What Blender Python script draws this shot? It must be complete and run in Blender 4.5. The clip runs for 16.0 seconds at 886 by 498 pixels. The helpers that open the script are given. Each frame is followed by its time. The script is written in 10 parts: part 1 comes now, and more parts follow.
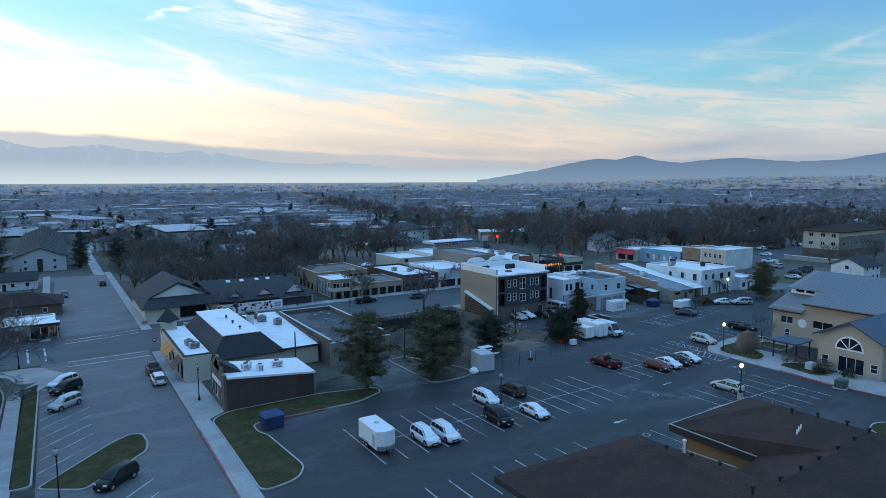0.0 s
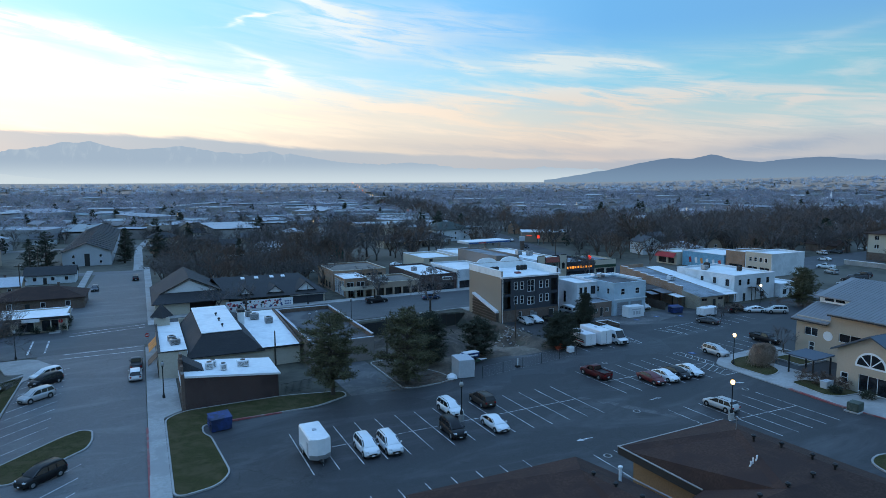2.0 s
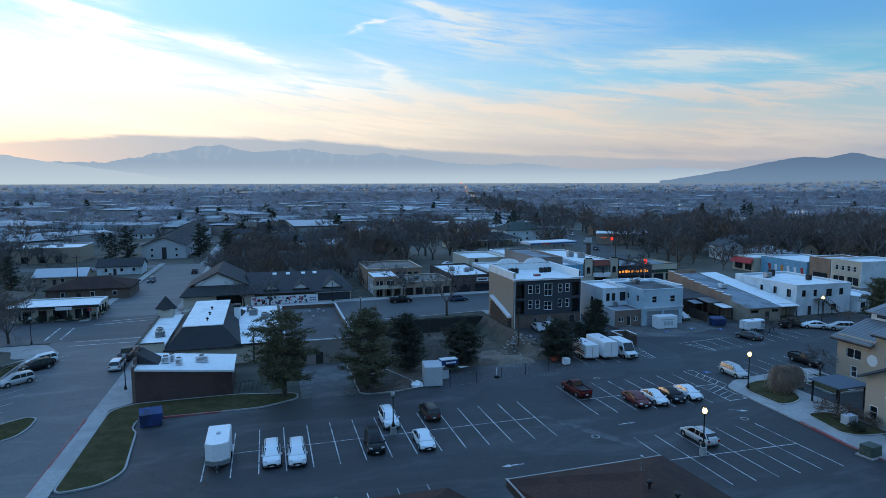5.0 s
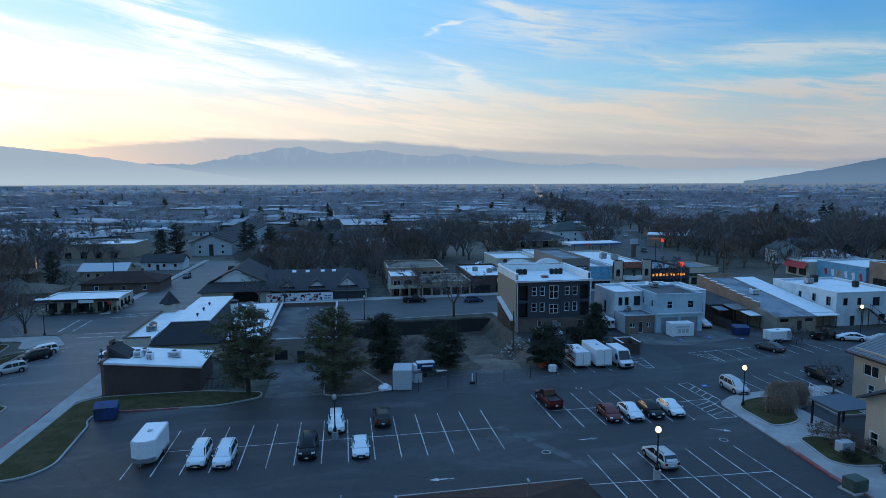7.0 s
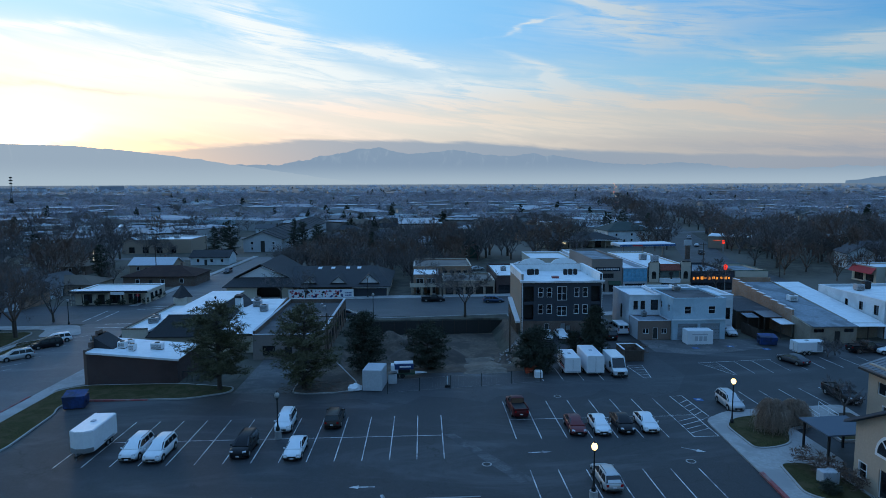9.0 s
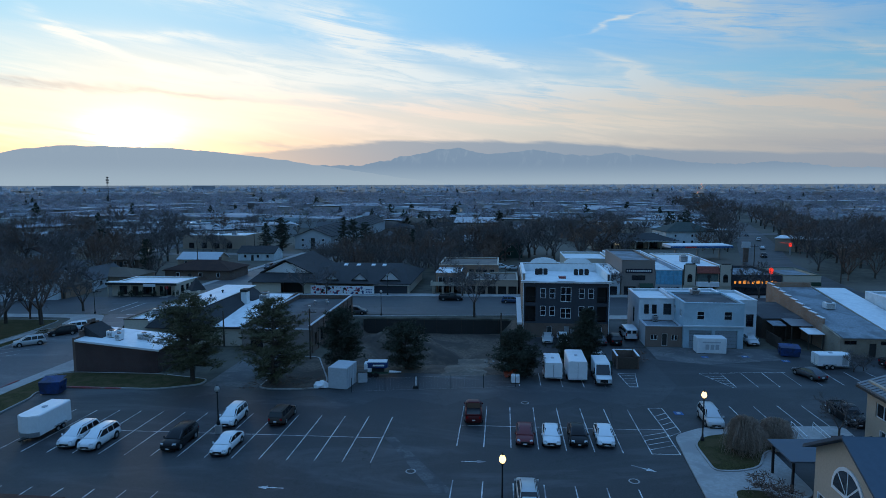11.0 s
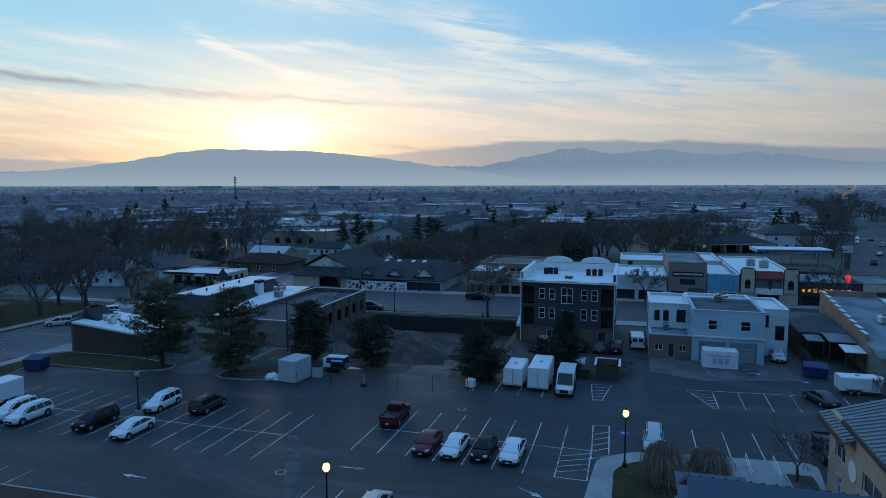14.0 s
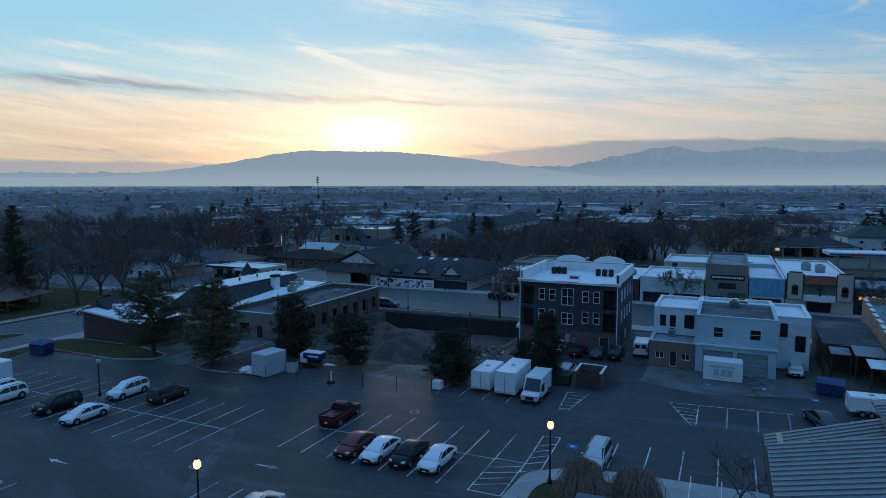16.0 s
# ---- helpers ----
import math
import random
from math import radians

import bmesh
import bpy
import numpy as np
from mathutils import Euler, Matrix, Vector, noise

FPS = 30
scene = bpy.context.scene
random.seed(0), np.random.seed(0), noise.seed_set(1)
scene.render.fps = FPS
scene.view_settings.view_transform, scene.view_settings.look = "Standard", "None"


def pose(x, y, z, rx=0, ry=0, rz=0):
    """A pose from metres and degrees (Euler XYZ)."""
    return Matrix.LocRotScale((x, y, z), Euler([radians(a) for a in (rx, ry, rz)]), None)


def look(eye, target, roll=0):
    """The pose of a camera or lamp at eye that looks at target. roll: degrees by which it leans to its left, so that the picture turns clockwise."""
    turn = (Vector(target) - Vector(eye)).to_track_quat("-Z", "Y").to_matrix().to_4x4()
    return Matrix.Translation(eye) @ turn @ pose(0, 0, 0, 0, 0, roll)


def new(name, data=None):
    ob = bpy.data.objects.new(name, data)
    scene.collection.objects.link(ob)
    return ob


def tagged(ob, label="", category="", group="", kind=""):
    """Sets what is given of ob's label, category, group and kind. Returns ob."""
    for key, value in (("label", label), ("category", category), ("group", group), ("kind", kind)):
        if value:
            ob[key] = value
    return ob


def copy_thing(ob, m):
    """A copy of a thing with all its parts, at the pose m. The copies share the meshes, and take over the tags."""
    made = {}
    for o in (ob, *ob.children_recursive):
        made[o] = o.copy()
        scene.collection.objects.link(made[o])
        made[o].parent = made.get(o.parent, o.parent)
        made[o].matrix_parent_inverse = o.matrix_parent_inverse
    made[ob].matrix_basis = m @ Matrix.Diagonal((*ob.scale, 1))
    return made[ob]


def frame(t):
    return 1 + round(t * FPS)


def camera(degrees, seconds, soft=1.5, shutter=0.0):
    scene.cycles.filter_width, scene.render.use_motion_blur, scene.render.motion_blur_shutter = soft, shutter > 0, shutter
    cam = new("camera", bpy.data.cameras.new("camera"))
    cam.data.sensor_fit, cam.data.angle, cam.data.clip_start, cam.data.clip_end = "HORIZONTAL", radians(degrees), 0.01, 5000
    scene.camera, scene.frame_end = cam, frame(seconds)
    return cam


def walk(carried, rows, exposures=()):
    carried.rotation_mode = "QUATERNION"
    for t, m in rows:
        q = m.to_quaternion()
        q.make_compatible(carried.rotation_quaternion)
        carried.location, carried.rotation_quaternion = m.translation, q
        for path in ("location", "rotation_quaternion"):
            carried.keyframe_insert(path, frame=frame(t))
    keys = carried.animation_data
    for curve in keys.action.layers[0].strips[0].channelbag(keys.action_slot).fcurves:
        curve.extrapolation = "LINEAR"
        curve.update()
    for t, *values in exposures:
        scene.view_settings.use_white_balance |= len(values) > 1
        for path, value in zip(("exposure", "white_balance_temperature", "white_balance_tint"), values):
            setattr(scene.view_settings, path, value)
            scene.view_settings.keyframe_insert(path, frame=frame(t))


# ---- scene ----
cam = camera(70.3, 16.0, soft=0.85)
METRES, EYE, TILT, LEAN, TURN = 118.6, 29.3, 1.40, -0.91, -31.8
ROWS = [
    (0.0, 0.0, 0.0, 0.0, -0.15, -7.54, 1.12),
    (0.5, 0.0293, 0.0112, -0.0019, 1.35, -7.51, 1.14),
    (1.0, 0.0587, 0.0225, -0.0041, 2.86, -7.48, 1.17),
    (1.5, 0.0879, 0.0343, -0.0063, 4.34, -7.46, 1.18),
    (2.0, 0.1167, 0.0468, -0.0085, 6.01, -7.41, 1.22),
    (2.5, 0.145, 0.0601, -0.0108, 7.7, -7.36, 1.25),
    (3.0, 0.1719, 0.0738, -0.0131, 9.31, -7.31, 1.27),
    (3.5, 0.1996, 0.0888, -0.0154, 10.99, -7.26, 1.3),
    (4.0, 0.2267, 0.1043, -0.018, 12.66, -7.21, 1.32),
    (6.5, 0.358, 0.1911, -0.0307, 21.15, -6.94, 1.53),
    (7.0, 0.3825, 0.2102, -0.0333, 22.76, -6.88, 1.56),
    (7.5, 0.4065, 0.2297, -0.036, 24.54, -6.83, 1.58),
    (8.0, 0.4302, 0.2498, -0.0387, 26.37, -6.77, 1.62),
    (8.5, 0.4534, 0.2704, -0.0416, 28.16, -6.71, 1.66),
    (9.0, 0.4763, 0.2912, -0.0442, 29.95, -6.67, 1.68),
    (11.5, 0.5823, 0.4062, -0.0592, 39.07, -6.36, 1.74),
    (12.0, 0.6012, 0.4307, -0.0623, 40.88, -6.3, 1.76),
    (12.5, 0.6192, 0.4559, -0.0653, 42.69, -6.22, 1.75),
    (13.0, 0.6362, 0.4815, -0.0684, 44.5, -6.15, 1.77),
    (13.5, 0.6524, 0.5077, -0.0714, 46.36, -6.08, 1.76),
    (14.0, 0.6677, 0.5346, -0.0744, 48.36, -6.01, 1.75),
    (14.5, 0.6821, 0.562, -0.0773, 50.34, -5.94, 1.75),
    (15.0, 0.6954, 0.5897, -0.0803, 52.31, -5.87, 1.75),
    (15.5, 0.708, 0.6177, -0.0831, 54.3, -5.8, 1.74),
    (16.0, 0.7195, 0.6461, -0.086, 56.27, -5.74, 1.75),
]
walk(cam, [(t, pose(0, 0, EYE, TILT, LEAN, TURN) @ pose(METRES * x, METRES * y, METRES * z, 90 + pitch, roll, yaw)) for t, x, y, z, yaw, pitch, roll in ROWS],
     [(0.0, 0.66, 7150, 9), (4.0, 0.48, 6800, 9), (8.0, 0.13, 6290, 7), (12.0, -0.15, 6110, 6), (16.0, -0.31, 6060, 5)])

# ---- world and light ----
SUN_YAW, SUN_EL = radians(31.4), radians(4.4)
SUN_DIR = Vector((-math.sin(SUN_YAW) * math.cos(SUN_EL), math.cos(SUN_YAW) * math.cos(SUN_EL), math.sin(SUN_EL)))


class Nodes:
    """Short hand for building node trees."""

    def __init__(self, tree):
        self.t = tree
        self.t.nodes.clear()

    def n(self, kind):
        return self.t.nodes.new(kind)

    def link(self, a, b):
        self.t.links.new(a, b)

    def put(self, socket, value):
        if isinstance(value, bpy.types.NodeSocket):
            self.t.links.new(value, socket)
        else:
            socket.default_value = value

    def math(self, op, a, b=0.0, c=0.0, clamp=False):
        m = self.n("ShaderNodeMath")
        m.operation, m.use_clamp = op, clamp
        self.put(m.inputs[0], a), self.put(m.inputs[1], b), self.put(m.inputs[2], c)
        return m.outputs[0]

    def vmath(self, op, a, b=(0, 0, 0)):
        m = self.n("ShaderNodeVectorMath")
        m.operation = op
        self.put(m.inputs[0], a), self.put(m.inputs[1], b)
        return m.outputs["Value" if op in ("DOT_PRODUCT", "LENGTH") else "Vector"]

    def mix(self, fac, a, b, blend="MIX"):
        m = self.n("ShaderNodeMix")
        m.data_type, m.blend_type = "RGBA", blend
        self.put(m.inputs["Factor"], fac)
        self.put(m.inputs[6], a if isinstance(a, bpy.types.NodeSocket) else (*a[:3], 1))
        self.put(m.inputs[7], b if isinstance(b, bpy.types.NodeSocket) else (*b[:3], 1))
        return m.outputs[2]

    def ramp(self, fac, stops):
        r = self.n("ShaderNodeValToRGB")
        el = r.color_ramp.elements
        while len(el) < len(stops):
            el.new(0.5)
        for e, (p, c) in zip(el, stops):
            e.position, e.color = p, (*c, 1) if len(c) == 3 else c
        self.put(r.inputs[0], fac)
        return r.outputs[0]

    def noise(self, vec, scale, detail=4, rough=0.55, distort=0.0):
        m = self.n("ShaderNodeTexNoise")
        self.put(m.inputs["Vector"], vec)
        m.inputs["Scale"].default_value, m.inputs["Detail"].default_value = scale, detail
        m.inputs["Roughness"].default_value, m.inputs["Distortion"].default_value = rough, distort
        return m.outputs["Fac"]

    def smooth(self, v, lo, hi):
        m = self.n("ShaderNodeMapRange")
        m.interpolation_type = "SMOOTHSTEP"
        self.put(m.inputs[0], v), self.put(m.inputs[1], lo), self.put(m.inputs[2], hi)
        return m.outputs[0]


def grey(v):
    return (v, v, v)


def make_world():
    """An evening sky, laid out by bearing (degrees to the left of y) and height (degrees): clear air, veils, placed streaks and low banks."""
    world = bpy.data.worlds.new("evening_sky")
    world.use_nodes = True
    scene.world = world
    k = Nodes(world.node_tree)
    way = k.n("ShaderNodeTexCoord").outputs["Generated"]
    sep = k.n("ShaderNodeSeparateXYZ")
    k.link(way, sep.inputs[0])
    x, y, z = sep.outputs
    up = k.math("MAXIMUM", z, 0.0)
    az = k.math("MULTIPLY", k.math("ARCTAN2", k.math("MULTIPLY", x, -1.0), y), 180 / math.pi)
    el = k.math("MULTIPLY", k.math("ARCSINE", z), 180 / math.pi)
    across = k.math("MULTIPLY", k.math("ADD", az, 75.0), 1 / 150, clamp=True)

    def row(*stops):
        return k.ramp(across, [((a + 75) / 150, c) for a, c in stops])

    def field(sx, sy, scale, detail=4, rough=0.55, distort=0.0, tilt=0.13, off=0.0):
        """Noise drawn out along the streaks, which sink to the right."""
        c = k.n("ShaderNodeCombineXYZ")
        k.link(k.math("MULTIPLY", az, sx), c.inputs[0])
        k.link(k.math("MULTIPLY", k.math("SUBTRACT", el, k.math("MULTIPLY", az, tilt)), sy), c.inputs[1])
        c.inputs[2].default_value = off
        return k.noise(c.outputs[0], scale, detail, rough, distort)

    # clear air at four heights over the hills
    low = row((-60, (0.306, 0.345, 0.421)), (-40, (0.414, 0.385, 0.405)), (-20, (0.484, 0.455, 0.451)), (0, (0.669, 0.595, 0.546)), (20, (0.910, 0.684, 0.541)), (31, (1.093, 0.798, 0.598)), (45, (0.981, 0.703, 0.499)), (60, (0.836, 0.627, 0.483)))
    mid = row((-60, (0.225, 0.395, 0.486)), (-40, (0.342, 0.425, 0.486)), (-20, (0.530, 0.520, 0.509)), (0, (0.698, 0.670, 0.628)), (20, (0.969, 0.807, 0.706)), (31, (1.143, 0.997, 0.886)), (45, (0.981, 0.760, 0.591)), (60, (0.927, 0.712, 0.544)))
    high = row((-60, (0.140, 0.360, 0.497)), (-40, (0.153, 0.410, 0.605)), (-20, (0.279, 0.520, 0.721)), (0, (0.466, 0.640, 0.783)), (20, (0.721, 0.800, 0.823)), (31, (0.870, 0.870, 0.826)), (45, (0.605, 0.820, 0.894)), (60, (0.504, 0.790, 0.902)))
    top = row((-60, (0.097, 0.280, 0.540)), (-40, (0.090, 0.305, 0.616)), (-20, (0.153, 0.430, 0.784)), (0, (0.262, 0.570, 0.906)), (30, (0.414, 0.720, 0.943)), (60, (0.430, 0.780, 0.978)))
    sky = k.mix(k.smooth(el, 3.0, 5.5), low, mid)
    sky = k.mix(k.smooth(el, 5.5, 8.5), sky, high)
    sky = k.mix(k.smooth(el, 8.5, 13.5), sky, top)
    # clouds: white and thin above, peach below
    white = row((-60, (0.378, 0.465, 0.545)), (-20, (0.521, 0.580, 0.625)), (0, (0.776, 0.830, 0.865)), (30, (1.035, 1.000, 0.934)), (60, (0.997, 0.950, 0.883)))
    peach = row((-60, (0.414, 0.440, 0.486)), (-35, (0.526, 0.460, 0.430)), (-10, (0.741, 0.650, 0.575)), (10, (1.008, 0.807, 0.703)), (30, (1.292, 1.026, 0.805)), (60, (1.109, 0.864, 0.685)))
    tint = k.mix(k.smooth(el, 9.5, 6.0), white, peach)
    bend, sway = field(0.09, 0.30, 1.0, 4, 0.6, 0.3), field(0.16, 0.5, 1.0, 3, 0.6, 0.3, 0.13, 7.0)
    A = k.math("ADD", az, k.math("MULTIPLY", k.math("SUBTRACT", sway, 0.5), 7.0))
    E = k.math("ADD", el, k.math("MULTIPLY", k.math("SUBTRACT", bend, 0.5), 2.6))
    fibre = field(0.13, 1.25, 1.0, 7, 0.66, 0.9)
    wisp = k.math("ADD", 0.16, k.math("MULTIPLY", k.smooth(fibre, 0.31, 0.60), 1.15))

    def streaks(*rows):
        """The sum of drawn-out patches: bearing, height, half length, half thickness, slope, amount."""
        total = None
        for a, e, la, te, slope, amount in rows:
            u = k.math("SUBTRACT", A, a)
            v = k.math("MULTIPLY", k.math("SUBTRACT", k.math("SUBTRACT", E, e), k.math("MULTIPLY", u, slope)), 1 / te)
            u = k.math("MULTIPLY", u, 1 / la)
            g = k.math("EXPONENT", k.math("MULTIPLY", k.math("MULTIPLY_ADD", u, u, k.math("MULTIPLY", v, v)), -1.0))
            total = k.math("MULTIPLY", g, amount) if total is None else k.math("MULTIPLY_ADD", g, amount, total)
        return total

    east = streaks((-18.5, 12.8, 7.5, 1.7, 0.10, 0.80), (-16.0, 14.8, 2.4, 0.5, 0.35, 0.9), (-11.3, 9.2, 3.2, 0.6, 0.5, 0.9), (-26.0, 5.7, 14.0, 0.55, 0.17, 0.9), (-36.8, 10.2, 5.2, 0.85, 0.03, 1.1),
                   (-43.5, 9.4, 3.2, 0.36, 0.10, 1.1), (-37.0, 7.4, 6.5, 0.7, 0.0, 0.7), (-46.0, 7.3, 3.6, 0.5, 0.0, 1.1), (-54.8, 6.3, 1.5, 0.3, -0.3, 1.0), (-57.0, 5.0, 12.0, 0.8, -0.04, 0.65),
                   (-64.0, 9.8, 2.6, 0.3, -0.3, 0.5))
    centre = streaks((-56.0, 10.6, 5.0, 0.5, -0.3, 0.22), (-66.0, 6.4, 4.5, 1.3, -0.35, 0.55), (-28.0, 13.6, 6.0, 1.2, 0.15, 0.35), (-27.0, 9.8, 1.8, 0.4, 0.2, 0.7), (0.7, 11.0, 3.2, 0.45, 0.25, 0.9),
                     (-7.0, 8.0, 5.4, 0.6, 0.2, 1.1), (13.5, 12.8, 5.5, 1.9, 0.40, 0.95), (4.0, 11.2, 5.5, 0.5, 0.15, 1.0), (-42.0, 3.6, 7.0, 0.8, 0.05, 0.6), (-12.0, 5.4, 14.0, 0.7, 0.08, 0.6))
    west = streaks((14.0, 9.6, 13.0, 1.1, 0.10, 0.6), (16.0, 7.5, 13.0, 0.5, 0.12, 0.8), (35.0, 11.4, 2.8, 0.55, 0.45, 1.1), (28.5, 11.8, 8.0, 0.4, 0.0, 0.5), (-9.3, 13.5, 2.0, 0.12, -0.22, 0.7),
                   (24.0, 9.0, 8.0, 0.5, 0.05, 0.8), (26.5, 14.9, 5.0, 0.8, 0.10, 0.75), (54.0, 10.5, 2.4, 0.16, 0.10, 0.6), (53.3, 9.2, 1.4, 0.2, 0.12, 1.0), (46.0, 11.0, 5.5, 0.8, 0.05, 0.5), (33.0, 6.6, 12.0, 0.35, 0.03, 0.8))
    loose = k.math("MULTIPLY", k.math("MULTIPLY", k.smooth(el, 12.5, 6.0), k.smooth(el, 2.2, 4.0)), k.math("MULTIPLY", k.smooth(field(0.06, 0.55, 1.0, 5, 0.6, 0.6, 0.1, 3.0), 0.38, 0.62), 0.75))
    cover = k.math("MULTIPLY", k.math("ADD", k.math("ADD", east, centre), k.math("ADD", west, loose)), wisp, clamp=True)
    sky = k.mix(k.math("MULTIPLY", cover, 0.92), sky, tint)
    # grey streaks across the sunset and long banks low over the hills
    shade = streaks((45.0, 7.95, 17.0, 0.32, 0.03, 0.7), (53.0, 8.1, 5.0, 0.45, 0.03, 0.8), (15.0, 3.3, 5.5, 0.26, 0.0, 0.7), (50.5, 2.5, 6.0, 0.4, 0.0, 0.5), (54.0, 3.0, 2.8, 0.16, 0.06, 0.7),
                    (-54.5, 2.8, 5.5, 0.6, -0.08, 0.75), (-33.0, 2.7, 12.0, 0.5, 0.05, 0.5), (21.0, 3.5, 3.0, 0.2, 0.0, 0.5), (26.0, 7.3, 5.0, 0.2, 0.05, 0.3))
    shade = k.math("MULTIPLY", shade, k.math("ADD", 0.25, k.math("MULTIPLY", k.smooth(fibre, 0.30, 0.60), 0.95)), clamp=True)
    brim = k.ramp(across, [((a + 75) / 150, grey(h / 5)) for a, h in ((-70, 2.3), (-55, 2.0), (-40, 1.9), (-22, 2.5), (-13, 3.2), (-4, 3.8), (8, 4.0), (14, 3.6), (20, 3.0), (25, 2.5), (31, 1.4), (40, 1.6), (46, 2.1), (60, 2.1))])
    brim = k.math("ADD", k.math("MULTIPLY", brim, 5.0), k.math("ADD", k.math("MULTIPLY", k.math("SUBTRACT", bend, 0.5), 1.1), k.math("MULTIPLY", k.math("SUBTRACT", fibre, 0.5), 0.7)))
    bank = k.math("MULTIPLY", k.smooth(k.math("SUBTRACT", brim, el), -0.12, 0.32), k.math("ADD", 0.66, k.math("MULTIPLY", k.smooth(az, -28.0, -10.0), 0.30)))
    grey_cloud = row((-60, (0.195, 0.265, 0.39)), (-30, (0.225, 0.30, 0.41)), (0, (0.250, 0.328, 0.445)), (20, (0.31, 0.365, 0.46)), (60, (0.37, 0.42, 0.50)))
    sky = k.mix(k.math("MAXIMUM", bank, k.math("MULTIPLY", shade, 0.85)), sky, grey_cloud)
    # pale mist at the foot of the hills
    sky = k.mix(k.math("MULTIPLY", k.smooth(el, 1.6, 0.2), 0.6), sky, row((-60, (0.20, 0.27, 0.36)), (-20, (0.30, 0.38, 0.46)), (20, (0.42, 0.50, 0.57)), (60, (0.42, 0.50, 0.57))))
    # the glow round the veiled sun, wider than high
    side = k.vmath("DOT_PRODUCT", way, (math.cos(SUN_YAW), math.sin(SUN_YAW), 0.0))
    rise = k.math("SUBTRACT", z, SUN_DIR.z)
    ahead = k.vmath("DOT_PRODUCT", way, tuple(SUN_DIR))

    def bell(wide, tall):
        u, v = k.math("DIVIDE", side, wide), k.math("DIVIDE", rise, tall)
        e = k.math("ADD", k.math("MULTIPLY", u, u), k.math("MULTIPLY", v, v))
        return k.math("MULTIPLY", k.math("EXPONENT", k.math("MULTIPLY", e, -1.0)), k.smooth(ahead, 0.3, 0.7))

    veil = k.math("ADD", 0.5, k.math("MULTIPLY", k.smooth(fibre, 0.30, 0.62), 0.6))
    halo = k.math("MULTIPLY", bell(0.19, 0.045), k.math("MULTIPLY", veil, 0.15))
    core = k.math("MULTIPLY", bell(0.050, 0.021), k.math("MULTIPLY", veil, 1.15))
    glow = k.mix(1.0, k.mix(halo, (0, 0, 0), (1.0, 0.66, 0.34)), k.mix(core, (0, 0, 0), (1.05, 0.97, 0.82)), "ADD")
    sky = k.mix(1.0, sky, glow, "ADD")
    # overhead and behind: blue above, paler low down, dimmer in the east
    dome = k.ramp(up, [(0.0, (0.36, 0.44, 0.56)), (0.07, (0.50, 0.56, 0.62)), (0.18, (0.235, 0.56, 0.79)), (0.28, (0.155, 0.43, 0.74)), (0.42, (0.22, 0.50, 0.91)), (0.7, (0.24, 0.53, 1.07)), (1.0, (0.24, 0.53, 1.07))])
    facing = k.math("MULTIPLY", k.math("ADD", ahead, 0.3), 1 / 1.3)
    fall = k.ramp(facing, [(0.0, grey(0.54)), (0.40, grey(0.63)), (0.62, grey(0.74)), (0.76, grey(0.87)), (0.91, (0.96, 0.95, 0.93)), (1.0, (1.2, 1.17, 1.14))])
    dome = k.mix(1.0, dome, k.mix(k.smooth(up, 0.3, 0.8), fall, (1.0, 1.0, 1.0)), "MULTIPLY")
    sky = k.mix(k.math("MAXIMUM", k.smooth(el, 16.0, 27.0), k.smooth(k.math("ABSOLUTE", az), 72.0, 105.0)), sky, dome)
    far = k.n("ShaderNodeBackground")
    k.link(sky, far.inputs[0])
    far.inputs[1].default_value = 0.97
    air = k.n("ShaderNodeTexSky")
    air.sky_type, air.sun_disc, air.sun_elevation, air.sun_rotation = "NISHITA", False, SUN_EL, -SUN_YAW
    near = k.n("ShaderNodeBackground")
    k.link(air.outputs[0], near.inputs[0])
    near.inputs[1].default_value = 0.012
    both = k.n("ShaderNodeAddShader")
    k.link(far.outputs[0], both.inputs[0]), k.link(near.outputs[0], both.inputs[1])
    k.link(both.outputs[0], k.n("ShaderNodeOutputWorld").inputs[0])


make_world()
sun = new("sun", bpy.data.lights.new("sun", "SUN"))
sun.data.energy, sun.data.angle, sun.data.color = 0.3, radians(14), (1.0, 0.80, 0.60)
sun.matrix_world = look(SUN_DIR * 100, (0, 0, 0))


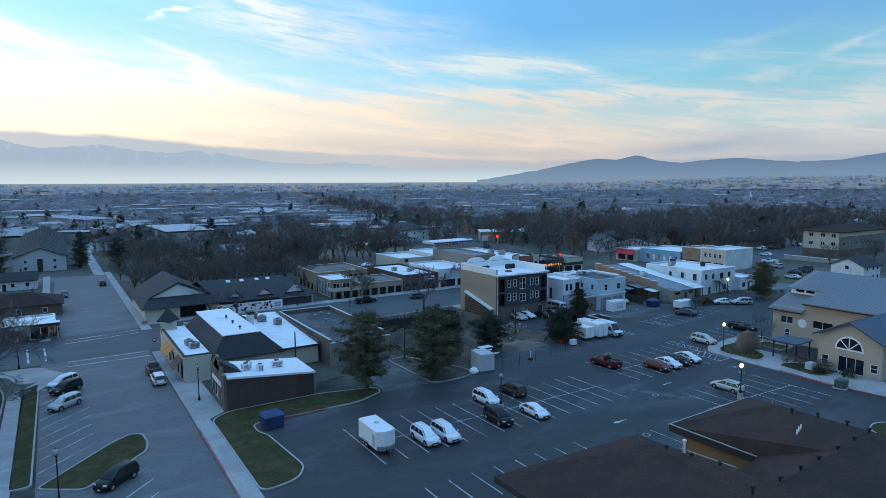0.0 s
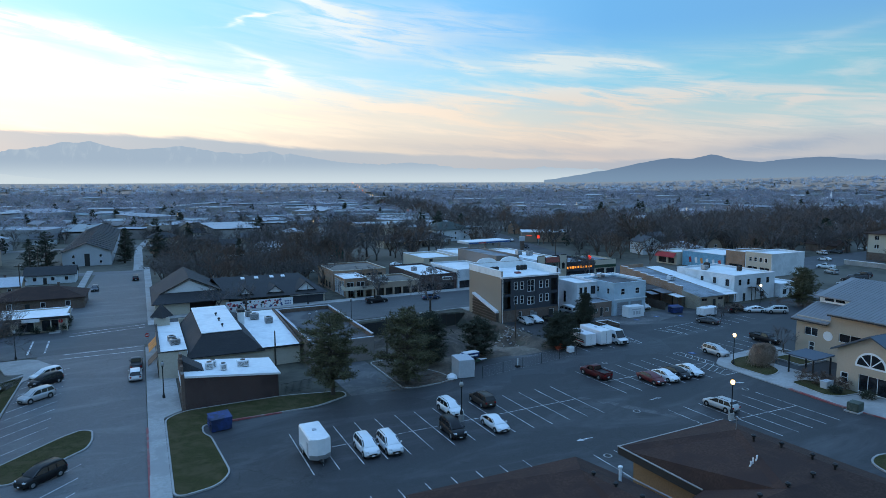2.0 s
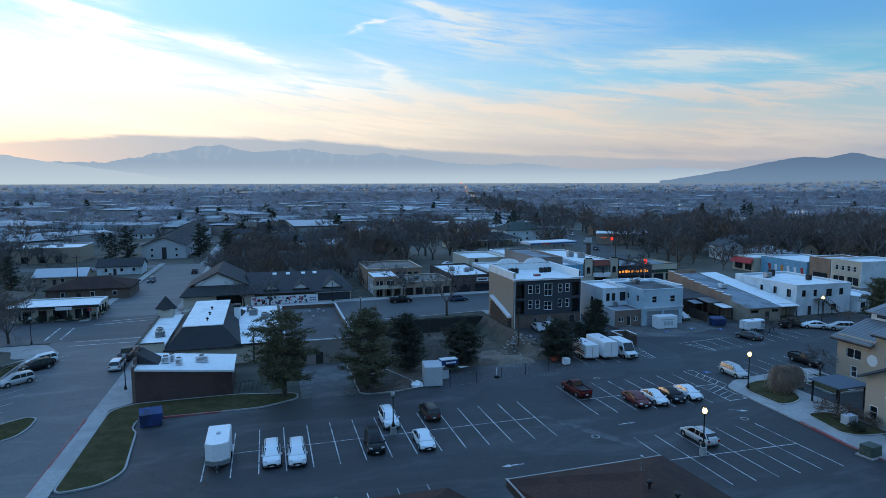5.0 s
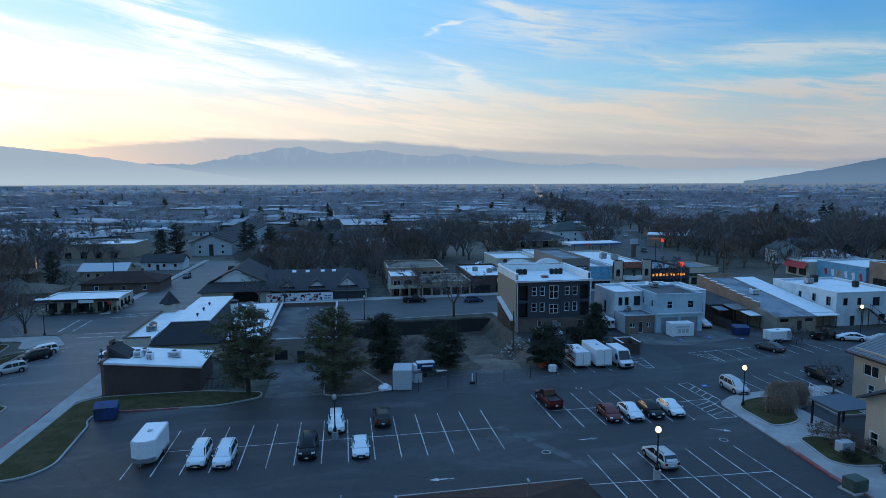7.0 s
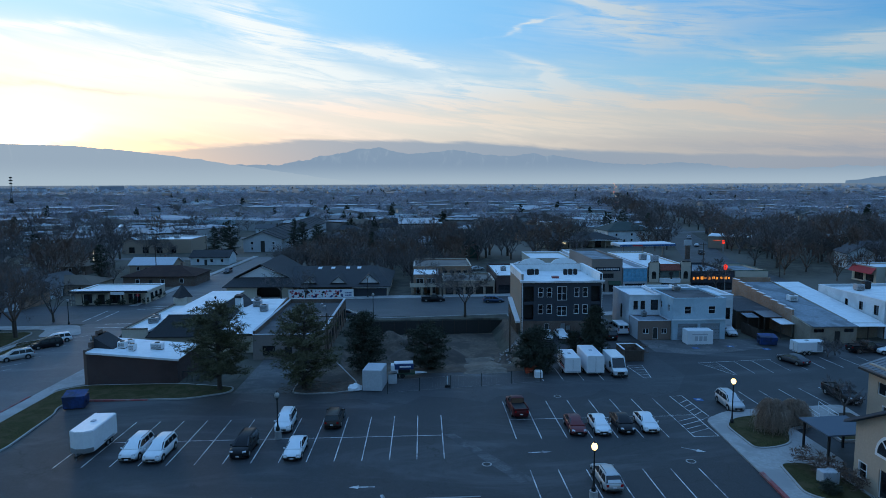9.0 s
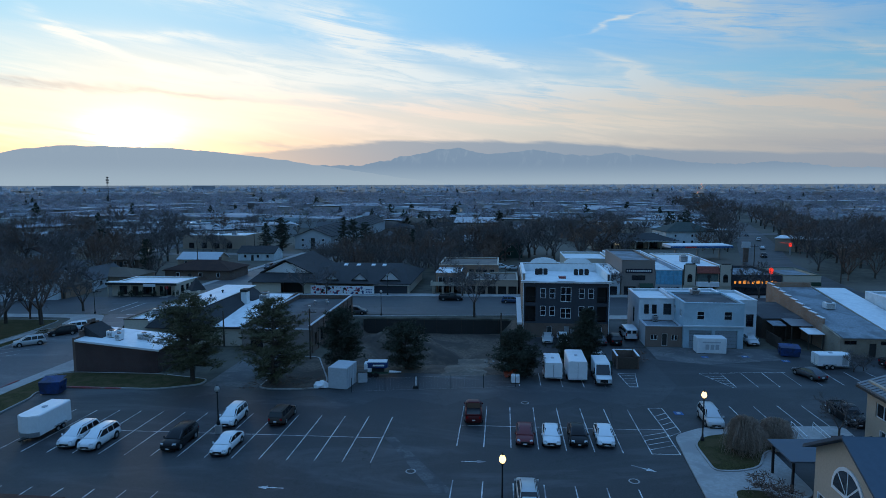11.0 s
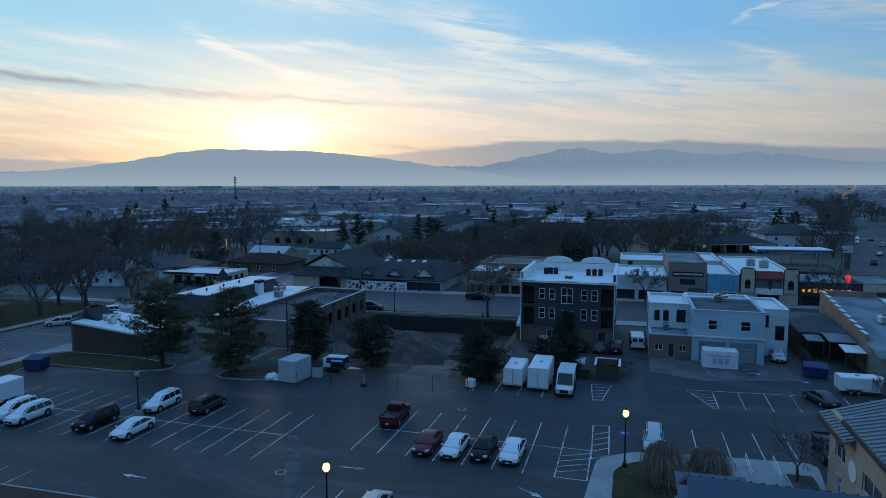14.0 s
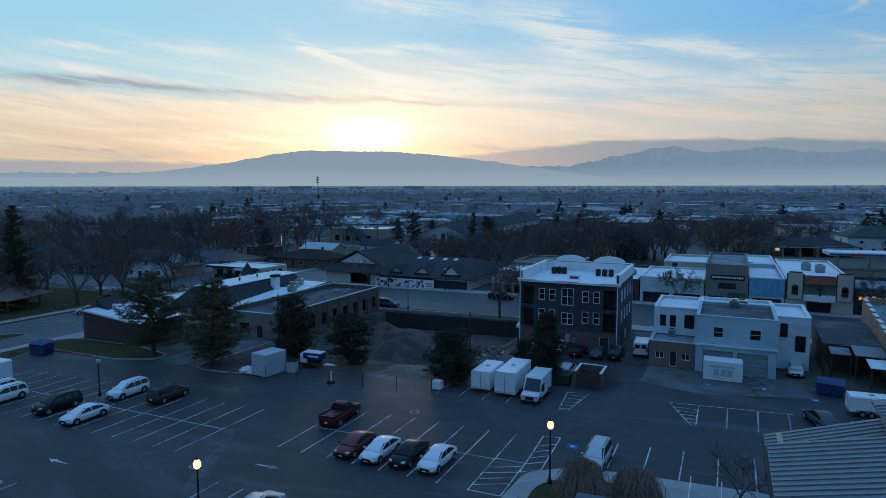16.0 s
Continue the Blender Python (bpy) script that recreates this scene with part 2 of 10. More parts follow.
# ---- materials ----
def material(name, colour, rough=0.8, vary=0.25, coarse=0.12, fine=2.5, bump=0.15, metal=0.0, second=None, spread=(0.42, 0.62), random_tint=0.0, spec=0.4):
    """A surface whose colour varies at two scales, with fine relief."""
    m = bpy.data.materials.new(name)
    m.use_nodes = True
    k = Nodes(m.node_tree)
    place = k.n("ShaderNodeNewGeometry").outputs["Position"]
    big, small = k.noise(place, coarse, 3, 0.6, 0.5), k.noise(place, fine, 5, 0.65)
    dark = tuple(c * (1 - vary) for c in colour)
    light = tuple(min(1, c * (1 + vary)) for c in colour)
    base = k.mix(k.smooth(small, 0.3, 0.7), dark, light)
    if second:
        base = k.mix(k.smooth(big, *spread), base, second)
    else:
        base = k.mix(k.math("MULTIPLY", k.smooth(big, 0.35, 0.7), 0.45), base, dark)
    if random_tint:
        r = k.n("ShaderNodeObjectInfo").outputs["Random"]
        base = k.mix(k.math("MULTIPLY", r, random_tint), base, tuple(c * 0.45 for c in colour))
    bsdf = k.n("ShaderNodeBsdfPrincipled")
    k.link(base, bsdf.inputs["Base Color"])
    k.link(k.math("ADD", k.math("MULTIPLY", small, 0.2), rough - 0.1, clamp=True), bsdf.inputs["Roughness"])
    bsdf.inputs["Metallic"].default_value = metal
    bsdf.inputs["Specular IOR Level"].default_value = spec
    if bump:
        b = k.n("ShaderNodeBump")
        b.inputs["Strength"].default_value, b.inputs["Distance"].default_value = bump, 0.05
        k.link(small, b.inputs["Height"]), k.link(b.outputs[0], bsdf.inputs["Normal"])
    k.link(bsdf.outputs[0], k.n("ShaderNodeOutputMaterial").inputs[0])
    return m


def island_material(name, stops, rough=0.9, spec=0.2):
    """A surface for joined pieces, each island with a tint of its own."""
    m = bpy.data.materials.new(name)
    m.use_nodes = True
    k = Nodes(m.node_tree)
    g = k.n("ShaderNodeNewGeometry")
    base = k.ramp(g.outputs["Random Per Island"], stops)
    base = k.mix(k.math("MULTIPLY", k.noise(g.outputs["Position"], 0.6, 3), 0.5), base, (0.02, 0.02, 0.02))
    bsdf = k.n("ShaderNodeBsdfPrincipled")
    k.link(base, bsdf.inputs["Base Color"])
    bsdf.inputs["Roughness"].default_value, bsdf.inputs["Specular IOR Level"].default_value = rough, spec
    k.link(bsdf.outputs[0], k.n("ShaderNodeOutputMaterial").inputs[0])
    return m


def brick_material(name, a, b, mortar, size=0.22):
    m = bpy.data.materials.new(name)
    m.use_nodes = True
    k = Nodes(m.node_tree)
    g = k.n("ShaderNodeNewGeometry")
    sep = k.n("ShaderNodeSeparateXYZ")
    k.link(g.outputs["Position"], sep.inputs[0])
    flat = k.n("ShaderNodeCombineXYZ")
    k.link(k.math("ADD", sep.outputs[0], sep.outputs[1]), flat.inputs[0]), k.link(sep.outputs[2], flat.inputs[1])
    t = k.n("ShaderNodeTexBrick")
    k.link(flat.outputs[0], t.inputs["Vector"])
    t.inputs["Color1"].default_value, t.inputs["Color2"].default_value, t.inputs["Mortar"].default_value = (*a, 1), (*b, 1), (*mortar, 1)
    t.inputs["Scale"].default_value, t.inputs["Mortar Size"].default_value = 1.0, 0.008
    t.inputs["Brick Width"].default_value, t.inputs["Row Height"].default_value = size, size / 3
    base = k.mix(k.math("MULTIPLY", k.smooth(k.noise(g.outputs["Position"], 0.35, 4), 0.4, 0.7), 0.5), t.outputs[0], tuple(c * 0.55 for c in a))
    bsdf = k.n("ShaderNodeBsdfPrincipled")
    k.link(base, bsdf.inputs["Base Color"])
    bsdf.inputs["Roughness"].default_value = 0.9
    bu = k.n("ShaderNodeBump")
    bu.inputs["Strength"].default_value, bu.inputs["Distance"].default_value = 0.4, 0.01
    k.link(t.outputs["Fac"], bu.inputs["Height"]), k.link(bu.outputs[0], bsdf.inputs["Normal"])
    k.link(bsdf.outputs[0], k.n("ShaderNodeOutputMaterial").inputs[0])
    return m


def glow_material(name, colour, strength):
    m = bpy.data.materials.new(name)
    m.use_nodes = True
    k = Nodes(m.node_tree)
    e = k.n("ShaderNodeEmission")
    e.inputs[0].default_value, e.inputs[1].default_value = (*colour, 1), strength
    k.link(e.outputs[0], k.n("ShaderNodeOutputMaterial").inputs[0])
    return m


def asphalt_material(name, colour, pale):
    """Old asphalt: fine stone grain, faded driving lanes, oil spots and sealed cracks."""
    m = bpy.data.materials.new(name)
    m.use_nodes = True
    k = Nodes(m.node_tree)
    place = k.n("ShaderNodeNewGeometry").outputs["Position"]
    lanes = k.n("ShaderNodeMapping")
    k.link(place, lanes.inputs[0])
    lanes.inputs["Scale"].default_value = (0.35, 1.0, 1)
    grain = k.noise(place, 9.0, 4, 0.7)
    base = k.mix(k.smooth(grain, 0.25, 0.75), tuple(c * 0.62 for c in colour), tuple(c * 1.38 for c in colour))
    mottle = k.noise(place, 1.7, 5, 0.7, 0.3)
    base = k.mix(k.math("MULTIPLY", k.smooth(mottle, 0.52, 0.72), 0.55), base, tuple(c * 1.7 for c in colour))
    faded = k.smooth(k.noise(lanes.outputs[0], 0.13, 6, 0.66, 1.2), 0.46, 0.74)
    base = k.mix(k.math("MULTIPLY", faded, 0.7), base, pale)
    spots = k.smooth(k.noise(place, 0.8, 4, 0.6, 0.4), 0.62, 0.74)
    base = k.mix(k.math("MULTIPLY", spots, 0.6), base, tuple(c * 0.5 for c in colour))
    v = k.n("ShaderNodeTexVoronoi")
    v.feature = "DISTANCE_TO_EDGE"
    bent = k.n("ShaderNodeMapping")
    sway = k.n("ShaderNodeTexNoise")
    sway.inputs["Scale"].default_value, sway.inputs["Detail"].default_value = 0.35, 4
    k.link(place, sway.inputs["Vector"])
    k.link(k.mix(0.06, place, k.vmath("MULTIPLY", sway.outputs["Color"], (60, 60, 60))), bent.inputs[0])
    bent.inputs["Scale"].default_value = (0.09, 0.07, 0.1)
    k.link(bent.outputs[0], v.inputs["Vector"])
    v.inputs["Scale"].default_value = 1.0
    cracks = k.math("MULTIPLY", k.smooth(v.outputs["Distance"], 0.006, 0.002), k.smooth(k.noise(place, 0.05, 3), 0.5, 0.6))
    base = k.mix(k.math("MULTIPLY", cracks, 0.7), base, tuple(c * 0.4 for c in colour))
    bsdf = k.n("ShaderNodeBsdfPrincipled")
    k.link(base, bsdf.inputs["Base Color"])
    bsdf.inputs["Roughness"].default_value, bsdf.inputs["Specular IOR Level"].default_value = 0.66, 0.44
    b = k.n("ShaderNodeBump")
    b.inputs["Strength"].default_value, b.inputs["Distance"].default_value = 0.25, 0.01
    k.link(grain, b.inputs["Height"]), k.link(b.outputs[0], bsdf.inputs["Normal"])
    k.link(bsdf.outputs[0], k.n("ShaderNodeOutputMaterial").inputs[0])
    return m


ASPHALT = asphalt_material("asphalt", (0.0245, 0.025, 0.0275), (0.090, 0.091, 0.096))
ROAD = asphalt_material("road_asphalt", (0.088, 0.088, 0.091), (0.175, 0.173, 0.173))
STREET = asphalt_material("street_asphalt", (0.048, 0.049, 0.053), (0.105, 0.106, 0.110))
PAINT_WHITE = material("line_paint", (0.55, 0.55, 0.55), 0.7, 0.3, 0.6, 5, 0.0, second=(0.20, 0.20, 0.21), spread=(0.45, 0.62))
CONCRETE = material("concrete", (0.33, 0.32, 0.31), 0.85, 0.12, 0.3, 3, 0.1, second=(0.27, 0.262, 0.255))
KERB_RED = material("red_kerb_paint", (0.27, 0.07, 0.07), 0.8, 0.3, 0.6, 4, 0.1, second=(0.24, 0.16, 0.15))
GRASS = material("winter_grass", (0.047, 0.045, 0.018), 0.95, 0.55, 0.55, 9, 0.7, second=(0.074, 0.059, 0.030), spread=(0.40, 0.66), spec=0.08)
DIRT = material("dirt", (0.098, 0.076, 0.058), 0.95, 0.4, 0.2, 2.2, 0.9, second=(0.052, 0.041, 0.034))
PALE_DIRT = material("pale_dry_dirt", (0.165, 0.138, 0.112), 0.95, 0.4, 0.3, 2.5, 0.8, second=(0.105, 0.088, 0.072), spread=(0.38, 0.64))
EARTH = material("winter_ground", (0.060, 0.056, 0.042), 0.95, 0.5, 0.012, 0.3, 0.3, second=(0.10, 0.092, 0.075), spread=(0.45, 0.6))
ROOF_WHITE = material("white_roof_membrane", (0.72, 0.74, 0.75), 0.6, 0.06, 0.25, 1.2, 0.1, second=(0.58, 0.60, 0.62), spread=(0.5, 0.75))
ROOF_DARK = material("dark_flat_roof", (0.055, 0.057, 0.062), 0.9, 0.25, 0.2, 4, 0.2, second=(0.10, 0.10, 0.105))
ROOF_GREY = material("grey_flat_roof", (0.22, 0.25, 0.28), 0.85, 0.2, 0.2, 3, 0.2, second=(0.14, 0.155, 0.17))
SHINGLE_DARK = material("charcoal_shingle", (0.040, 0.040, 0.043), 0.92, 0.35, 0.3, 6, 0.5)
SHINGLE_BROWN = material("brown_shingle", (0.058, 0.035, 0.029), 0.95, 0.25, 0.35, 5, 0.6, second=(0.046, 0.029, 0.026), spec=0.15)
METAL_GREY = material("grey_metal_roof", (0.20, 0.205, 0.215), 0.5, 0.08, 0.3, 2, 0.05, metal=0.35)
METAL_BLUE = material("blue_grey_metal_roof", (0.070, 0.094, 0.125), 0.6, 0.08, 0.3, 2, 0.05, metal=0.25)
STUCCO_BEIGE = material("beige_stucco", (0.42, 0.335, 0.26), 0.9, 0.07, 0.4, 5, 0.2)
STUCCO_CREAM = material("cream_stucco", (0.50, 0.44, 0.36), 0.9, 0.08, 0.4, 5, 0.2)
STUCCO_TAN = material("tan_stucco", (0.33, 0.255, 0.195), 0.9, 0.08, 0.4, 5, 0.2)
BLOCK_BLUE = material("pale_blue_block", (0.40, 0.51, 0.58), 0.85, 0.07, 0.3, 4, 0.2, second=(0.34, 0.44, 0.51))
ANNEX_BROWN = material("brown_annex_paint", (0.20, 0.145, 0.12), 0.9, 0.1, 0.4, 4, 0.2)
DOOR_GREY = material("garage_door_grey", (0.27, 0.30, 0.33), 0.7, 0.08, 0.4, 4, 0.1)
STUCCO_WHITE = material("white_painted_block", (0.58, 0.62, 0.65), 0.85, 0.07, 0.3, 4, 0.2, second=(0.48, 0.52, 0.55))
STUCCO_GREY = material("pale_grey_wall", (0.42, 0.44, 0.47), 0.85, 0.08, 0.3, 4, 0.2)
SIDING_BLUE = material("dark_slate_siding", (0.046, 0.050, 0.062), 0.8, 0.15, 0.4, 6, 0.2)
TRIM_WHITE = material("white_trim", (0.70, 0.71, 0.73), 0.6, 0.06, 0.5, 4, 0.05)
TRIM_DARK = material("dark_trim", (0.03, 0.028, 0.027), 0.7, 0.2, 0.5, 4, 0.05)
TAUPE = material("taupe_wall", (0.23, 0.195, 0.175), 0.9, 0.1, 0.4, 4, 0.2)
BLUE_PANEL = material("blue_glazed_panel", (0.14, 0.36, 0.52), 0.45, 0.2, 0.5, 1.5, 0.05)
WOOD_DARK = material("dark_wood", (0.07, 0.05, 0.038), 0.85, 0.3, 0.5, 6, 0.2)
WOOD_TAN = material("tan_wood", (0.28, 0.17, 0.09), 0.85, 0.2, 0.5, 6, 0.2)
BRICK_RED = brick_material("dark_red_brick", (0.060, 0.030, 0.028), (0.085, 0.042, 0.036), (0.10, 0.085, 0.08))
BRICK_BROWN = brick_material("brown_brick", (0.115, 0.070, 0.052), (0.15, 0.092, 0.068), (0.17, 0.15, 0.135))
BRICK_ORANGE = brick_material("orange_brick", (0.28, 0.155, 0.095), (0.34, 0.20, 0.125), (0.28, 0.25, 0.22))
BRICK_TAN = brick_material("tan_brick", (0.26, 0.205, 0.15), (0.31, 0.25, 0.18), (0.30, 0.28, 0.25))
GLASS = material("dark_window_glass", (0.012, 0.014, 0.018), 0.12, 0.2, 0.5, 0.6, 0.0, spec=0.7)
CAR_GLASS = material("tinted_car_glass", (0.010, 0.011, 0.013), 0.14, 0.1, 0.5, 1, 0.0, spec=0.6)
BLACK = material("black_metal", (0.012, 0.012, 0.013), 0.5, 0.1, 1, 4, 0.0)
RUBBER = material("tyre_rubber", (0.014, 0.014, 0.014), 0.9, 0.2, 1, 8, 0.1)
STEEL = material("galvanised_steel", (0.36, 0.37, 0.38), 0.4, 0.12, 1, 4, 0.05, metal=0.7)
WHITE_SHEET = material("white_sheet_metal", (0.72, 0.73, 0.75), 0.4, 0.05, 0.6, 2, 0.0)
BLUE_BIN = material("blue_bin_paint", (0.015, 0.040, 0.145), 0.6, 0.25, 0.8, 3, 0.05, second=(0.014, 0.026, 0.07))
GREEN_BIN = material("green_bin_paint", (0.02, 0.05, 0.03), 0.6, 0.25, 0.8, 3, 0.05)
ORANGE = material("orange_awning", (0.62, 0.24, 0.06), 0.8, 0.12, 0.8, 4, 0.1)
RED_SIGN = material("red_sign", (0.42, 0.03, 0.03), 0.6, 0.1, 0.8, 4, 0.0)
LAMP_GLOW = glow_material("lit_lamp_globe", (1.0, 0.66, 0.26), 3.4)
WORN = asphalt_material("worn_asphalt", (0.034, 0.0355, 0.039), (0.130, 0.133, 0.140))
PATCH = material("worn_patch", (0.10, 0.10, 0.102), 0.9, 0.3, 0.6, 5, 0.3, second=(0.06, 0.06, 0.063))
APRON = material("old_concrete", (0.125, 0.122, 0.12), 0.9, 0.25, 0.35, 3, 0.1, second=(0.085, 0.085, 0.088), spread=(0.42, 0.6))


def crown_material(name, colour):
    """Far twigs in thin crowns, which pass on part of the light that falls on them."""
    m = bpy.data.materials.new(name)
    m.use_nodes = True
    k = Nodes(m.node_tree)
    place = k.n("ShaderNodeNewGeometry").outputs["Position"]
    base = k.mix(k.smooth(k.noise(place, 0.02, 4, 0.6), 0.35, 0.65), tuple(c * 0.75 for c in colour), tuple(c * 1.2 for c in colour))
    front, back, both = k.n("ShaderNodeBsdfDiffuse"), k.n("ShaderNodeBsdfTranslucent"), k.n("ShaderNodeMixShader")
    k.link(base, front.inputs[0]), k.link(base, back.inputs[0])
    both.inputs[0].default_value = 0.5
    k.link(front.outputs[0], both.inputs[1]), k.link(back.outputs[0], both.inputs[2])
    k.link(both.outputs[0], k.n("ShaderNodeOutputMaterial").inputs[0])
    return m


# distance haze put into the twig colours: paler and bluer further off
FAR_HAZE_TWIG = crown_material("far_hazed_twigs", (0.31, 0.315, 0.36))
HORIZON_HAZE_TWIG = crown_material("horizon_hazed_twigs", (0.43, 0.50, 0.59))
LAMP_OFF = material("frosted_globe", (0.34, 0.34, 0.33), 0.3, 0.05, 1, 4, 0.0)
NEON_RED = glow_material("red_neon", (1.0, 0.05, 0.03), 1.1)
NEON_AMBER = glow_material("amber_sign", (1.0, 0.36, 0.06), 0.8)
FAR_LIGHT = glow_material("far_lights", (1.0, 0.75, 0.45), 0.9)
FAR_RED = glow_material("far_tail_lights", (1.0, 0.12, 0.05), 0.9)
BARK = material("bark", (0.075, 0.058, 0.047), 0.95, 0.35, 0.6, 7, 0.6)
TWIG = material("bare_twigs", (0.135, 0.116, 0.112), 0.95, 0.35, 0.1, 3, 0.0)
SHRUB_TWIG = material("shrub_twigs", (0.29, 0.215, 0.165), 0.95, 0.35, 0.5, 4, 0.0)
TWIG_RUSTY = material("rusty_twigs", (0.150, 0.100, 0.078), 0.95, 0.35, 0.3, 3, 0.0)
NEEDLE = material("pine_needles", (0.105, 0.098, 0.052), 0.9, 0.45, 0.5, 3, 0.0)
NEEDLE_GREY = material("juniper_needles", (0.042, 0.048, 0.032), 0.9, 0.45, 0.5, 3, 0.0)


# ---- building blocks ----
def step(lo, hi, v):
    t = min(1.0, max(0.0, (v - lo) / (hi - lo)))
    return t * t * (3 - 2 * t)


def gz(x, y):
    """Height of the ground: a gentle slope in the town, a plain beyond, rising far off."""
    r = math.hypot(x - 70, y - 90)
    w = step(230, 620, r)
    z = (-1.59 + 0.008 * x - 0.008 * y) * (1 - w) - 2.4 * w + 23.0 * step(900, 4900, r)
    side = math.degrees(math.atan2(-x, y + 1e-6))
    return z + 34.0 * step(900, 3600, r) * step(-38, -62, side)


PIT = (53.0, 99.0, 82.5, 127.0)


def pit(x, y):
    """How far the dug building plot lies below the ground."""
    x0, y0, x1, y1 = PIT
    if not (x0 - 3 < x < x1 + 1 and 84 < y < y1 + 0.9):
        return 0.0
    return 2.8 * step(x0 - 2, x0 + 1, x) * step(x1 + 0.6, x1 - 2.5, x) * step(91, 105, y) * step(y1 + 0.8, y1 - 0.4, y)


class MB:
    """Collects vertices and faces of one mesh."""

    def __init__(self):
        self.v, self.f = [], []

    def add(self, verts, faces):
        n = len(self.v)
        self.v += [tuple(p) for p in verts]
        self.f += [tuple(i + n for i in q) for q in faces]
        return self

    def box(self, x0, y0, z0, x1, y1, z1):
        return self.add([(x0, y0, z0), (x1, y0, z0), (x1, y1, z0), (x0, y1, z0), (x0, y0, z1), (x1, y0, z1), (x1, y1, z1), (x0, y1, z1)],
                        [(3, 2, 1, 0), (4, 5, 6, 7), (0, 1, 5, 4), (1, 2, 6, 5), (2, 3, 7, 6), (3, 0, 4, 7)])

    def bevelled(self, x0, y0, z0, x1, y1, z1, b):
        """A box with its upright and top edges cut back."""
        ring = lambda d, z: [(x0 + b + d, y0 + d, z), (x1 - b - d, y0 + d, z), (x1 - d, y0 + b + d, z), (x1 - d, y1 - b - d, z),
                             (x1 - b - d, y1 - d, z), (x0 + b + d, y1 - d, z), (x0 + d, y1 - b - d, z), (x0 + d, y0 + b + d, z)]
        return self.loft([ring(0, z0), ring(0, z1 - b), ring(b * 0.9, z1)])

    def loft(self, rings, caps=True):
        n, m = len(rings[0]), len(rings)
        faces = [(i * n + j, i * n + (j + 1) % n, (i + 1) * n + (j + 1) % n, (i + 1) * n + j) for i in range(m - 1) for j in range(n)]
        if caps:
            faces += [tuple(reversed(range(n))), tuple(range((m - 1) * n, m * n))]
        return self.add([p for r in rings for p in r], faces)

    def tube(self, a, b, r0, r1, n=8):
        a, b = Vector(a), Vector(b)
        axis = (b - a).normalized()
        side = axis.orthogonal().normalized()
        up = axis.cross(side)
        ring = lambda c, r: [c + (side * math.cos(2 * math.pi * i / n) + up * math.sin(2 * math.pi * i / n)) * r for i in range(n)]
        return self.loft([ring(a, r0), ring(b, r1)])

    def lathe(self, centre, profile, n=12):
        cx, cy, cz = centre
        return self.loft([[(cx + r * math.cos(2 * math.pi * i / n), cy + r * math.sin(2 * math.pi * i / n), cz + z) for i in range(n)] for r, z in profile])

    def slab(self, poly, z0, z1):
        """An upright prism over a polygon; z1 and z0 may be functions of x, y."""
        n = len(poly)
        lo = z0 if callable(z0) else (lambda x, y: z0)
        hi = z1 if callable(z1) else (lambda x, y: z1)
        return self.loft([[(x, y, lo(x, y)) for x, y in poly], [(x, y, hi(x, y)) for x, y in poly]])

    def plate(self, corners, thick):
        """A flat plate of some thickness under the given corners."""
        n = len(corners)
        low = [(x, y, z - thick) for x, y, z in corners]
        return self.loft([low, list(corners)])

    def mesh(self, name):
        me = bpy.data.meshes.new(name)
        me.from_pydata(self.v, [], self.f)
        me.update()
        return me


def part(name, mb, mat, parent=None, label="", smooth=False):
    me = mb.mesh(name)
    if name == "wall":
        bm = bmesh.new()
        bm.from_mesh(me)
        bmesh.ops.remove_doubles(bm, verts=bm.verts, dist=0.0005)
        bm.to_mesh(me)
        bm.free()
    me.materials.append(mat)
    if smooth:
        me.shade_smooth()
    ob = new(name, me)
    if parent is not None:
        ob.parent = parent
    if label:
        tagged(ob, label)
    return ob


def thing(name, x, y, z, turn, label, category, group="", kind=""):
    ob = new(name)
    ob.empty_display_size = 0.3
    ob.matrix_basis = pose(x, y, z, 0, 0, turn)
    return tagged(ob, label, category, group, kind)


def solid(name, mb, mat, label, category, group="", kind="", smooth=False):
    return tagged(part(name, mb, mat, smooth=smooth), label, category, group, kind)


# ---- ground, roads, pavements ----
def make_ground():
    xs = sorted({round(v, 2) for v in [*np.arange(-60, 200, 2.0), *np.arange(-260, 420, 20.0), *np.arange(-1000, 1500, 125.0), *np.arange(-5000, 5100, 500.0), 52.2, 53.2, 82.3, 83.1]})
    ys = sorted({round(v, 2) for v in [*np.arange(-20, 180, 2.0), *np.arange(-100, 440, 20.0), *np.arange(-600, 1600, 125.0), *np.arange(-4000, 5100, 500.0), 123.9, 124.4, 124.9, 125.4]})
    mb = MB()
    mb.v = [(x, y, gz(x, y) - pit(x, y) - 0.04 - 14.0 * step(1650, 2000, math.hypot(x - 60, y - 20))) for y in ys for x in xs]
    n = len(xs)
    mb.f = [(j * n + i, j * n + i + 1, (j + 1) * n + i + 1, (j + 1) * n + i) for j in range(len(ys) - 1) for i in range(n - 1)]
    solid("ground", mb, EARTH, "dull brown winter ground of the town", "ground", kind="structure")


def sheet(name, poly, mat, label, category, dz=0.0, thick=0.3):
    mb = MB().slab(poly, lambda x, y: gz(x, y) + dz - thick, lambda x, y: gz(x, y) + dz)
    return solid(name, mb, mat, label, category, kind="structure")


def rect(x0, y0, x1, y1):
    return [(x0, y0), (x1, y0), (x1, y1), (x0, y1)]


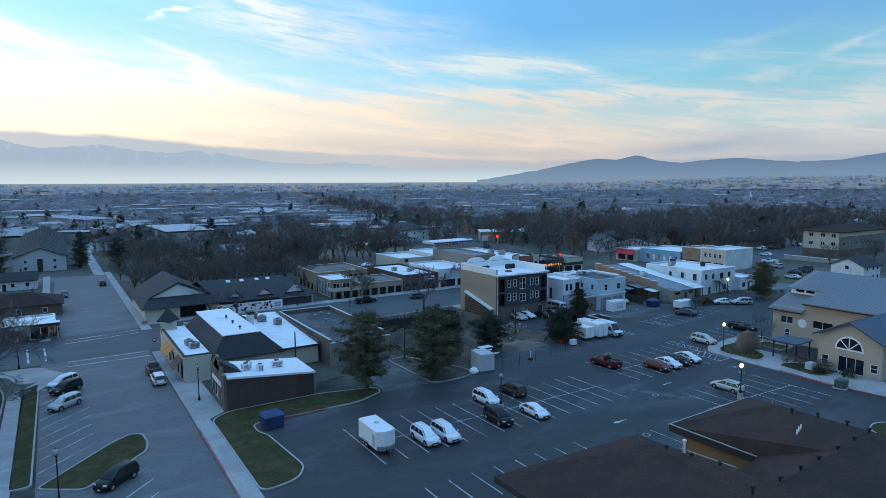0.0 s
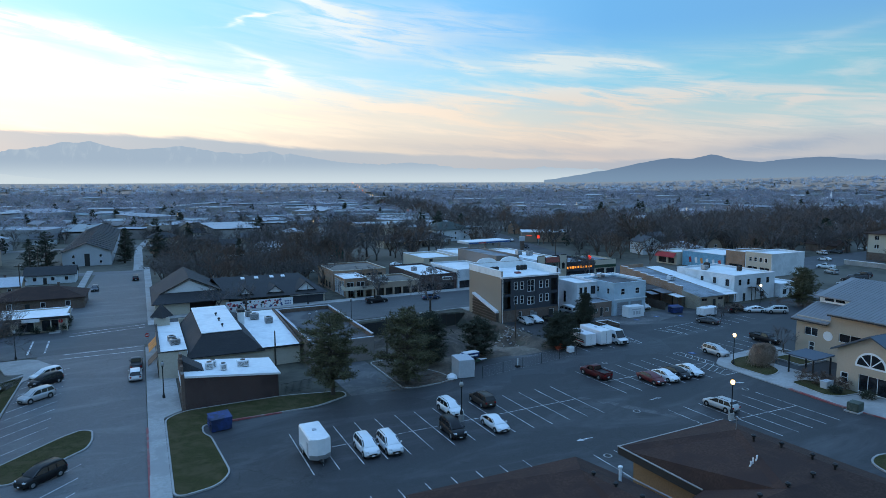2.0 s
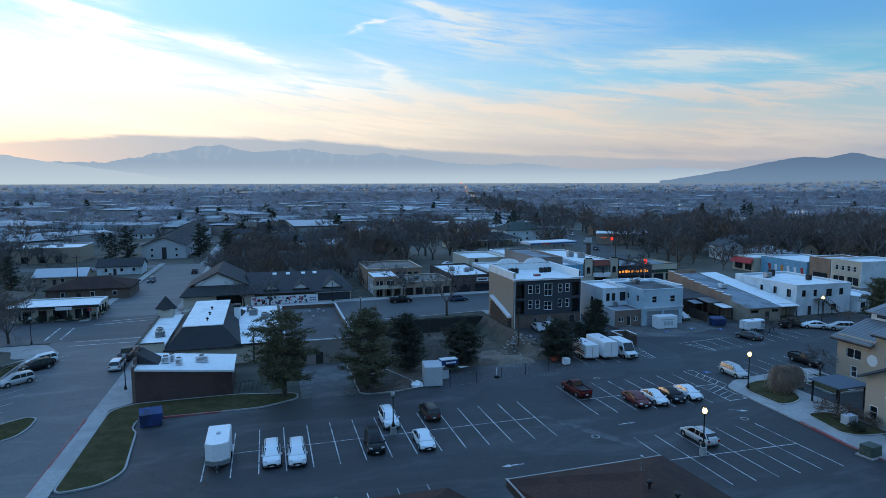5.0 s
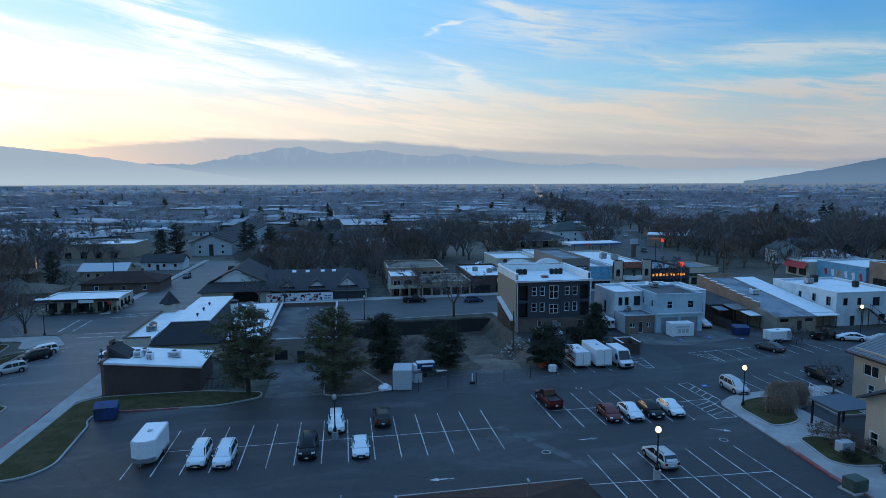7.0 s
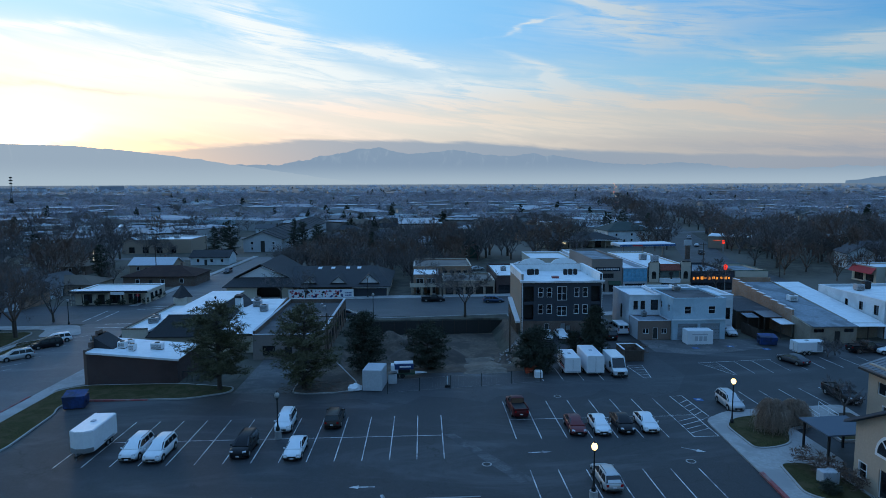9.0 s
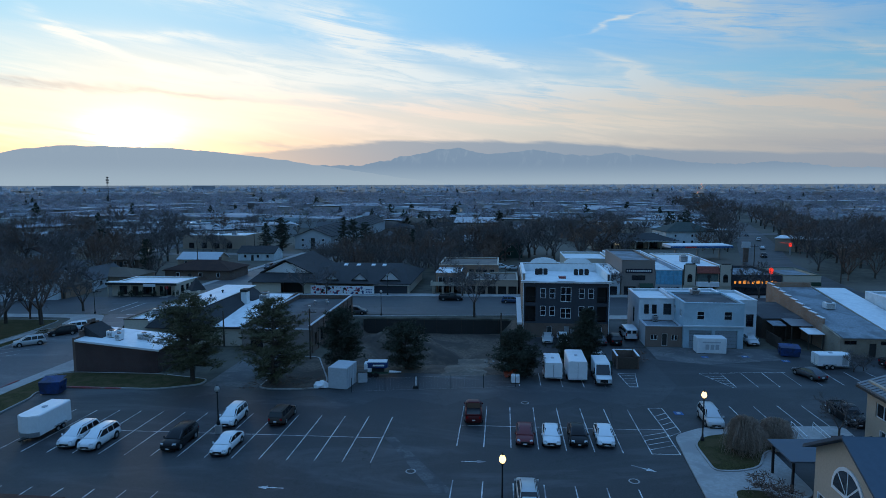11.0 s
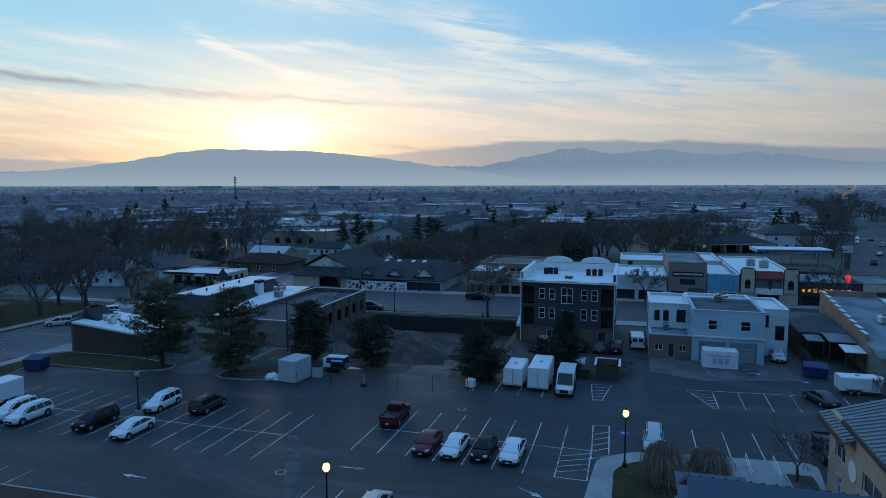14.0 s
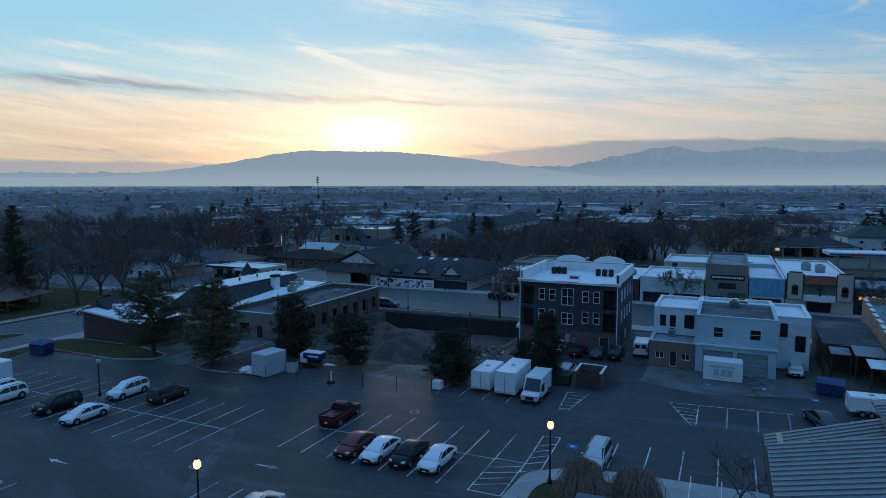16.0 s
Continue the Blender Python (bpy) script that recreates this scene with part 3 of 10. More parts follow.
def rounded(poly, r, n=5):
    """The polygon with its corners rounded by r."""
    out = []
    for i, p in enumerate(poly):
        p, a, b = Vector(p), Vector(poly[i - 1]), Vector(poly[(i + 1) % len(poly)])
        d = min(r, (a - p).length * 0.45, (b - p).length * 0.45)
        q0, q1 = p + (a - p).normalized() * d, p + (b - p).normalized() * d
        for k in range(n + 1):
            t = k / n
            out.append(tuple((1 - t) ** 2 * q0 + 2 * t * (1 - t) * p + t * t * q1))
    return out


def road(name, pts, width, mat, label, dz=0.02, every=20.0):
    mb, left = MB(), []
    dense = []
    for a, b in zip(pts, pts[1:]):
        n = max(1, int(math.dist(a, b) / every))
        dense += [(a[0] + (b[0] - a[0]) * i / n, a[1] + (b[1] - a[1]) * i / n) for i in range(n)]
    dense.append(pts[-1])
    for i, p in enumerate(dense):
        a, b = dense[max(0, i - 1)], dense[min(len(dense) - 1, i + 1)]
        d = Vector((b[0] - a[0], b[1] - a[1])).normalized()
        s = Vector((-d.y, d.x)) * width / 2
        for q in (Vector(p) + s, Vector(p) - s):
            left.append((q.x, q.y, gz(q.x, q.y) + dz))
    mb.add(left, [(2 * i, 2 * i + 1, 2 * i + 3, 2 * i + 2) for i in range(len(dense) - 1)])
    return solid(name, mb, mat, label, "road", kind="structure")


def island(name, poly, label, mat=GRASS, kerb=0.16, r=1.0):
    """A raised bed with a concrete kerb round it."""
    poly = rounded(poly, r)
    c = Vector((sum(p[0] for p in poly) / len(poly), sum(p[1] for p in poly) / len(poly)))
    base = thing(name, c.x, c.y, gz(*c), 0, label, "planting bed", kind="structure")
    rim, bed, n = MB(), MB(), len(poly)
    inner = []
    for i, p in enumerate(poly):
        a, b = Vector(poly[i - 1]), Vector(poly[(i + 1) % n])
        d = (b - a).normalized()
        inner.append(tuple(Vector(p) + Vector((-d.y, d.x)) * 0.2))
    zero = lambda q, dz: (q[0] - c.x, q[1] - c.y, gz(*q) - gz(*c) + dz)
    rim.v = [zero(p, -0.1) for p in poly] + [zero(p, kerb) for p in poly] + [zero(p, kerb) for p in inner] + [zero(p, -0.1) for p in inner]
    rim.f = [(k * n + i, k * n + (i + 1) % n, (k + 1) * n + (i + 1) % n, (k + 1) * n + i) for k in range(3) for i in range(n)]
    bed.add([zero(p, kerb - 0.03) for p in inner], [tuple(range(n))])
    part("kerb", rim, CONCRETE, base)
    part("bed", bed, mat, base)
    return base


make_ground()
sheet("parking_lot", [(14, -60), (170, -60), (170, 101.5), (142, 101.5), (125, 106), (100, 106), (84.2, 111.5), (84.2, 90.4), (76, 89.2), (72, 90.0), (61.5, 90.0), (60, 87.6), (57.6, 82.3), (41, 82.2), (24, 81), (14.6, 81)],
      ASPHALT, "dark worn asphalt parking lot with faded lanes", "parking lot")
sheet("drive_aisle", [(42 + i * 2.0, 77.0 + 1.3 * math.sin(i * 1.1) + 0.8 * math.sin(i * 2.7) + i * 0.06) for i in range(30)] + [(103.5, 86), (103, 96.5), (99, 97.5), (85.0, 92), (84.1, 90.2), (76, 89.0), (72, 89.8), (62, 89.8), (60.5, 87.4), (57.9, 82.6), (42, 82.4)],
      WORN, "paler worn asphalt of the drive along the plot", "driveway", dz=0.006)
sheet("rear_yard", rect(84.4, 106.2, 103.8, 128.8), ASPHALT, "small asphalt yard behind the apartment building", "yard", dz=0.004)
sheet("driveway", [(40.8, 82.0), (48.4, 81.6), (48.4, 98.5), (40.8, 98.5)], APRON, "short worn drive between the pine trees", "driveway", dz=0.01)
road("street_west", [(5.6, -120), (5.6, 131), (6.8, 170), (8.6, 252)], 17.4, ROAD, "wide grey asphalt side street", 0.02)
road("street_cross", [(-140, 258), (-40, 256), (16.5, 249)], 9.0, ROAD, "narrow cross street at the end of the side street", 0.03)
road("lane_far", [(13.4, 252), (13.4, 340), (20, 420), (30, 560)], 3.4, CONCRETE, "pale narrow lane beside the apartment block", 0.03)
road("street_north", [(-420, 136), (-40, 138), (20, 141.2), (80, 142.4), (150, 143.6), (480, 143)], 22.0, STREET, "wide grey asphalt street through the town", 0.03)
road("street_far", [(157, 149), (170, 225), (195, 300), (240, 450), (285, 740), (372, 960), (500, 1420), (900, 2700), (1340, 4200)], 16.0, ASPHALT, "long straight main road running to the horizon", 0.02, 40)
road("street_east", [(158, 140), (174, 122), (178, 60), (180, -40)], 14.0, ROAD, "short asphalt street beside the shops", 0.02)
# pavements with kerbs
sheet("pavement_west_shops", [(14.3, 56), (16.3, 56), (16.3, 85), (18.6, 87), (18.6, 103), (16.2, 104), (16.2, 127), (14.5, 127)], CONCRETE, "pale concrete pavement along the brick shops", "pavement", dz=0.15)
sheet("pavement_north_near", [(16.3, 127.9), (50.3, 127.9), (50.3, 129.2), (16.3, 128.9)], CONCRETE, "concrete pavement along the street", "pavement", dz=0.15)
sheet("kerb_north", [(50.3, 128.75), (84, 131.0), (84, 131.4), (50.3, 129.15)], CONCRETE, "pale kerb between the street and the plot", "kerb", dz=0.15)
sheet("pavement_north_east", [(84, 127.4), (140, 128.8), (140, 132.2), (84, 131.4)], CONCRETE, "concrete pavement along the street", "pavement", dz=0.15)
sheet("pavement_north_far", [(16, 153.4), (60, 153.4), (152, 154.0), (152, 157.2), (16, 157.2)], CONCRETE, "concrete pavement in front of the shop row", "pavement", dz=0.14)
sheet("pavement_west_park", [(-7.2, 60), (-5.4, 60), (-5.0, 108), (-0.8, 117.6), (-2.6, 119), (-7.2, 111)], CONCRETE, "concrete footpath beside the park lawn", "pavement", dz=0.13)
sheet("pavement_corner", rounded([(-6, 117), (1.5, 118.5), (-3.5, 127.6), (-30, 127.6), (-30, 124.5), (-8, 124)], 2), CONCRETE, "concrete street corner", "pavement", dz=0.14)
sheet("pavement_far_west", rect(-3.6, 149, -1.6, 260), CONCRETE, "narrow concrete pavement", "pavement", dz=0.14)
sheet("pavement_far_east", rect(15.2, 148, 17.2, 260), CONCRETE, "narrow concrete pavement", "pavement", dz=0.14)
sheet("pavement_hall", rounded([(98.4, 38), (104.9, 38), (104.9, 55), (107, 56.5), (107, 66), (116.5, 66.5), (117.2, 72.4), (106, 71.6), (102, 71.0), (98.6, 68.6), (98.1, 62), (97.7, 55.3), (97.1, 47.5)], 1.2),
      CONCRETE, "concrete walk round the beige meeting hall", "pavement", dz=0.15)
sheet("concrete_apron", [(104, 98.5), (111, 96.3), (122.5, 99.6), (121.5, 106), (104, 106.6)], APRON, "cracked concrete apron before the garage doors", "apron", dz=0.02)
sheet("dirt_yard", [(53.5, 84.3), (58.4, 84.6), (59.6, 88), (61, 90.3), (53.5, 90.3)], DIRT, "trampled dirt strip at the building plot", "dirt", dz=-0.01, thick=0.05)


# ---- walls, windows, roofs ----
def side_map(side, W, D):
    return {"S": lambda u, d, z: (u, d, z), "N": lambda u, d, z: (u, D - d, z), "W": lambda u, d, z: (d, u, z), "E": lambda u, d, z: (W - d, u, z)}[side]


def span_box(mb, P, u0, u1, d0, d1, z0, z1):
    a, b = P(u0, d0, z0), P(u1, d1, z1)
    return mb.box(min(a[0], b[0]), min(a[1], b[1]), min(a[2], b[2]), max(a[0], b[0]), max(a[1], b[1]), max(a[2], b[2]))


def wall_mesh(P, u0, u1, z0, z1, t, openings):
    """A wall with real openings, made of the cells between them."""
    mb = MB()
    us = sorted({u0, u1, *[min(max(v, u0), u1) for o in openings for v in o[:2]]})
    zs = sorted({z0, z1, *[min(max(v, z0), z1) for o in openings for v in o[2:4]]})
    for za, zb in zip(zs, zs[1:]):
        start = None
        for ua, ub in zip(us, us[1:]):
            um, zm = (ua + ub) / 2, (za + zb) / 2
            hole = any(o[0] < um < o[1] and o[2] < zm < o[3] for o in openings)
            if hole and start is not None:
                span_box(mb, P, start, ua, 0, t, za, zb)
                start = None
            elif not hole and start is None:
                start = ua
        if start is not None:
            span_box(mb, P, start, us[-1], 0, t, za, zb)
    return mb


def fill_opening(parent, P, o, trim, deep=0.1):
    """What stands in an opening: a window with its bars and pane, a door or a garage door."""
    u0, u1, z0, z1, kind = o
    # open gap: a near-black sheet stands in for the shade inside
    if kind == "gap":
        part("opening_shade", span_box(MB(), P, u0, u1, 0.9, 0.95, z0, z1), TRIM_DARK, parent)
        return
    if kind == "garage":
        n, h = 5, (z1 - z0) / 5
        d = part("garage_door", span_box(MB(), P, u0, u1, deep + 0.22, deep + 0.26, z0, z1), TRIM_DARK, parent, "grey sectional garage door")
        for i in range(n):
            part("panel", span_box(MB(), P, u0 + 0.02, u1 - 0.02, deep + 0.16, deep + 0.217, z0 + i * h + 0.02, z0 + (i + 1) * h - 0.02), DOOR_GREY, d)
        return
    fw = 0.07 if kind != "shop" else 0.06
    d0, ring = (deep - 0.13 if kind in ("hung", "four") else deep), []
    for g, d in ((0, d0), (fw, d0), (fw, deep + 0.06), (0, deep + 0.06)):
        ring.append([P(u0 + g, d, z0 + g), P(u1 - g, d, z0 + g), P(u1 - g, d, z1 - g), P(u0 + g, d, z1 - g)])
    mb = MB().add([p for r in ring for p in r], [(4 * i + k, 4 * i + (k + 1) % 4, 4 * ((i + 1) % 4) + (k + 1) % 4, 4 * ((i + 1) % 4) + k) for i in range(4) for k in range(4)])
    um, zm = (u0 + u1) / 2, (z0 + z1) / 2
    bars = []
    if kind in ("hung", "four"):
        bars.append((u0 + fw, u1 - fw, zm - 0.03, zm + 0.03))
    if kind in ("four", "pair"):
        bars.append((um - 0.05, um + 0.05, z0 + fw, z1 - fw))
    if kind == "shop":
        n = max(1, round((u1 - u0) / 1.5))
        bars += [(u0 + (u1 - u0) * i / n - 0.03, u0 + (u1 - u0) * i / n + 0.03, z0 + fw, z1 - fw) for i in range(1, n)]
    if kind == "door":
        w = part("door", mb, trim, parent)
        part("door_leaf", span_box(MB(), P, u0 + fw, u1 - fw, deep + 0.03, deep + 0.07, z0 + fw, z1 - fw), TRIM_DARK, w)
    else:
        w = part("window", mb, trim, parent)
        for a, b, c, d in bars:
            part("glazing_bar", span_box(MB(), P, a, b, deep, deep + 0.05, c, d), trim, w)
        part("pane", span_box(MB(), P, u0 + fw, u1 - fw, deep + 0.05, deep + 0.07, z0 + fw, z1 - fw), GLASS, w)


def building(name, x0, y0, x1, y1, h, walls, roof, label, openings=None, parapet=0.5, coping=TRIM_WHITE, trim=TRIM_WHITE, category="building", group="", t=0.3, tops=None, z=None):
    """A flat-roofed building: four walls with openings, a roof behind the parapet and a coping. Local origin: its near west corner."""
    W, D = x1 - x0, y1 - y0
    base = thing(name, x0, y0, min(gz(x0, y0), gz(x1, y1), gz(x0, y1), gz(x1, y0)) if z is None else z, 0, label, category, group)
    openings, tops = openings or {}, tops or {}
    mats = walls if isinstance(walls, dict) else {s: walls for s in "SNWE"}
    for s in "SNWE":
        P = side_map(s, W, D)
        u0, u1 = (0, W) if s in "SN" else (t, D - t)
        top = tops.get(s, h + parapet)
        ops = [(a, b, c, d, k) for a, b, c, d, k in openings.get(s, [])]
        part("wall", wall_mesh(P, u0, u1, -0.8, top, t, ops), mats[s], base)
        if coping is not None:
            mb = MB()
            span_box(mb, P, u0 - (0.06 if s in "SN" else 0.06), u1 + 0.06, -0.06, t + 0.06, top + 0.003, top + 0.1 + (0.004 if s in "SN" else 0))
            part("coping", mb, coping, base)
        for o in ops:
            fill_opening(base, P, o, trim)
    if roof is not None:
        part("roof", MB().box(t + 0.002, t + 0.002, h - 0.25, W - t - 0.002, D - t - 0.002, h), roof, base)
    return base


def grid_windows(u0, u1, n, w, z0, hgt, kind="hung"):
    gap = (u1 - u0 - n * w) / (n + 1)
    return [(u0 + gap + i * (w + gap), u0 + gap + i * (w + gap) + w, z0, z0 + hgt, kind) for i in range(n)]


def gable_roof(x0, y0, x1, y1, ze, zr, axis="x", over=0.5, thick=0.2, ridge=None):
    """Two sloped plates. axis: the way the ridge runs."""
    x0, y0, x1, y1 = x0 - over, y0 - over, x1 + over, y1 + over
    mb = MB()
    if axis == "x":
        m = (y0 + y1) / 2 if ridge is None else ridge
        mb.plate([(x0, y0, ze), (x1, y0, ze), (x1, m, zr), (x0, m, zr)], thick)
        mb.plate([(x0, m, zr), (x1, m, zr), (x1, y1, ze), (x0, y1, ze)], thick)
    else:
        m = (x0 + x1) / 2 if ridge is None else ridge
        mb.plate([(x0, y0, ze), (m, y0, zr), (m, y1, zr), (x0, y1, ze)], thick)
        mb.plate([(m, y0, zr), (x1, y0, ze), (x1, y1, ze), (m, y1, zr)], thick)
    return mb


def hip_roof(x0, y0, x1, y1, ze, zr, over=0.5, thick=0.2, run=None):
    x0, y0, x1, y1 = x0 - over, y0 - over, x1 + over, y1 + over
    mb = MB()
    if x1 - x0 > y1 - y0:
        m, d = (y0 + y1) / 2, run or (y1 - y0) / 2
        a, b = (x0 + d, m, zr), (x1 - d, m, zr)
        mb.plate([(x0, y0, ze), (x1, y0, ze), b, a], thick).plate([(x1, y1, ze), (x0, y1, ze), a, b], thick)
        mb.plate([(x0, y1, ze), (x0, y0, ze), a], thick).plate([(x1, y0, ze), (x1, y1, ze), b], thick)
    else:
        m, d = (x0 + x1) / 2, run or (x1 - x0) / 2
        a, b = (m, y0 + d, zr), (m, y1 - d, zr)
        mb.plate([(x0, y1, ze), (x0, y0, ze), a, b], thick).plate([(x1, y0, ze), (x1, y1, ze), b, a], thick)
        mb.plate([(x0, y0, ze), (x1, y0, ze), a], thick).plate([(x1, y1, ze), (x0, y1, ze), b], thick)
    return mb


def gable_wall(P, u0, u1, um, z0, z1, t):
    """The triangle of wall under a gable."""
    mb = MB()
    a = [P(u0, 0, z0), P(u1, 0, z0), P(um, 0, z1)]
    b = [P(u0, t, z0), P(u1, t, z0), P(um, t, z1)]
    return mb.loft([a, b])


def rooftop_unit(x, y, z, w=1.4, d=1.1, h=1.0, turn=0, mat=STEEL):
    u = thing("rooftop_unit", x, y, z, turn, "grey metal air conditioning unit on a flat roof", "air conditioner", "rooftop units")
    part("cabinet", MB().bevelled(-w / 2, -d / 2, 0.12, w / 2, d / 2, h, 0.05), mat, u)
    part("skid", MB().box(-w / 2 + 0.1, -d / 2 + 0.1, 0, w / 2 - 0.1, d / 2 - 0.1, 0.118), TRIM_DARK, u)
    part("fan_ring", MB().tube((0, 0, h + 0.003), (0, 0, h + 0.09), min(w, d) * 0.36, min(w, d) * 0.34, 14), BLACK, u)
    mb = MB()
    for i in range(5):
        mb.box(-w / 2 + 0.15, -d / 2 - 0.02, 0.25 + i * (h - 0.4) / 5, w / 2 - 0.15, -d / 2 - 0.003, 0.25 + i * (h - 0.4) / 5 + 0.05)
    part("louvre", mb, TRIM_DARK, u)
    return u


def roof_vent(x, y, z, h=0.5, r=0.14, mat=BLACK, name="roof_vent", label="small dark turbine vent on a roof"):
    v = thing(name, x, y, z, 0, label, "roof vent", "roof vents")
    part("pipe", MB().tube((0, 0, -0.25), (0, 0, h * 0.55), r * 0.6, r * 0.6, 8), mat, v)
    part("cap", MB().lathe((0, 0, h * 0.5), [(r * 0.7, 0), (r * 1.25, h * 0.12), (r * 1.25, h * 0.34), (r * 0.5, h * 0.5)], 10), mat, v)
    return v


# ---- the near buildings ----
def brick_shop():
    x0, y0, x1, y1 = 18.7, 87.2, 31.6, 95.6
    b = thing("brick_shop", x0, y0, gz(x0, y0), 0, "low dark red brick shop with a white roof", "shop")
    W, D, hl, hr = x1 - x0, y1 - y0, 4.75, 3.55
    roofz = lambda u: hl + (hr - hl) * u / W
    for s, y in (("S", 0.0), ("N", D - 0.3)):
        mb = MB().loft([[(0.4, y, -0.8), (W, y, -0.8), (W, y, roofz(W)), (0.4, y, roofz(0.4))], [(0.4, y + 0.3, -0.8), (W, y + 0.3, -0.8), (W, y + 0.3, roofz(W)), (0.4, y + 0.3, roofz(0.4))]])
        part("wall", mb, BRICK_RED, b)
    part("wall", MB().box(W - 0.3, 0.3, -0.8, W, D - 0.3, hr - 0.06), BRICK_RED, b)
    # stepped front
    P = side_map("W", W, D)
    part("front_wall", wall_mesh(P, 0, D, -0.8, 5.0, 0.4, [(1.0, 2.2, 0, 2.3, "door"), (3.2, 6.0, 0.7, 2.6, "shop"), (6.6, 7.8, 0.7, 2.6, "shop")]), BRICK_BROWN, b)
    for o in ((1.0, 2.2, 0, 2.3, "door"), (3.2, 6.0, 0.7, 2.6, "shop"), (6.6, 7.8, 0.7, 2.6, "shop")):
        fill_opening(b, P, o, TRIM_WHITE)
    mb = MB()
    for u0, u1, z in ((1.4, D - 1.4, 5.7), (2.6, D - 2.6, 6.4), (3.5, D - 3.5, 6.9)):
        span_box(mb, P, u0, u1, 0.02, 0.38, 5.0, z)
    part("stepped_parapet", mb, BRICK_BROWN, b)
    part("sign_band", span_box(MB(), P, 1.5, D - 1.5, -0.06, -0.004, 3.0, 3.7), TRIM_WHITE, b)
    part("roof", MB().plate([(0.42, -0.12, roofz(0.42) + 0.02), (W + 0.25, -0.12, roofz(W) + 0.02), (W + 0.25, D + 0.1, roofz(W) + 0.02), (0.42, D + 0.1, roofz(0.42) + 0.02)], 0.1), ROOF_WHITE, b)
    part("roof_edge", MB().plate([(0.42, -0.2, roofz(0.42) + 0.03), (W + 0.3, -0.2, roofz(W) + 0.03), (W + 0.3, -0.125, roofz(W) + 0.03), (0.42, -0.125, roofz(0.42) + 0.03)], 0.28), TRIM_WHITE, b)
    part("back_slope", MB().loft([[(0.42, 2.2, 4.7), (3.1, 2.2, 4.5), (0.42, 2.2, 6.2)], [(0.42, D - 2.2, 4.7), (3.1, D - 2.2, 4.5), (0.42, D - 2.2, 6.2)]]), SHINGLE_DARK, b)
    for x, y, w in ((22.6, 90.5, 1.1), (23.2, 91.6, 0.9), (24.4, 89.6, 0.9), (27.3, 91.2, 1.7)):
        rooftop_unit(x, y, gz(x0, y0) + roofz(x - x0) + 0.0, w, 1.0, 1.0, 0, WHITE_SHEET)
    for i in range(3):
        for k in range(9):
            part("baluster", MB().box(W + 0.5 + i * 1.6 + k * 0.17, 0.4 + i * 0.3, -0.3, W + 0.53 + i * 1.6 + k * 0.17, 0.43 + i * 0.3, 1.6), BLACK, b)
        part("handrail", MB().box(W + 0.5 + i * 1.6, 0.38 + i * 0.3, 1.603, W + 1.95 + i * 1.6, 0.45 + i * 0.3, 1.66), BLACK, b)


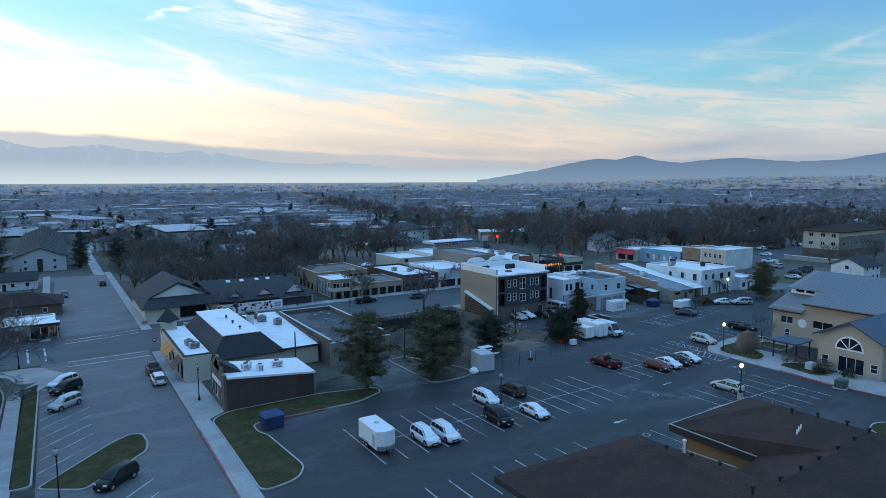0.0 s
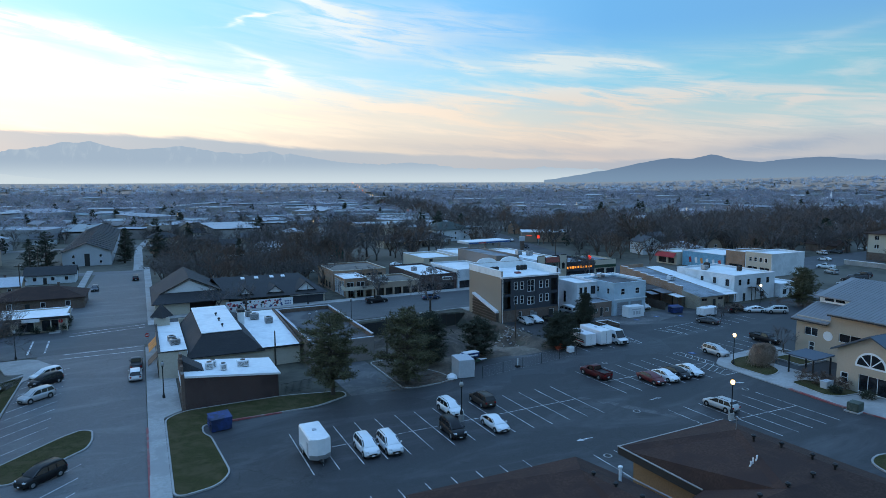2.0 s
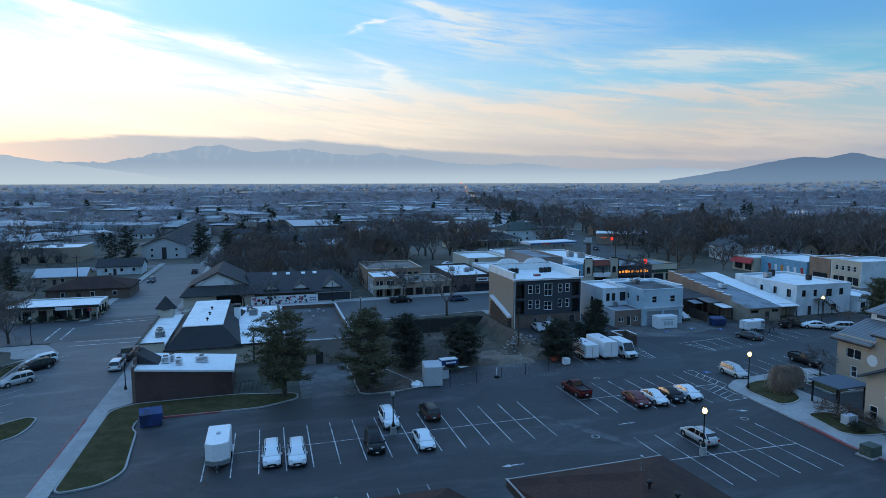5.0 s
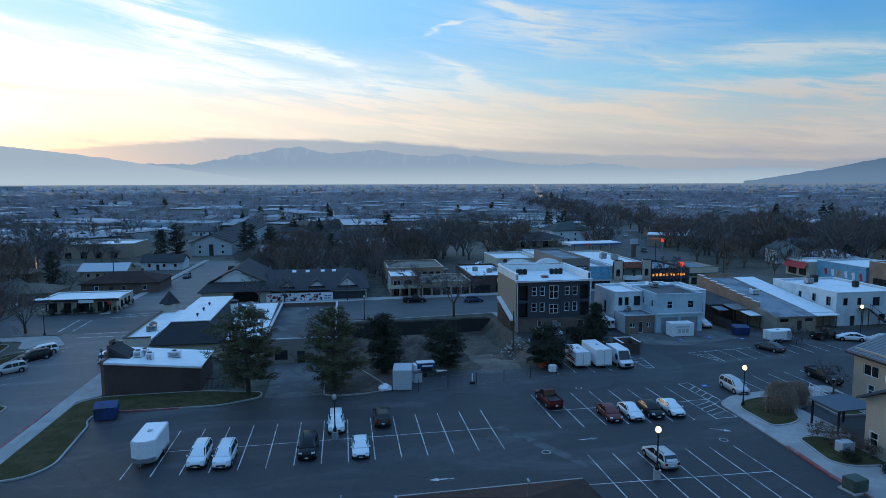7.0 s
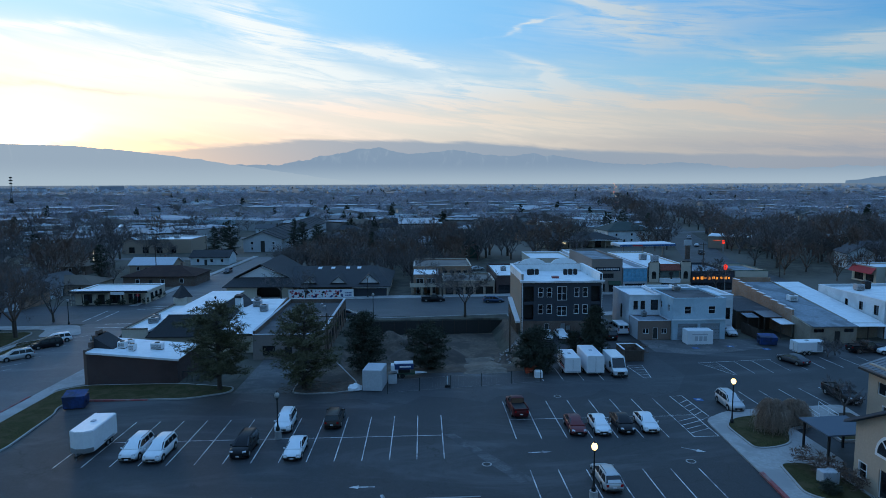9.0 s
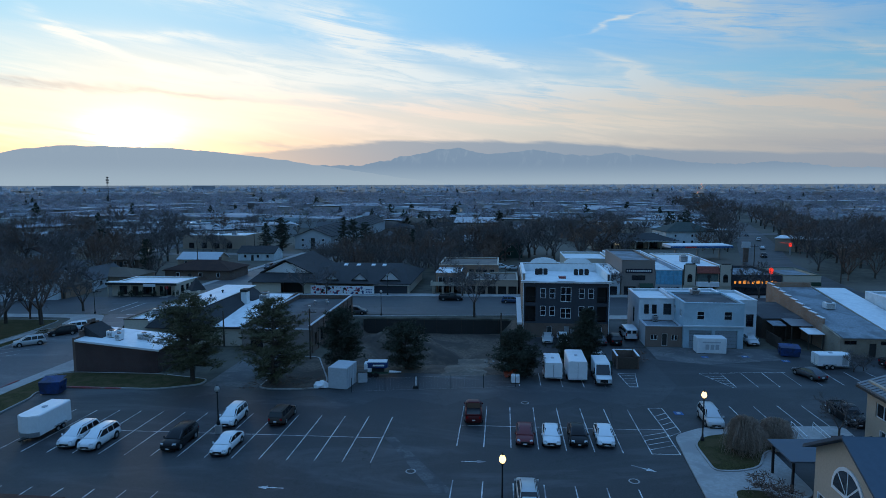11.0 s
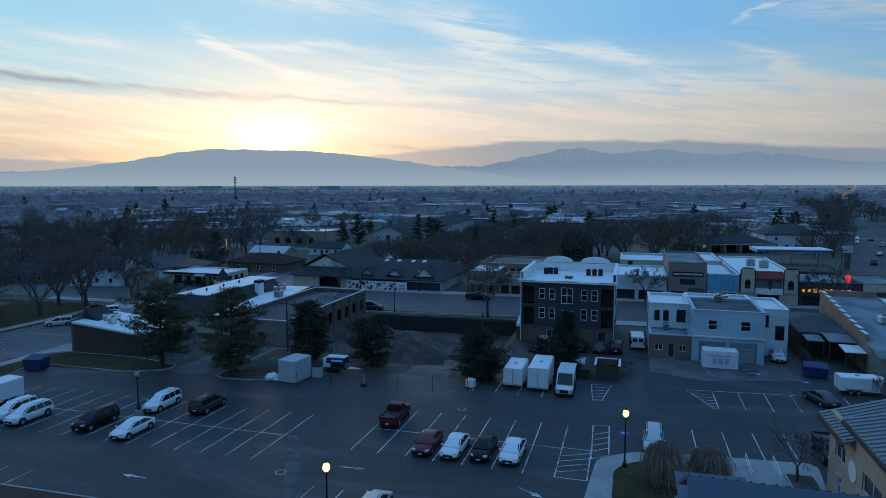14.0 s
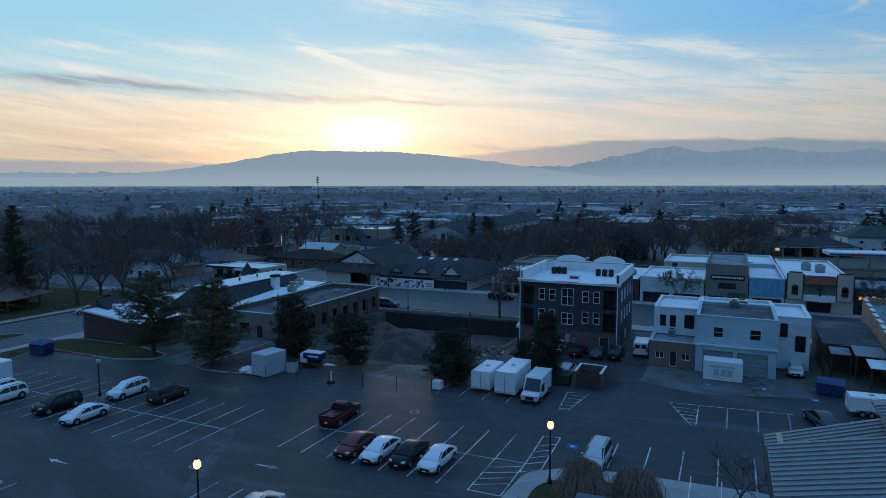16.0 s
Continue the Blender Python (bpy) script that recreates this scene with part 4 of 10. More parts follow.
def reception_hall():
    x0, y0 = 16.3, 103.5
    z = gz(x0, y0)
    b = thing("reception_hall", x0, y0, z, 0, "cream hall with a dark mansard and white flat roofs", "hall")
    D = 24.5
    # low west wing
    P = side_map("W", 4.0, D)
    ops = [(0.8, 3.2, 0.2, 2.6, "shop"), (4.6, 7.0, 0.2, 2.6, "shop"), (9, 11, 0.2, 2.6, "shop"), (13, 15, 0.2, 2.6, "shop"), (17, 18.2, 0, 2.3, "door")]
    part("wall", wall_mesh(P, 0, D - 2.5, -0.8, 4.3, 0.3, ops), STUCCO_CREAM, b)
    for o in ops:
        fill_opening(b, P, o, TRIM_DARK)
    part("wall", MB().box(0.3, 0, -0.8, 4.2, 0.3, 4.3), STUCCO_CREAM, b)
    part("coping", MB().box(-0.08, -0.08, 4.303, 4.2, 0.34, 4.42).box(-0.08, 0.345, 4.303, 0.34, D - 2.5, 4.42), TRIM_DARK, b)
    part("roof", MB().box(0.302, 0.302, 3.7, 4.3, D, 4.02), ROOF_WHITE, b)
    for v, w in ((2.5, 3.2), (11.0, 2.6), (14.4, 2.6)):
        m = TRIM_DARK if v < 5 else ORANGE
        if v < 5:
            part("awning", MB().plate([(-1.5, v - 1.6, 2.2), (-0.01, v - 1.6, 3.7), (-0.01, v + 2.2, 3.7), (-1.5, v + 2.2, 2.2)], 0.06), m, b, "dark fabric awning")
        else:
            for i in range(2):
                part("awning", MB().plate([(-1.3, v - 1.2 + i * 1.6, 2.2), (-0.01, v - 1.2 + i * 1.6, 3.5), (-0.01, v + 0.1 + i * 1.6, 3.5), (-1.3, v + 0.1 + i * 1.6, 2.2)], 0.06), m, b, "orange fabric awning")
    # main block: walls, mansard, flat top
    x1, x2, top, eave = 4.2, 17.7, 6.15, 3.1
    part("wall", MB().box(x1, 0, -0.8, x2 + 4.5, 0.3, eave), STUCCO_CREAM, b)
    part("wall", MB().box(x2 + 4.2, 0.3, -0.8, x2 + 4.5, D, eave + 0.2), STUCCO_CREAM, b)
    part("wall", MB().box(x1, D, -0.8, x2 + 4.5, D + 0.3, 4.6), STUCCO_CREAM, b)
    a, c = (x1 - 0.2, -0.5), (16.2, D + 1)
    t0, t1, t2 = 6.8, 12.9, 2.6
    mb = MB()
    mb.plate([(a[0], a[1], eave), (c[0], a[1], eave), (t1, t2, top), (t0, t2, top)], 0.15)
    mb.plate([(a[0], c[1], eave), (a[0], a[1], eave), (t0, t2, top), (t0, D, top)], 0.15)
    mb.plate([(c[0], a[1], eave), (c[0], c[1], eave), (t1, D, top), (t1, t2, top)], 0.15)
    part("mansard", mb, SHINGLE_DARK, b, "dark shingled mansard slope")
    part("upper_roof", MB().box(t0 - 0.15, t2 - 0.1, top + 0.01, t1 + 0.15, D + 1.2, top + 0.14), ROOF_WHITE, b, "white flat roof strip")
    part("east_roof", MB().plate([(x2 - 2.8, -0.3, 3.35), (x2 + 4.7, -0.3, 3.35), (x2 + 4.7, D + 0.4, 4.7), (x2 - 2.8, D + 0.4, 4.7)], 0.2), ROOF_WHITE, b)
    part("roof_edge", MB().plate([(x2 - 2.8, -0.42, 3.42), (x2 + 4.75, -0.42, 3.42), (x2 + 4.75, -0.305, 3.42), (x2 - 2.8, -0.305, 3.42)], 0.3), TRIM_DARK, b)
    part("chimney", MB().box(t1 + 1.3, 15.4, 3.6, t1 + 2.4, 16.9, 6.6), ROOF_WHITE, b)
    part("chimney_cap", MB().box(t1 + 1.2, 15.3, 6.603, t1 + 2.5, 17.0, 7.1), TRIM_DARK, b)
    part("side_gable", MB().loft([[(t1 + 0.2, 18.0, 5.7), (t1 + 2.6, 18.0, 4.4), (t1 + 0.2, 18.0, 4.4)], [(t1 + 0.2, 22.0, 5.9), (t1 + 3.4, 22.0, 4.5), (t1 + 0.2, 22.0, 4.5)]]), SHINGLE_DARK, b)
    part("party_parapet", MB().loft([[(x2 + 4.42, -0.2, 3.3), (x2 + 4.72, -0.2, 3.3), (x2 + 4.72, -0.2, 3.75), (x2 + 4.42, -0.2, 3.75)], [(x2 + 4.42, D, 4.6), (x2 + 4.72, D, 4.6), (x2 + 4.72, D, 5.1), (x2 + 4.42, D, 5.1)]]), BRICK_BROWN, b)
    # corner tower
    tx, ty = 1.3, D - 1.2
    part("tower", MB().bevelled(tx - 1.3, ty - 1.3, -0.8, tx + 1.3, ty + 1.3, 5.6, 0.02), STUCCO_CREAM, b)
    part("tower_roof", MB().lathe((tx, ty, 5.55), [(2.1, 0), (1.0, 1.35), (0.06, 2.5)], 4), SHINGLE_DARK, b)
    for du in (-0.35, 0.35):
        part("tower_window", MB().box(tx - 1.33, ty + du - 0.22, 3.4, tx - 1.303, ty + du + 0.22, 4.8), GLASS, b)
    for x, y, s in ((18.6, 112, 1.2), (19.0, 109.5, 1.6)):
        rooftop_unit(x, y, z + 4.02, s, 1.0, 1.0, 10)
    for y in (109.5, 114.5, 119.5):
        roof_vent(26.6, y, z + top + 0.14, 0.6, 0.2)
    for x, y, s in ((33.9, 122, 1.6), (36.0, 118.5, 1.4), (33.2, 124.6, 1.2)):
        rooftop_unit(x, y, z + 3.35 + 1.35 * (y - y0) / D, s, 1.2, 1.2, 0, STEEL)


def dark_roof_store():
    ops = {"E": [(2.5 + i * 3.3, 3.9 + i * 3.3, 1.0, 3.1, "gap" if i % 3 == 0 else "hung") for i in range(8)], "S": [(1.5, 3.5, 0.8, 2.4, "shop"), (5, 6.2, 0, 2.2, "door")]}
    b = building("brick_store", 39.0, 99.0, 50.3, 127.6, 4.0, {"S": TAUPE, "N": BRICK_BROWN, "W": BRICK_BROWN, "E": BRICK_BROWN}, ROOF_DARK,
                 "brown brick store with a dark flat roof", ops, 0.75, STUCCO_GREY, TRIM_DARK, "store", tops={"S": 4.2})
    for i in range(9):
        part("pilaster", MB().box(11.3, 0.9 + i * 3.3, -0.8, 11.42, 1.6 + i * 3.3, 4.6), BRICK_BROWN, b)
    z = gz(39, 127)
    for x, y in ((44.5, 121), (46.3, 122.5), (47.2, 120.2), (44.9, 116)):
        roof_vent(x, y, z + 4.1, 0.7, 0.22, STEEL)


def apartment_building():
    x0, y0, x1, y1 = 84.2, 112.3, 99.0, 127.2
    W, D, z = x1 - x0, y1 - y0, -1.85
    b = thing("apartment_building", x0, y0, z, 0, "three-storey apartment building with dark slate siding and white roof", "apartment building")
    S = side_map("S", W, D)
    win = []
    for z0 in (3.9, 7.0):
        for u in (3.0, 4.6, 9.6, 11.2):
            win.append((u, u + 0.95, z0, z0 + 1.75, "hung"))
    win += [(6.5, 8.3, 3.5, 5.3, "four"), (6.5, 8.3, 6.4, 9.0, "four")]
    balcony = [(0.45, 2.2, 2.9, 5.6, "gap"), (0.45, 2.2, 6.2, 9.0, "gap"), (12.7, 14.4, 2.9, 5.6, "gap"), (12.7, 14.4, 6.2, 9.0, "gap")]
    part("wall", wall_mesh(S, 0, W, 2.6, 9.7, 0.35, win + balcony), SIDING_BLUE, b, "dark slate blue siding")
    low = [(4.2, 5.1, 0, 2.1, "door"), (12.2, 13.6, 0, 2.1, "door")]
    part("lower_wall", wall_mesh(S, 0, W, -0.8, 2.597, 0.35, low), BRICK_BROWN, b, "brown brick ground floor")
    for o in win + low:
        fill_opening(b, S, o, TRIM_WHITE)
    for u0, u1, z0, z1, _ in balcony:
        # near-black sheet at the back puts the balcony's shade into colour
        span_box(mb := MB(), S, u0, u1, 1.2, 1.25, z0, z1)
        part("balcony_shade", mb, TRIM_DARK, b)
        rail = part("balcony_rail", span_box(MB(), S, u0, u1, 0.03, 0.1, z0 + 1.0, z0 + 1.06), BLACK, b)
        for i in range(9):
            u = u0 + (u1 - u0) * i / 8
            part("baluster", span_box(MB(), S, u - 0.015, u + 0.015, 0.05, 0.08, z0, z0 + 0.998), BLACK, rail)
    mb = MB()
    for u in (6.15, 8.65):
        span_box(mb, S, u - 0.09, u + 0.09, -0.05, -0.002, 2.7, 9.6)
    part("pilaster", mb, SIDING_BLUE, b)
    # sides and back
    for s, ops in (("W", []), ("E", grid_windows(1, D - 1, 4, 1.0, 3.9, 1.7) + grid_windows(1, D - 1, 4, 1.0, 7.0, 1.7) + [(2, 3, 0, 2.1, "door"), (7, 8.2, 0.6, 2.1, "hung")]), ("N", [])):
        P = side_map(s, W, D)
        u0, u1 = (0, W) if s == "N" else (0.35, D - 0.35)
        part("wall", wall_mesh(P, u0, u1, -0.8, 11.2 if s != "N" else 11.3, 0.35, ops), STUCCO_TAN if s != "E" else SIDING_BLUE, b)
        for o in ops:
            fill_opening(b, P, o, TRIM_WHITE)
    part("roof", MB().box(0.352, 0.352, 9.4, W - 0.352, D - 0.352, 9.75), ROOF_WHITE, b)
    for x0, x1 in ((-0.12, -0.004), (W + 0.004, W + 0.12)):
        part("parapet_band", MB().box(x0, 0.353, 9.85, x1, D - 0.35, 11.2), ROOF_WHITE, b, "white parapet")
    for x0, x1 in ((0.354, 0.42), (W - 0.42, W - 0.354)):
        part("parapet_lining", MB().box(x0, 0.36, 9.755, x1, D - 0.42, 11.2), ROOF_WHITE, b)
    part("parapet_lining", MB().box(0.425, D - 0.42, 9.755, W - 0.425, D - 0.354, 11.2), ROOF_WHITE, b)
    for x0, x1 in ((-0.14, 0.44), (W - 0.44, W + 0.14)):
        part("parapet_coping", MB().box(x0, 0.353, 11.203, x1, D - 0.35, 11.32), ROOF_WHITE, b)
    part("cornice", MB().box(-0.25, -0.35, 9.703, W + 0.25, 0.35, 9.98).box(-0.35, -0.45, 9.983, 2.4, 0.35, 10.1).box(W - 2.4, -0.45, 9.983, W + 0.35, 0.35, 10.1).box(5.9, -0.42, 9.983, 8.9, 0.35, 10.1), TRIM_WHITE, b)
    for uc in (W * 0.30, W * 0.74):
        pts = [(uc + 2.6 * math.cos(a), 1.1 * math.sin(a)) for a in [math.pi * i / 14 for i in range(15)]]
        part("rounded_parapet", MB().loft([[(u, D - 0.44, 11.3 + v) for u, v in pts], [(u, D - 0.02, 11.3 + v) for u, v in pts]]), ROOF_WHITE, b)
    part("back_coping", MB().box(-0.14, D - 0.46, 11.303, W + 0.14, D + 0.1, 11.36), ROOF_WHITE, b)
    for u in (0.1, W - 0.1):
        part("downpipe", MB().tube((u, -0.14, -0.3), (u, -0.14, 9.4), 0.07, 0.07, 8).tube((u, -0.14, 9.4), (u, 0.1, 9.75), 0.09, 0.07, 8), TRIM_WHITE, b)
    # sloped stair enclosure on the tan side
    mb = MB().loft([[(-0.9, 1.2, 2.0), (-0.9, 12.0, 4.6), (-0.9, 12.0, 5.0), (-0.9, 1.2, 2.4)], [(-0.05, 1.2, 2.0), (-0.05, 12.0, 4.6), (-0.05, 12.0, 5.0), (-0.05, 1.2, 2.4)]])
    part("stair_roof", mb, TRIM_WHITE, b, "sloping white stair roof")
    mb = MB()
    for i in range(6):
        z0 = 0.1 + i * 0.62
        ystart = max(1.3, 1.2 + (z0 - 2.0) / 0.241 + 1.6)
        mb.box(-0.8, ystart, z0, -0.72, 11.9, z0 + 0.42)
    part("slatted_screen", mb, WOOD_DARK, b)
    part("screen_back", MB().loft([[(-0.6, 1.4, -0.6), (-0.6, 11.9, -0.6), (-0.6, 11.9, 4.5), (-0.6, 1.4, 2.0)], [(-0.004, 1.4, -0.6), (-0.004, 11.9, -0.6), (-0.004, 11.9, 4.5), (-0.004, 1.4, 2.0)]]), BRICK_BROWN, b)
    part("meter_box", MB().box(7.2, -0.22, 0.9, 8.0, -0.004, 2.1).box(8.2, -0.2, 0.9, 8.9, -0.004, 1.7), STEEL, b)
    for x, y in ((87.1, 121.8), (87.8, 122.3), (88.7, 122.2), (94.3, 121.8), (95.3, 121.9), (96.3, 122)):
        rooftop_unit(x, y, z + 9.75, 0.75, 0.75, 1.05, 0, BLACK)
    hatch = thing("roof_hatch", 91.4, 117.5, z + 9.75, 0, "low reddish roof hatch on the white roof", "roof hatch")
    part("curb", MB().box(-0.6, -0.5, 0, 0.6, 0.5, 0.25), KERB_RED, hatch)
    part("cover", MB().bevelled(-0.7, -0.6, 0.253, 0.7, 0.6, 0.36, 0.04), KERB_RED, hatch)


def garage_building():
    z = -1.55
    # main block with two garage doors
    up = [(2.0, 3.2, 4.6, 6.0, "hung"), (6.2, 7.5, 4.6, 6.0, "hung")]
    building("garage_building", 109.8, 106.3, 119.1, 117.0, 7.05, BLOCK_BLUE, ROOF_DARK, "pale blue two-storey block with two garage doors",
             {"S": [(0.9, 4.4, 0, 2.9, "garage"), (4.9, 8.4, 0, 2.9, "garage")] + up, "W": [(1.5, 2.5, 4.7, 6, "hung"), (5, 6, 4.7, 6, "hung")]}, 0.25, BLOCK_BLUE, STUCCO_WHITE, "garage", z=z)
    band = thing("garage_ledge", 109.8, 106.3, z, 0, "thin pale ledge over the garage doors", "ledge")
    part("ledge", MB().box(-0.1, -0.25, 3.5, 9.4, -0.004, 3.7), STUCCO_WHITE, band)
    building("office_wing", 104.0, 112.2, 109.78, 122.2, 6.6, STUCCO_WHITE, ROOF_WHITE, "white two-storey office wing", 
             {"S": [(0.8, 1.6, 4.3, 5.9, "hung"), (2.1, 2.9, 4.3, 5.9, "hung"), (4.0, 5.3, 4.2, 6.1, "hung")], "W": [(4, 4.8, 2.0, 4.6, "hung")]}, 0.35, TRIM_WHITE, TRIM_DARK, "office", z=z)
    building("rear_wing", 109.8, 117.02, 119.1, 122.2, 6.8, STUCCO_WHITE, ROOF_WHITE, "white rear wing with a pale flat roof", {}, 0.3, TRIM_WHITE, TRIM_DARK, "office", z=z)
    building("side_wing", 119.12, 112.0, 123.2, 122.2, 6.5, STUCCO_WHITE, ROOF_WHITE, "white side wing with tall windows",
             {"S": [(0.6, 1.5, 4.2, 6.0, "hung"), (2.4, 3.6, 2.4, 4.5, "hung")], "E": [(2, 3.2, 3.5, 5.5, "hung")]}, 0.35, TRIM_WHITE, TRIM_DARK, "office", z=z)
    building("low_annex", 104.0, 107.0, 109.78, 112.18, 3.15, {"S": ANNEX_BROWN, "W": STUCCO_GREY, "N": ANNEX_BROWN, "E": ANNEX_BROWN}, ROOF_GREY, "low brown annex with a pale flat roof",
             {"S": [(0.8, 1.9, 1.0, 1.9, "pair"), (2.6, 3.5, 0, 2.1, "door"), (4.1, 5.1, 1.0, 1.9, "pair")]}, 0.12, STUCCO_GREY, TRIM_WHITE, "annex", z=z)
    rooftop_unit(106.5, 111.3, z + 3.15, 0.9, 0.7, 1.0, 0, STEEL)
    rooftop_unit(114.2, 116.0, z + 7.05, 1.3, 1.2, 0.9, 0, STEEL)
    rooftop_unit(115.2, 119.4, z + 6.8, 1.8, 1.4, 0.8, 0, WHITE_SHEET)


def brick_side_store():
    x0, y0, x1, y1 = 131.4, 101.6, 139.4, 128.6
    z = gz(x0, y0)
    W, D = x1 - x0, y1 - y0
    b = thing("long_brick_store", x0, y0, z, 0, "long store with stepped orange brick side wall and grey roof", "store")
    n = 9
    roofz = lambda v: 3.1 + 3.3 * v / D
    for i in range(n):
        v0, v1 = (5.5 + (D - 5.5) * i / n, 5.5 + (D - 5.5) * (i + 1) / n)
        part("side_wall", MB().box(0, v0, -0.8, 0.35, v1, roofz(v1) + 0.75), BRICK_ORANGE, b, "stepped orange brick wall")
        part("coping", MB().box(-0.06, v0 - 0.03, roofz(v1) + 0.753, 0.41, v1 - 0.06, roofz(v1) + 0.85), TRIM_WHITE, b)
    part("side_wall", MB().loft([[(0, 0.35, -0.8), (0, 5.49, -0.8), (0, 5.49, roofz(5.5) + 0.1), (0, 0.35, roofz(0) - 0.1)], [(0.35, 0.35, -0.8), (0.35, 5.49, -0.8), (0.35, 5.49, roofz(5.5) + 0.1), (0.35, 0.35, roofz(0) - 0.1)]]), BRICK_TAN, b)
    S = side_map("S", W, D)
    ops = [(0.6, 2.4, 2.0, 2.6, "pair"), (4.2, 5.2, 0, 2.2, "door"), (5.8, 7.5, 2.0, 2.6, "pair")]
    part("front_wall", wall_mesh(S, 0, W, -0.8, 2.95, 0.35, ops), BRICK_TAN, b)
    for o in ops:
        fill_opening(b, S, o, TRIM_DARK)
    part("east_wall", MB().box(W - 0.3, 0.36, -0.8, W, D, 3.0), BRICK_TAN, b)
    part("back_wall", MB().box(0, D, -0.8, W, D + 0.3, 7.3), BRICK_ORANGE, b)
    part("roof", MB().plate([(0.36, -0.25, roofz(-0.2)), (W + 0.1, -0.25, roofz(-0.2)), (W + 0.1, D - 0.01, roofz(D)), (0.36, D - 0.01, roofz(D))], 0.14), ROOF_GREY, b, "grey-blue weathered flat roof")
    rooftop_unit(x0 + 5.0, y0 + 14, z + roofz(14), 1.6, 1.3, 1.1, 0, WHITE_SHEET)
    # white neighbour
    x0, x1 = 139.7, 146.0
    b = thing("white_roof_store", x0, y0 + 1, z, 0, "low store with a white sloping roof", "store")
    W = x1 - x0
    part("roof", MB().plate([(-0.2, 2.0, 3.0), (W, 2.0, 3.0), (W, D, 6.2), (-0.2, D, 6.2)], 0.15), ROOF_WHITE, b)
    part("divider", MB().loft([[(-0.3, 2.0, -0.5), (-0.3, D, -0.5), (-0.3, D, 6.7), (-0.3, 2.0, 3.5)], [(-0.01, 2.0, -0.5), (-0.01, D, -0.5), (-0.01, D, 6.7), (-0.01, 2.0, 3.5)]]), BRICK_TAN, b)
    part("front_wall", MB().box(0, 3.0, -0.8, W, 3.3, 2.7), BRICK_TAN, b)
    for u in (0.4, 3.0, 5.8):
        part("post", MB().box(u, 0.9, -0.8, u + 0.15, 1.05, 2.6), WOOD_DARK, b)
    part("canopy", MB().plate([(-0.1, 0.6, 2.6), (W, 0.6, 2.6), (W, 3.0, 3.0), (-0.1, 3.0, 3.0)], 0.1), ROOF_WHITE, b)
    # white two-storey block
    win = [(1.5, 2.4, 4.2, 5.6, "hung"), (4.6, 5.4, 4.2, 5.6, "hung"), (8.0, 9.6, 3.9, 5.6, "pair"), (11.6, 12.6, 4.2, 5.6, "hung"), (3.2, 4.2, 0, 2.1, "door"), (9.5, 11, 0.9, 2.2, "pair")]
    building("white_block", 146.2, 104.5, 161.0, 123.0, 6.3, STUCCO_WHITE, ROOF_WHITE, "white painted two-storey block with a white roof",
             {"S": win, "W": [(1.5, 2.6, 3.9, 5.6, "hung"), (5.5, 6.4, 4.1, 5.6, "hung"), (9.5, 10.3, 4.1, 5.4, "hung")]}, 0.4, TRIM_WHITE, TRIM_DARK, "building")
    building("white_annex", 161.3, 103.0, 168.5, 116.0, 3.3, STUCCO_WHITE, ROOF_WHITE, "low white annex beside the white block", {"S": [(1, 2.4, 0.9, 2.2, "pair"), (3.5, 4.5, 0, 2.1, "door")]}, 0.3, TRIM_WHITE, TRIM_DARK, "annex")
    st = thing("outside_stair", 152.5, 103.2, gz(152, 103), 0, "dark timber outside stair against the white block", "stair")
    mb = MB()
    for i in range(16):
        mb.box(i * 0.28, 0, 3.3 - i * 0.2, i * 0.28 + 0.3, 1.1, 3.36 - i * 0.2)
    part("tread", mb, WOOD_DARK, st)
    part("landing", MB().box(-1.6, 0, 3.3, -0.01, 1.25, 3.42), WOOD_DARK, st)
    for u, zz in ((-1.5, 3.3), (-0.2, 3.3), (2.2, 1.6)):
        part("post", MB().box(u, 0.02, -0.6, u + 0.12, 0.14, zz), WOOD_DARK, st)
    part("handrail", MB().loft([[(0, 0, 4.3), (0, 0.06, 4.3), (0, 0.06, 4.38), (0, 0, 4.38)], [(4.5, 0, 1.1), (4.5, 0.06, 1.1), (4.5, 0.06, 1.18), (4.5, 0, 1.18)]]), WOOD_DARK, st)
    for i in range(9):
        u = i * 0.52
        part("baluster", MB().box(u, 0.01, 3.3 - u * 0.714, u + 0.04, 0.05, 4.32 - u * 0.714), WOOD_DARK, st)
    rooftop_unit(151, 118, gz(151, 118) + 6.3, 1.5, 1.3, 1.2)
    rooftop_unit(153.5, 119.5, gz(151, 118) + 6.3, 1.2, 1.2, 1.5, 0, BLACK)
    rooftop_unit(157, 112, gz(151, 118) + 6.3, 1.0, 1.0, 1.2, 0, BLACK)
    # lean-to sheds between
    lean = thing("lean_to_sheds", 124.6, 103.5, gz(124.6, 103.5), 0, "dark lean-to sheds with flat metal roofs", "shed")
    part("roof", MB().plate([(0.2, 10, 3.4), (6.7, 10, 3.6), (6.7, 21, 4.3), (0.2, 21, 4.3)], 0.15), ROOF_DARK, lean)
    part("wall", MB().box(0.2, 10.2, -0.8, 6.6, 10.4, 3.2), WOOD_DARK, lean)
    part("wall", MB().box(0.2, 10.41, -0.8, 0.4, 21, 3.3), WOOD_DARK, lean)
    part("canopy", MB().plate([(0.8, 7.2, 2.8), (3.0, 7.2, 2.8), (3.0, 9.9, 3.1), (0.8, 9.9, 3.1)], 0.08), ROOF_GREY, lean)
    part("canopy", MB().plate([(3.2, 6.0, 3.1), (6.6, 6.0, 3.1), (6.6, 9.9, 3.5), (3.2, 9.9, 3.5)], 0.08), METAL_GREY, lean)
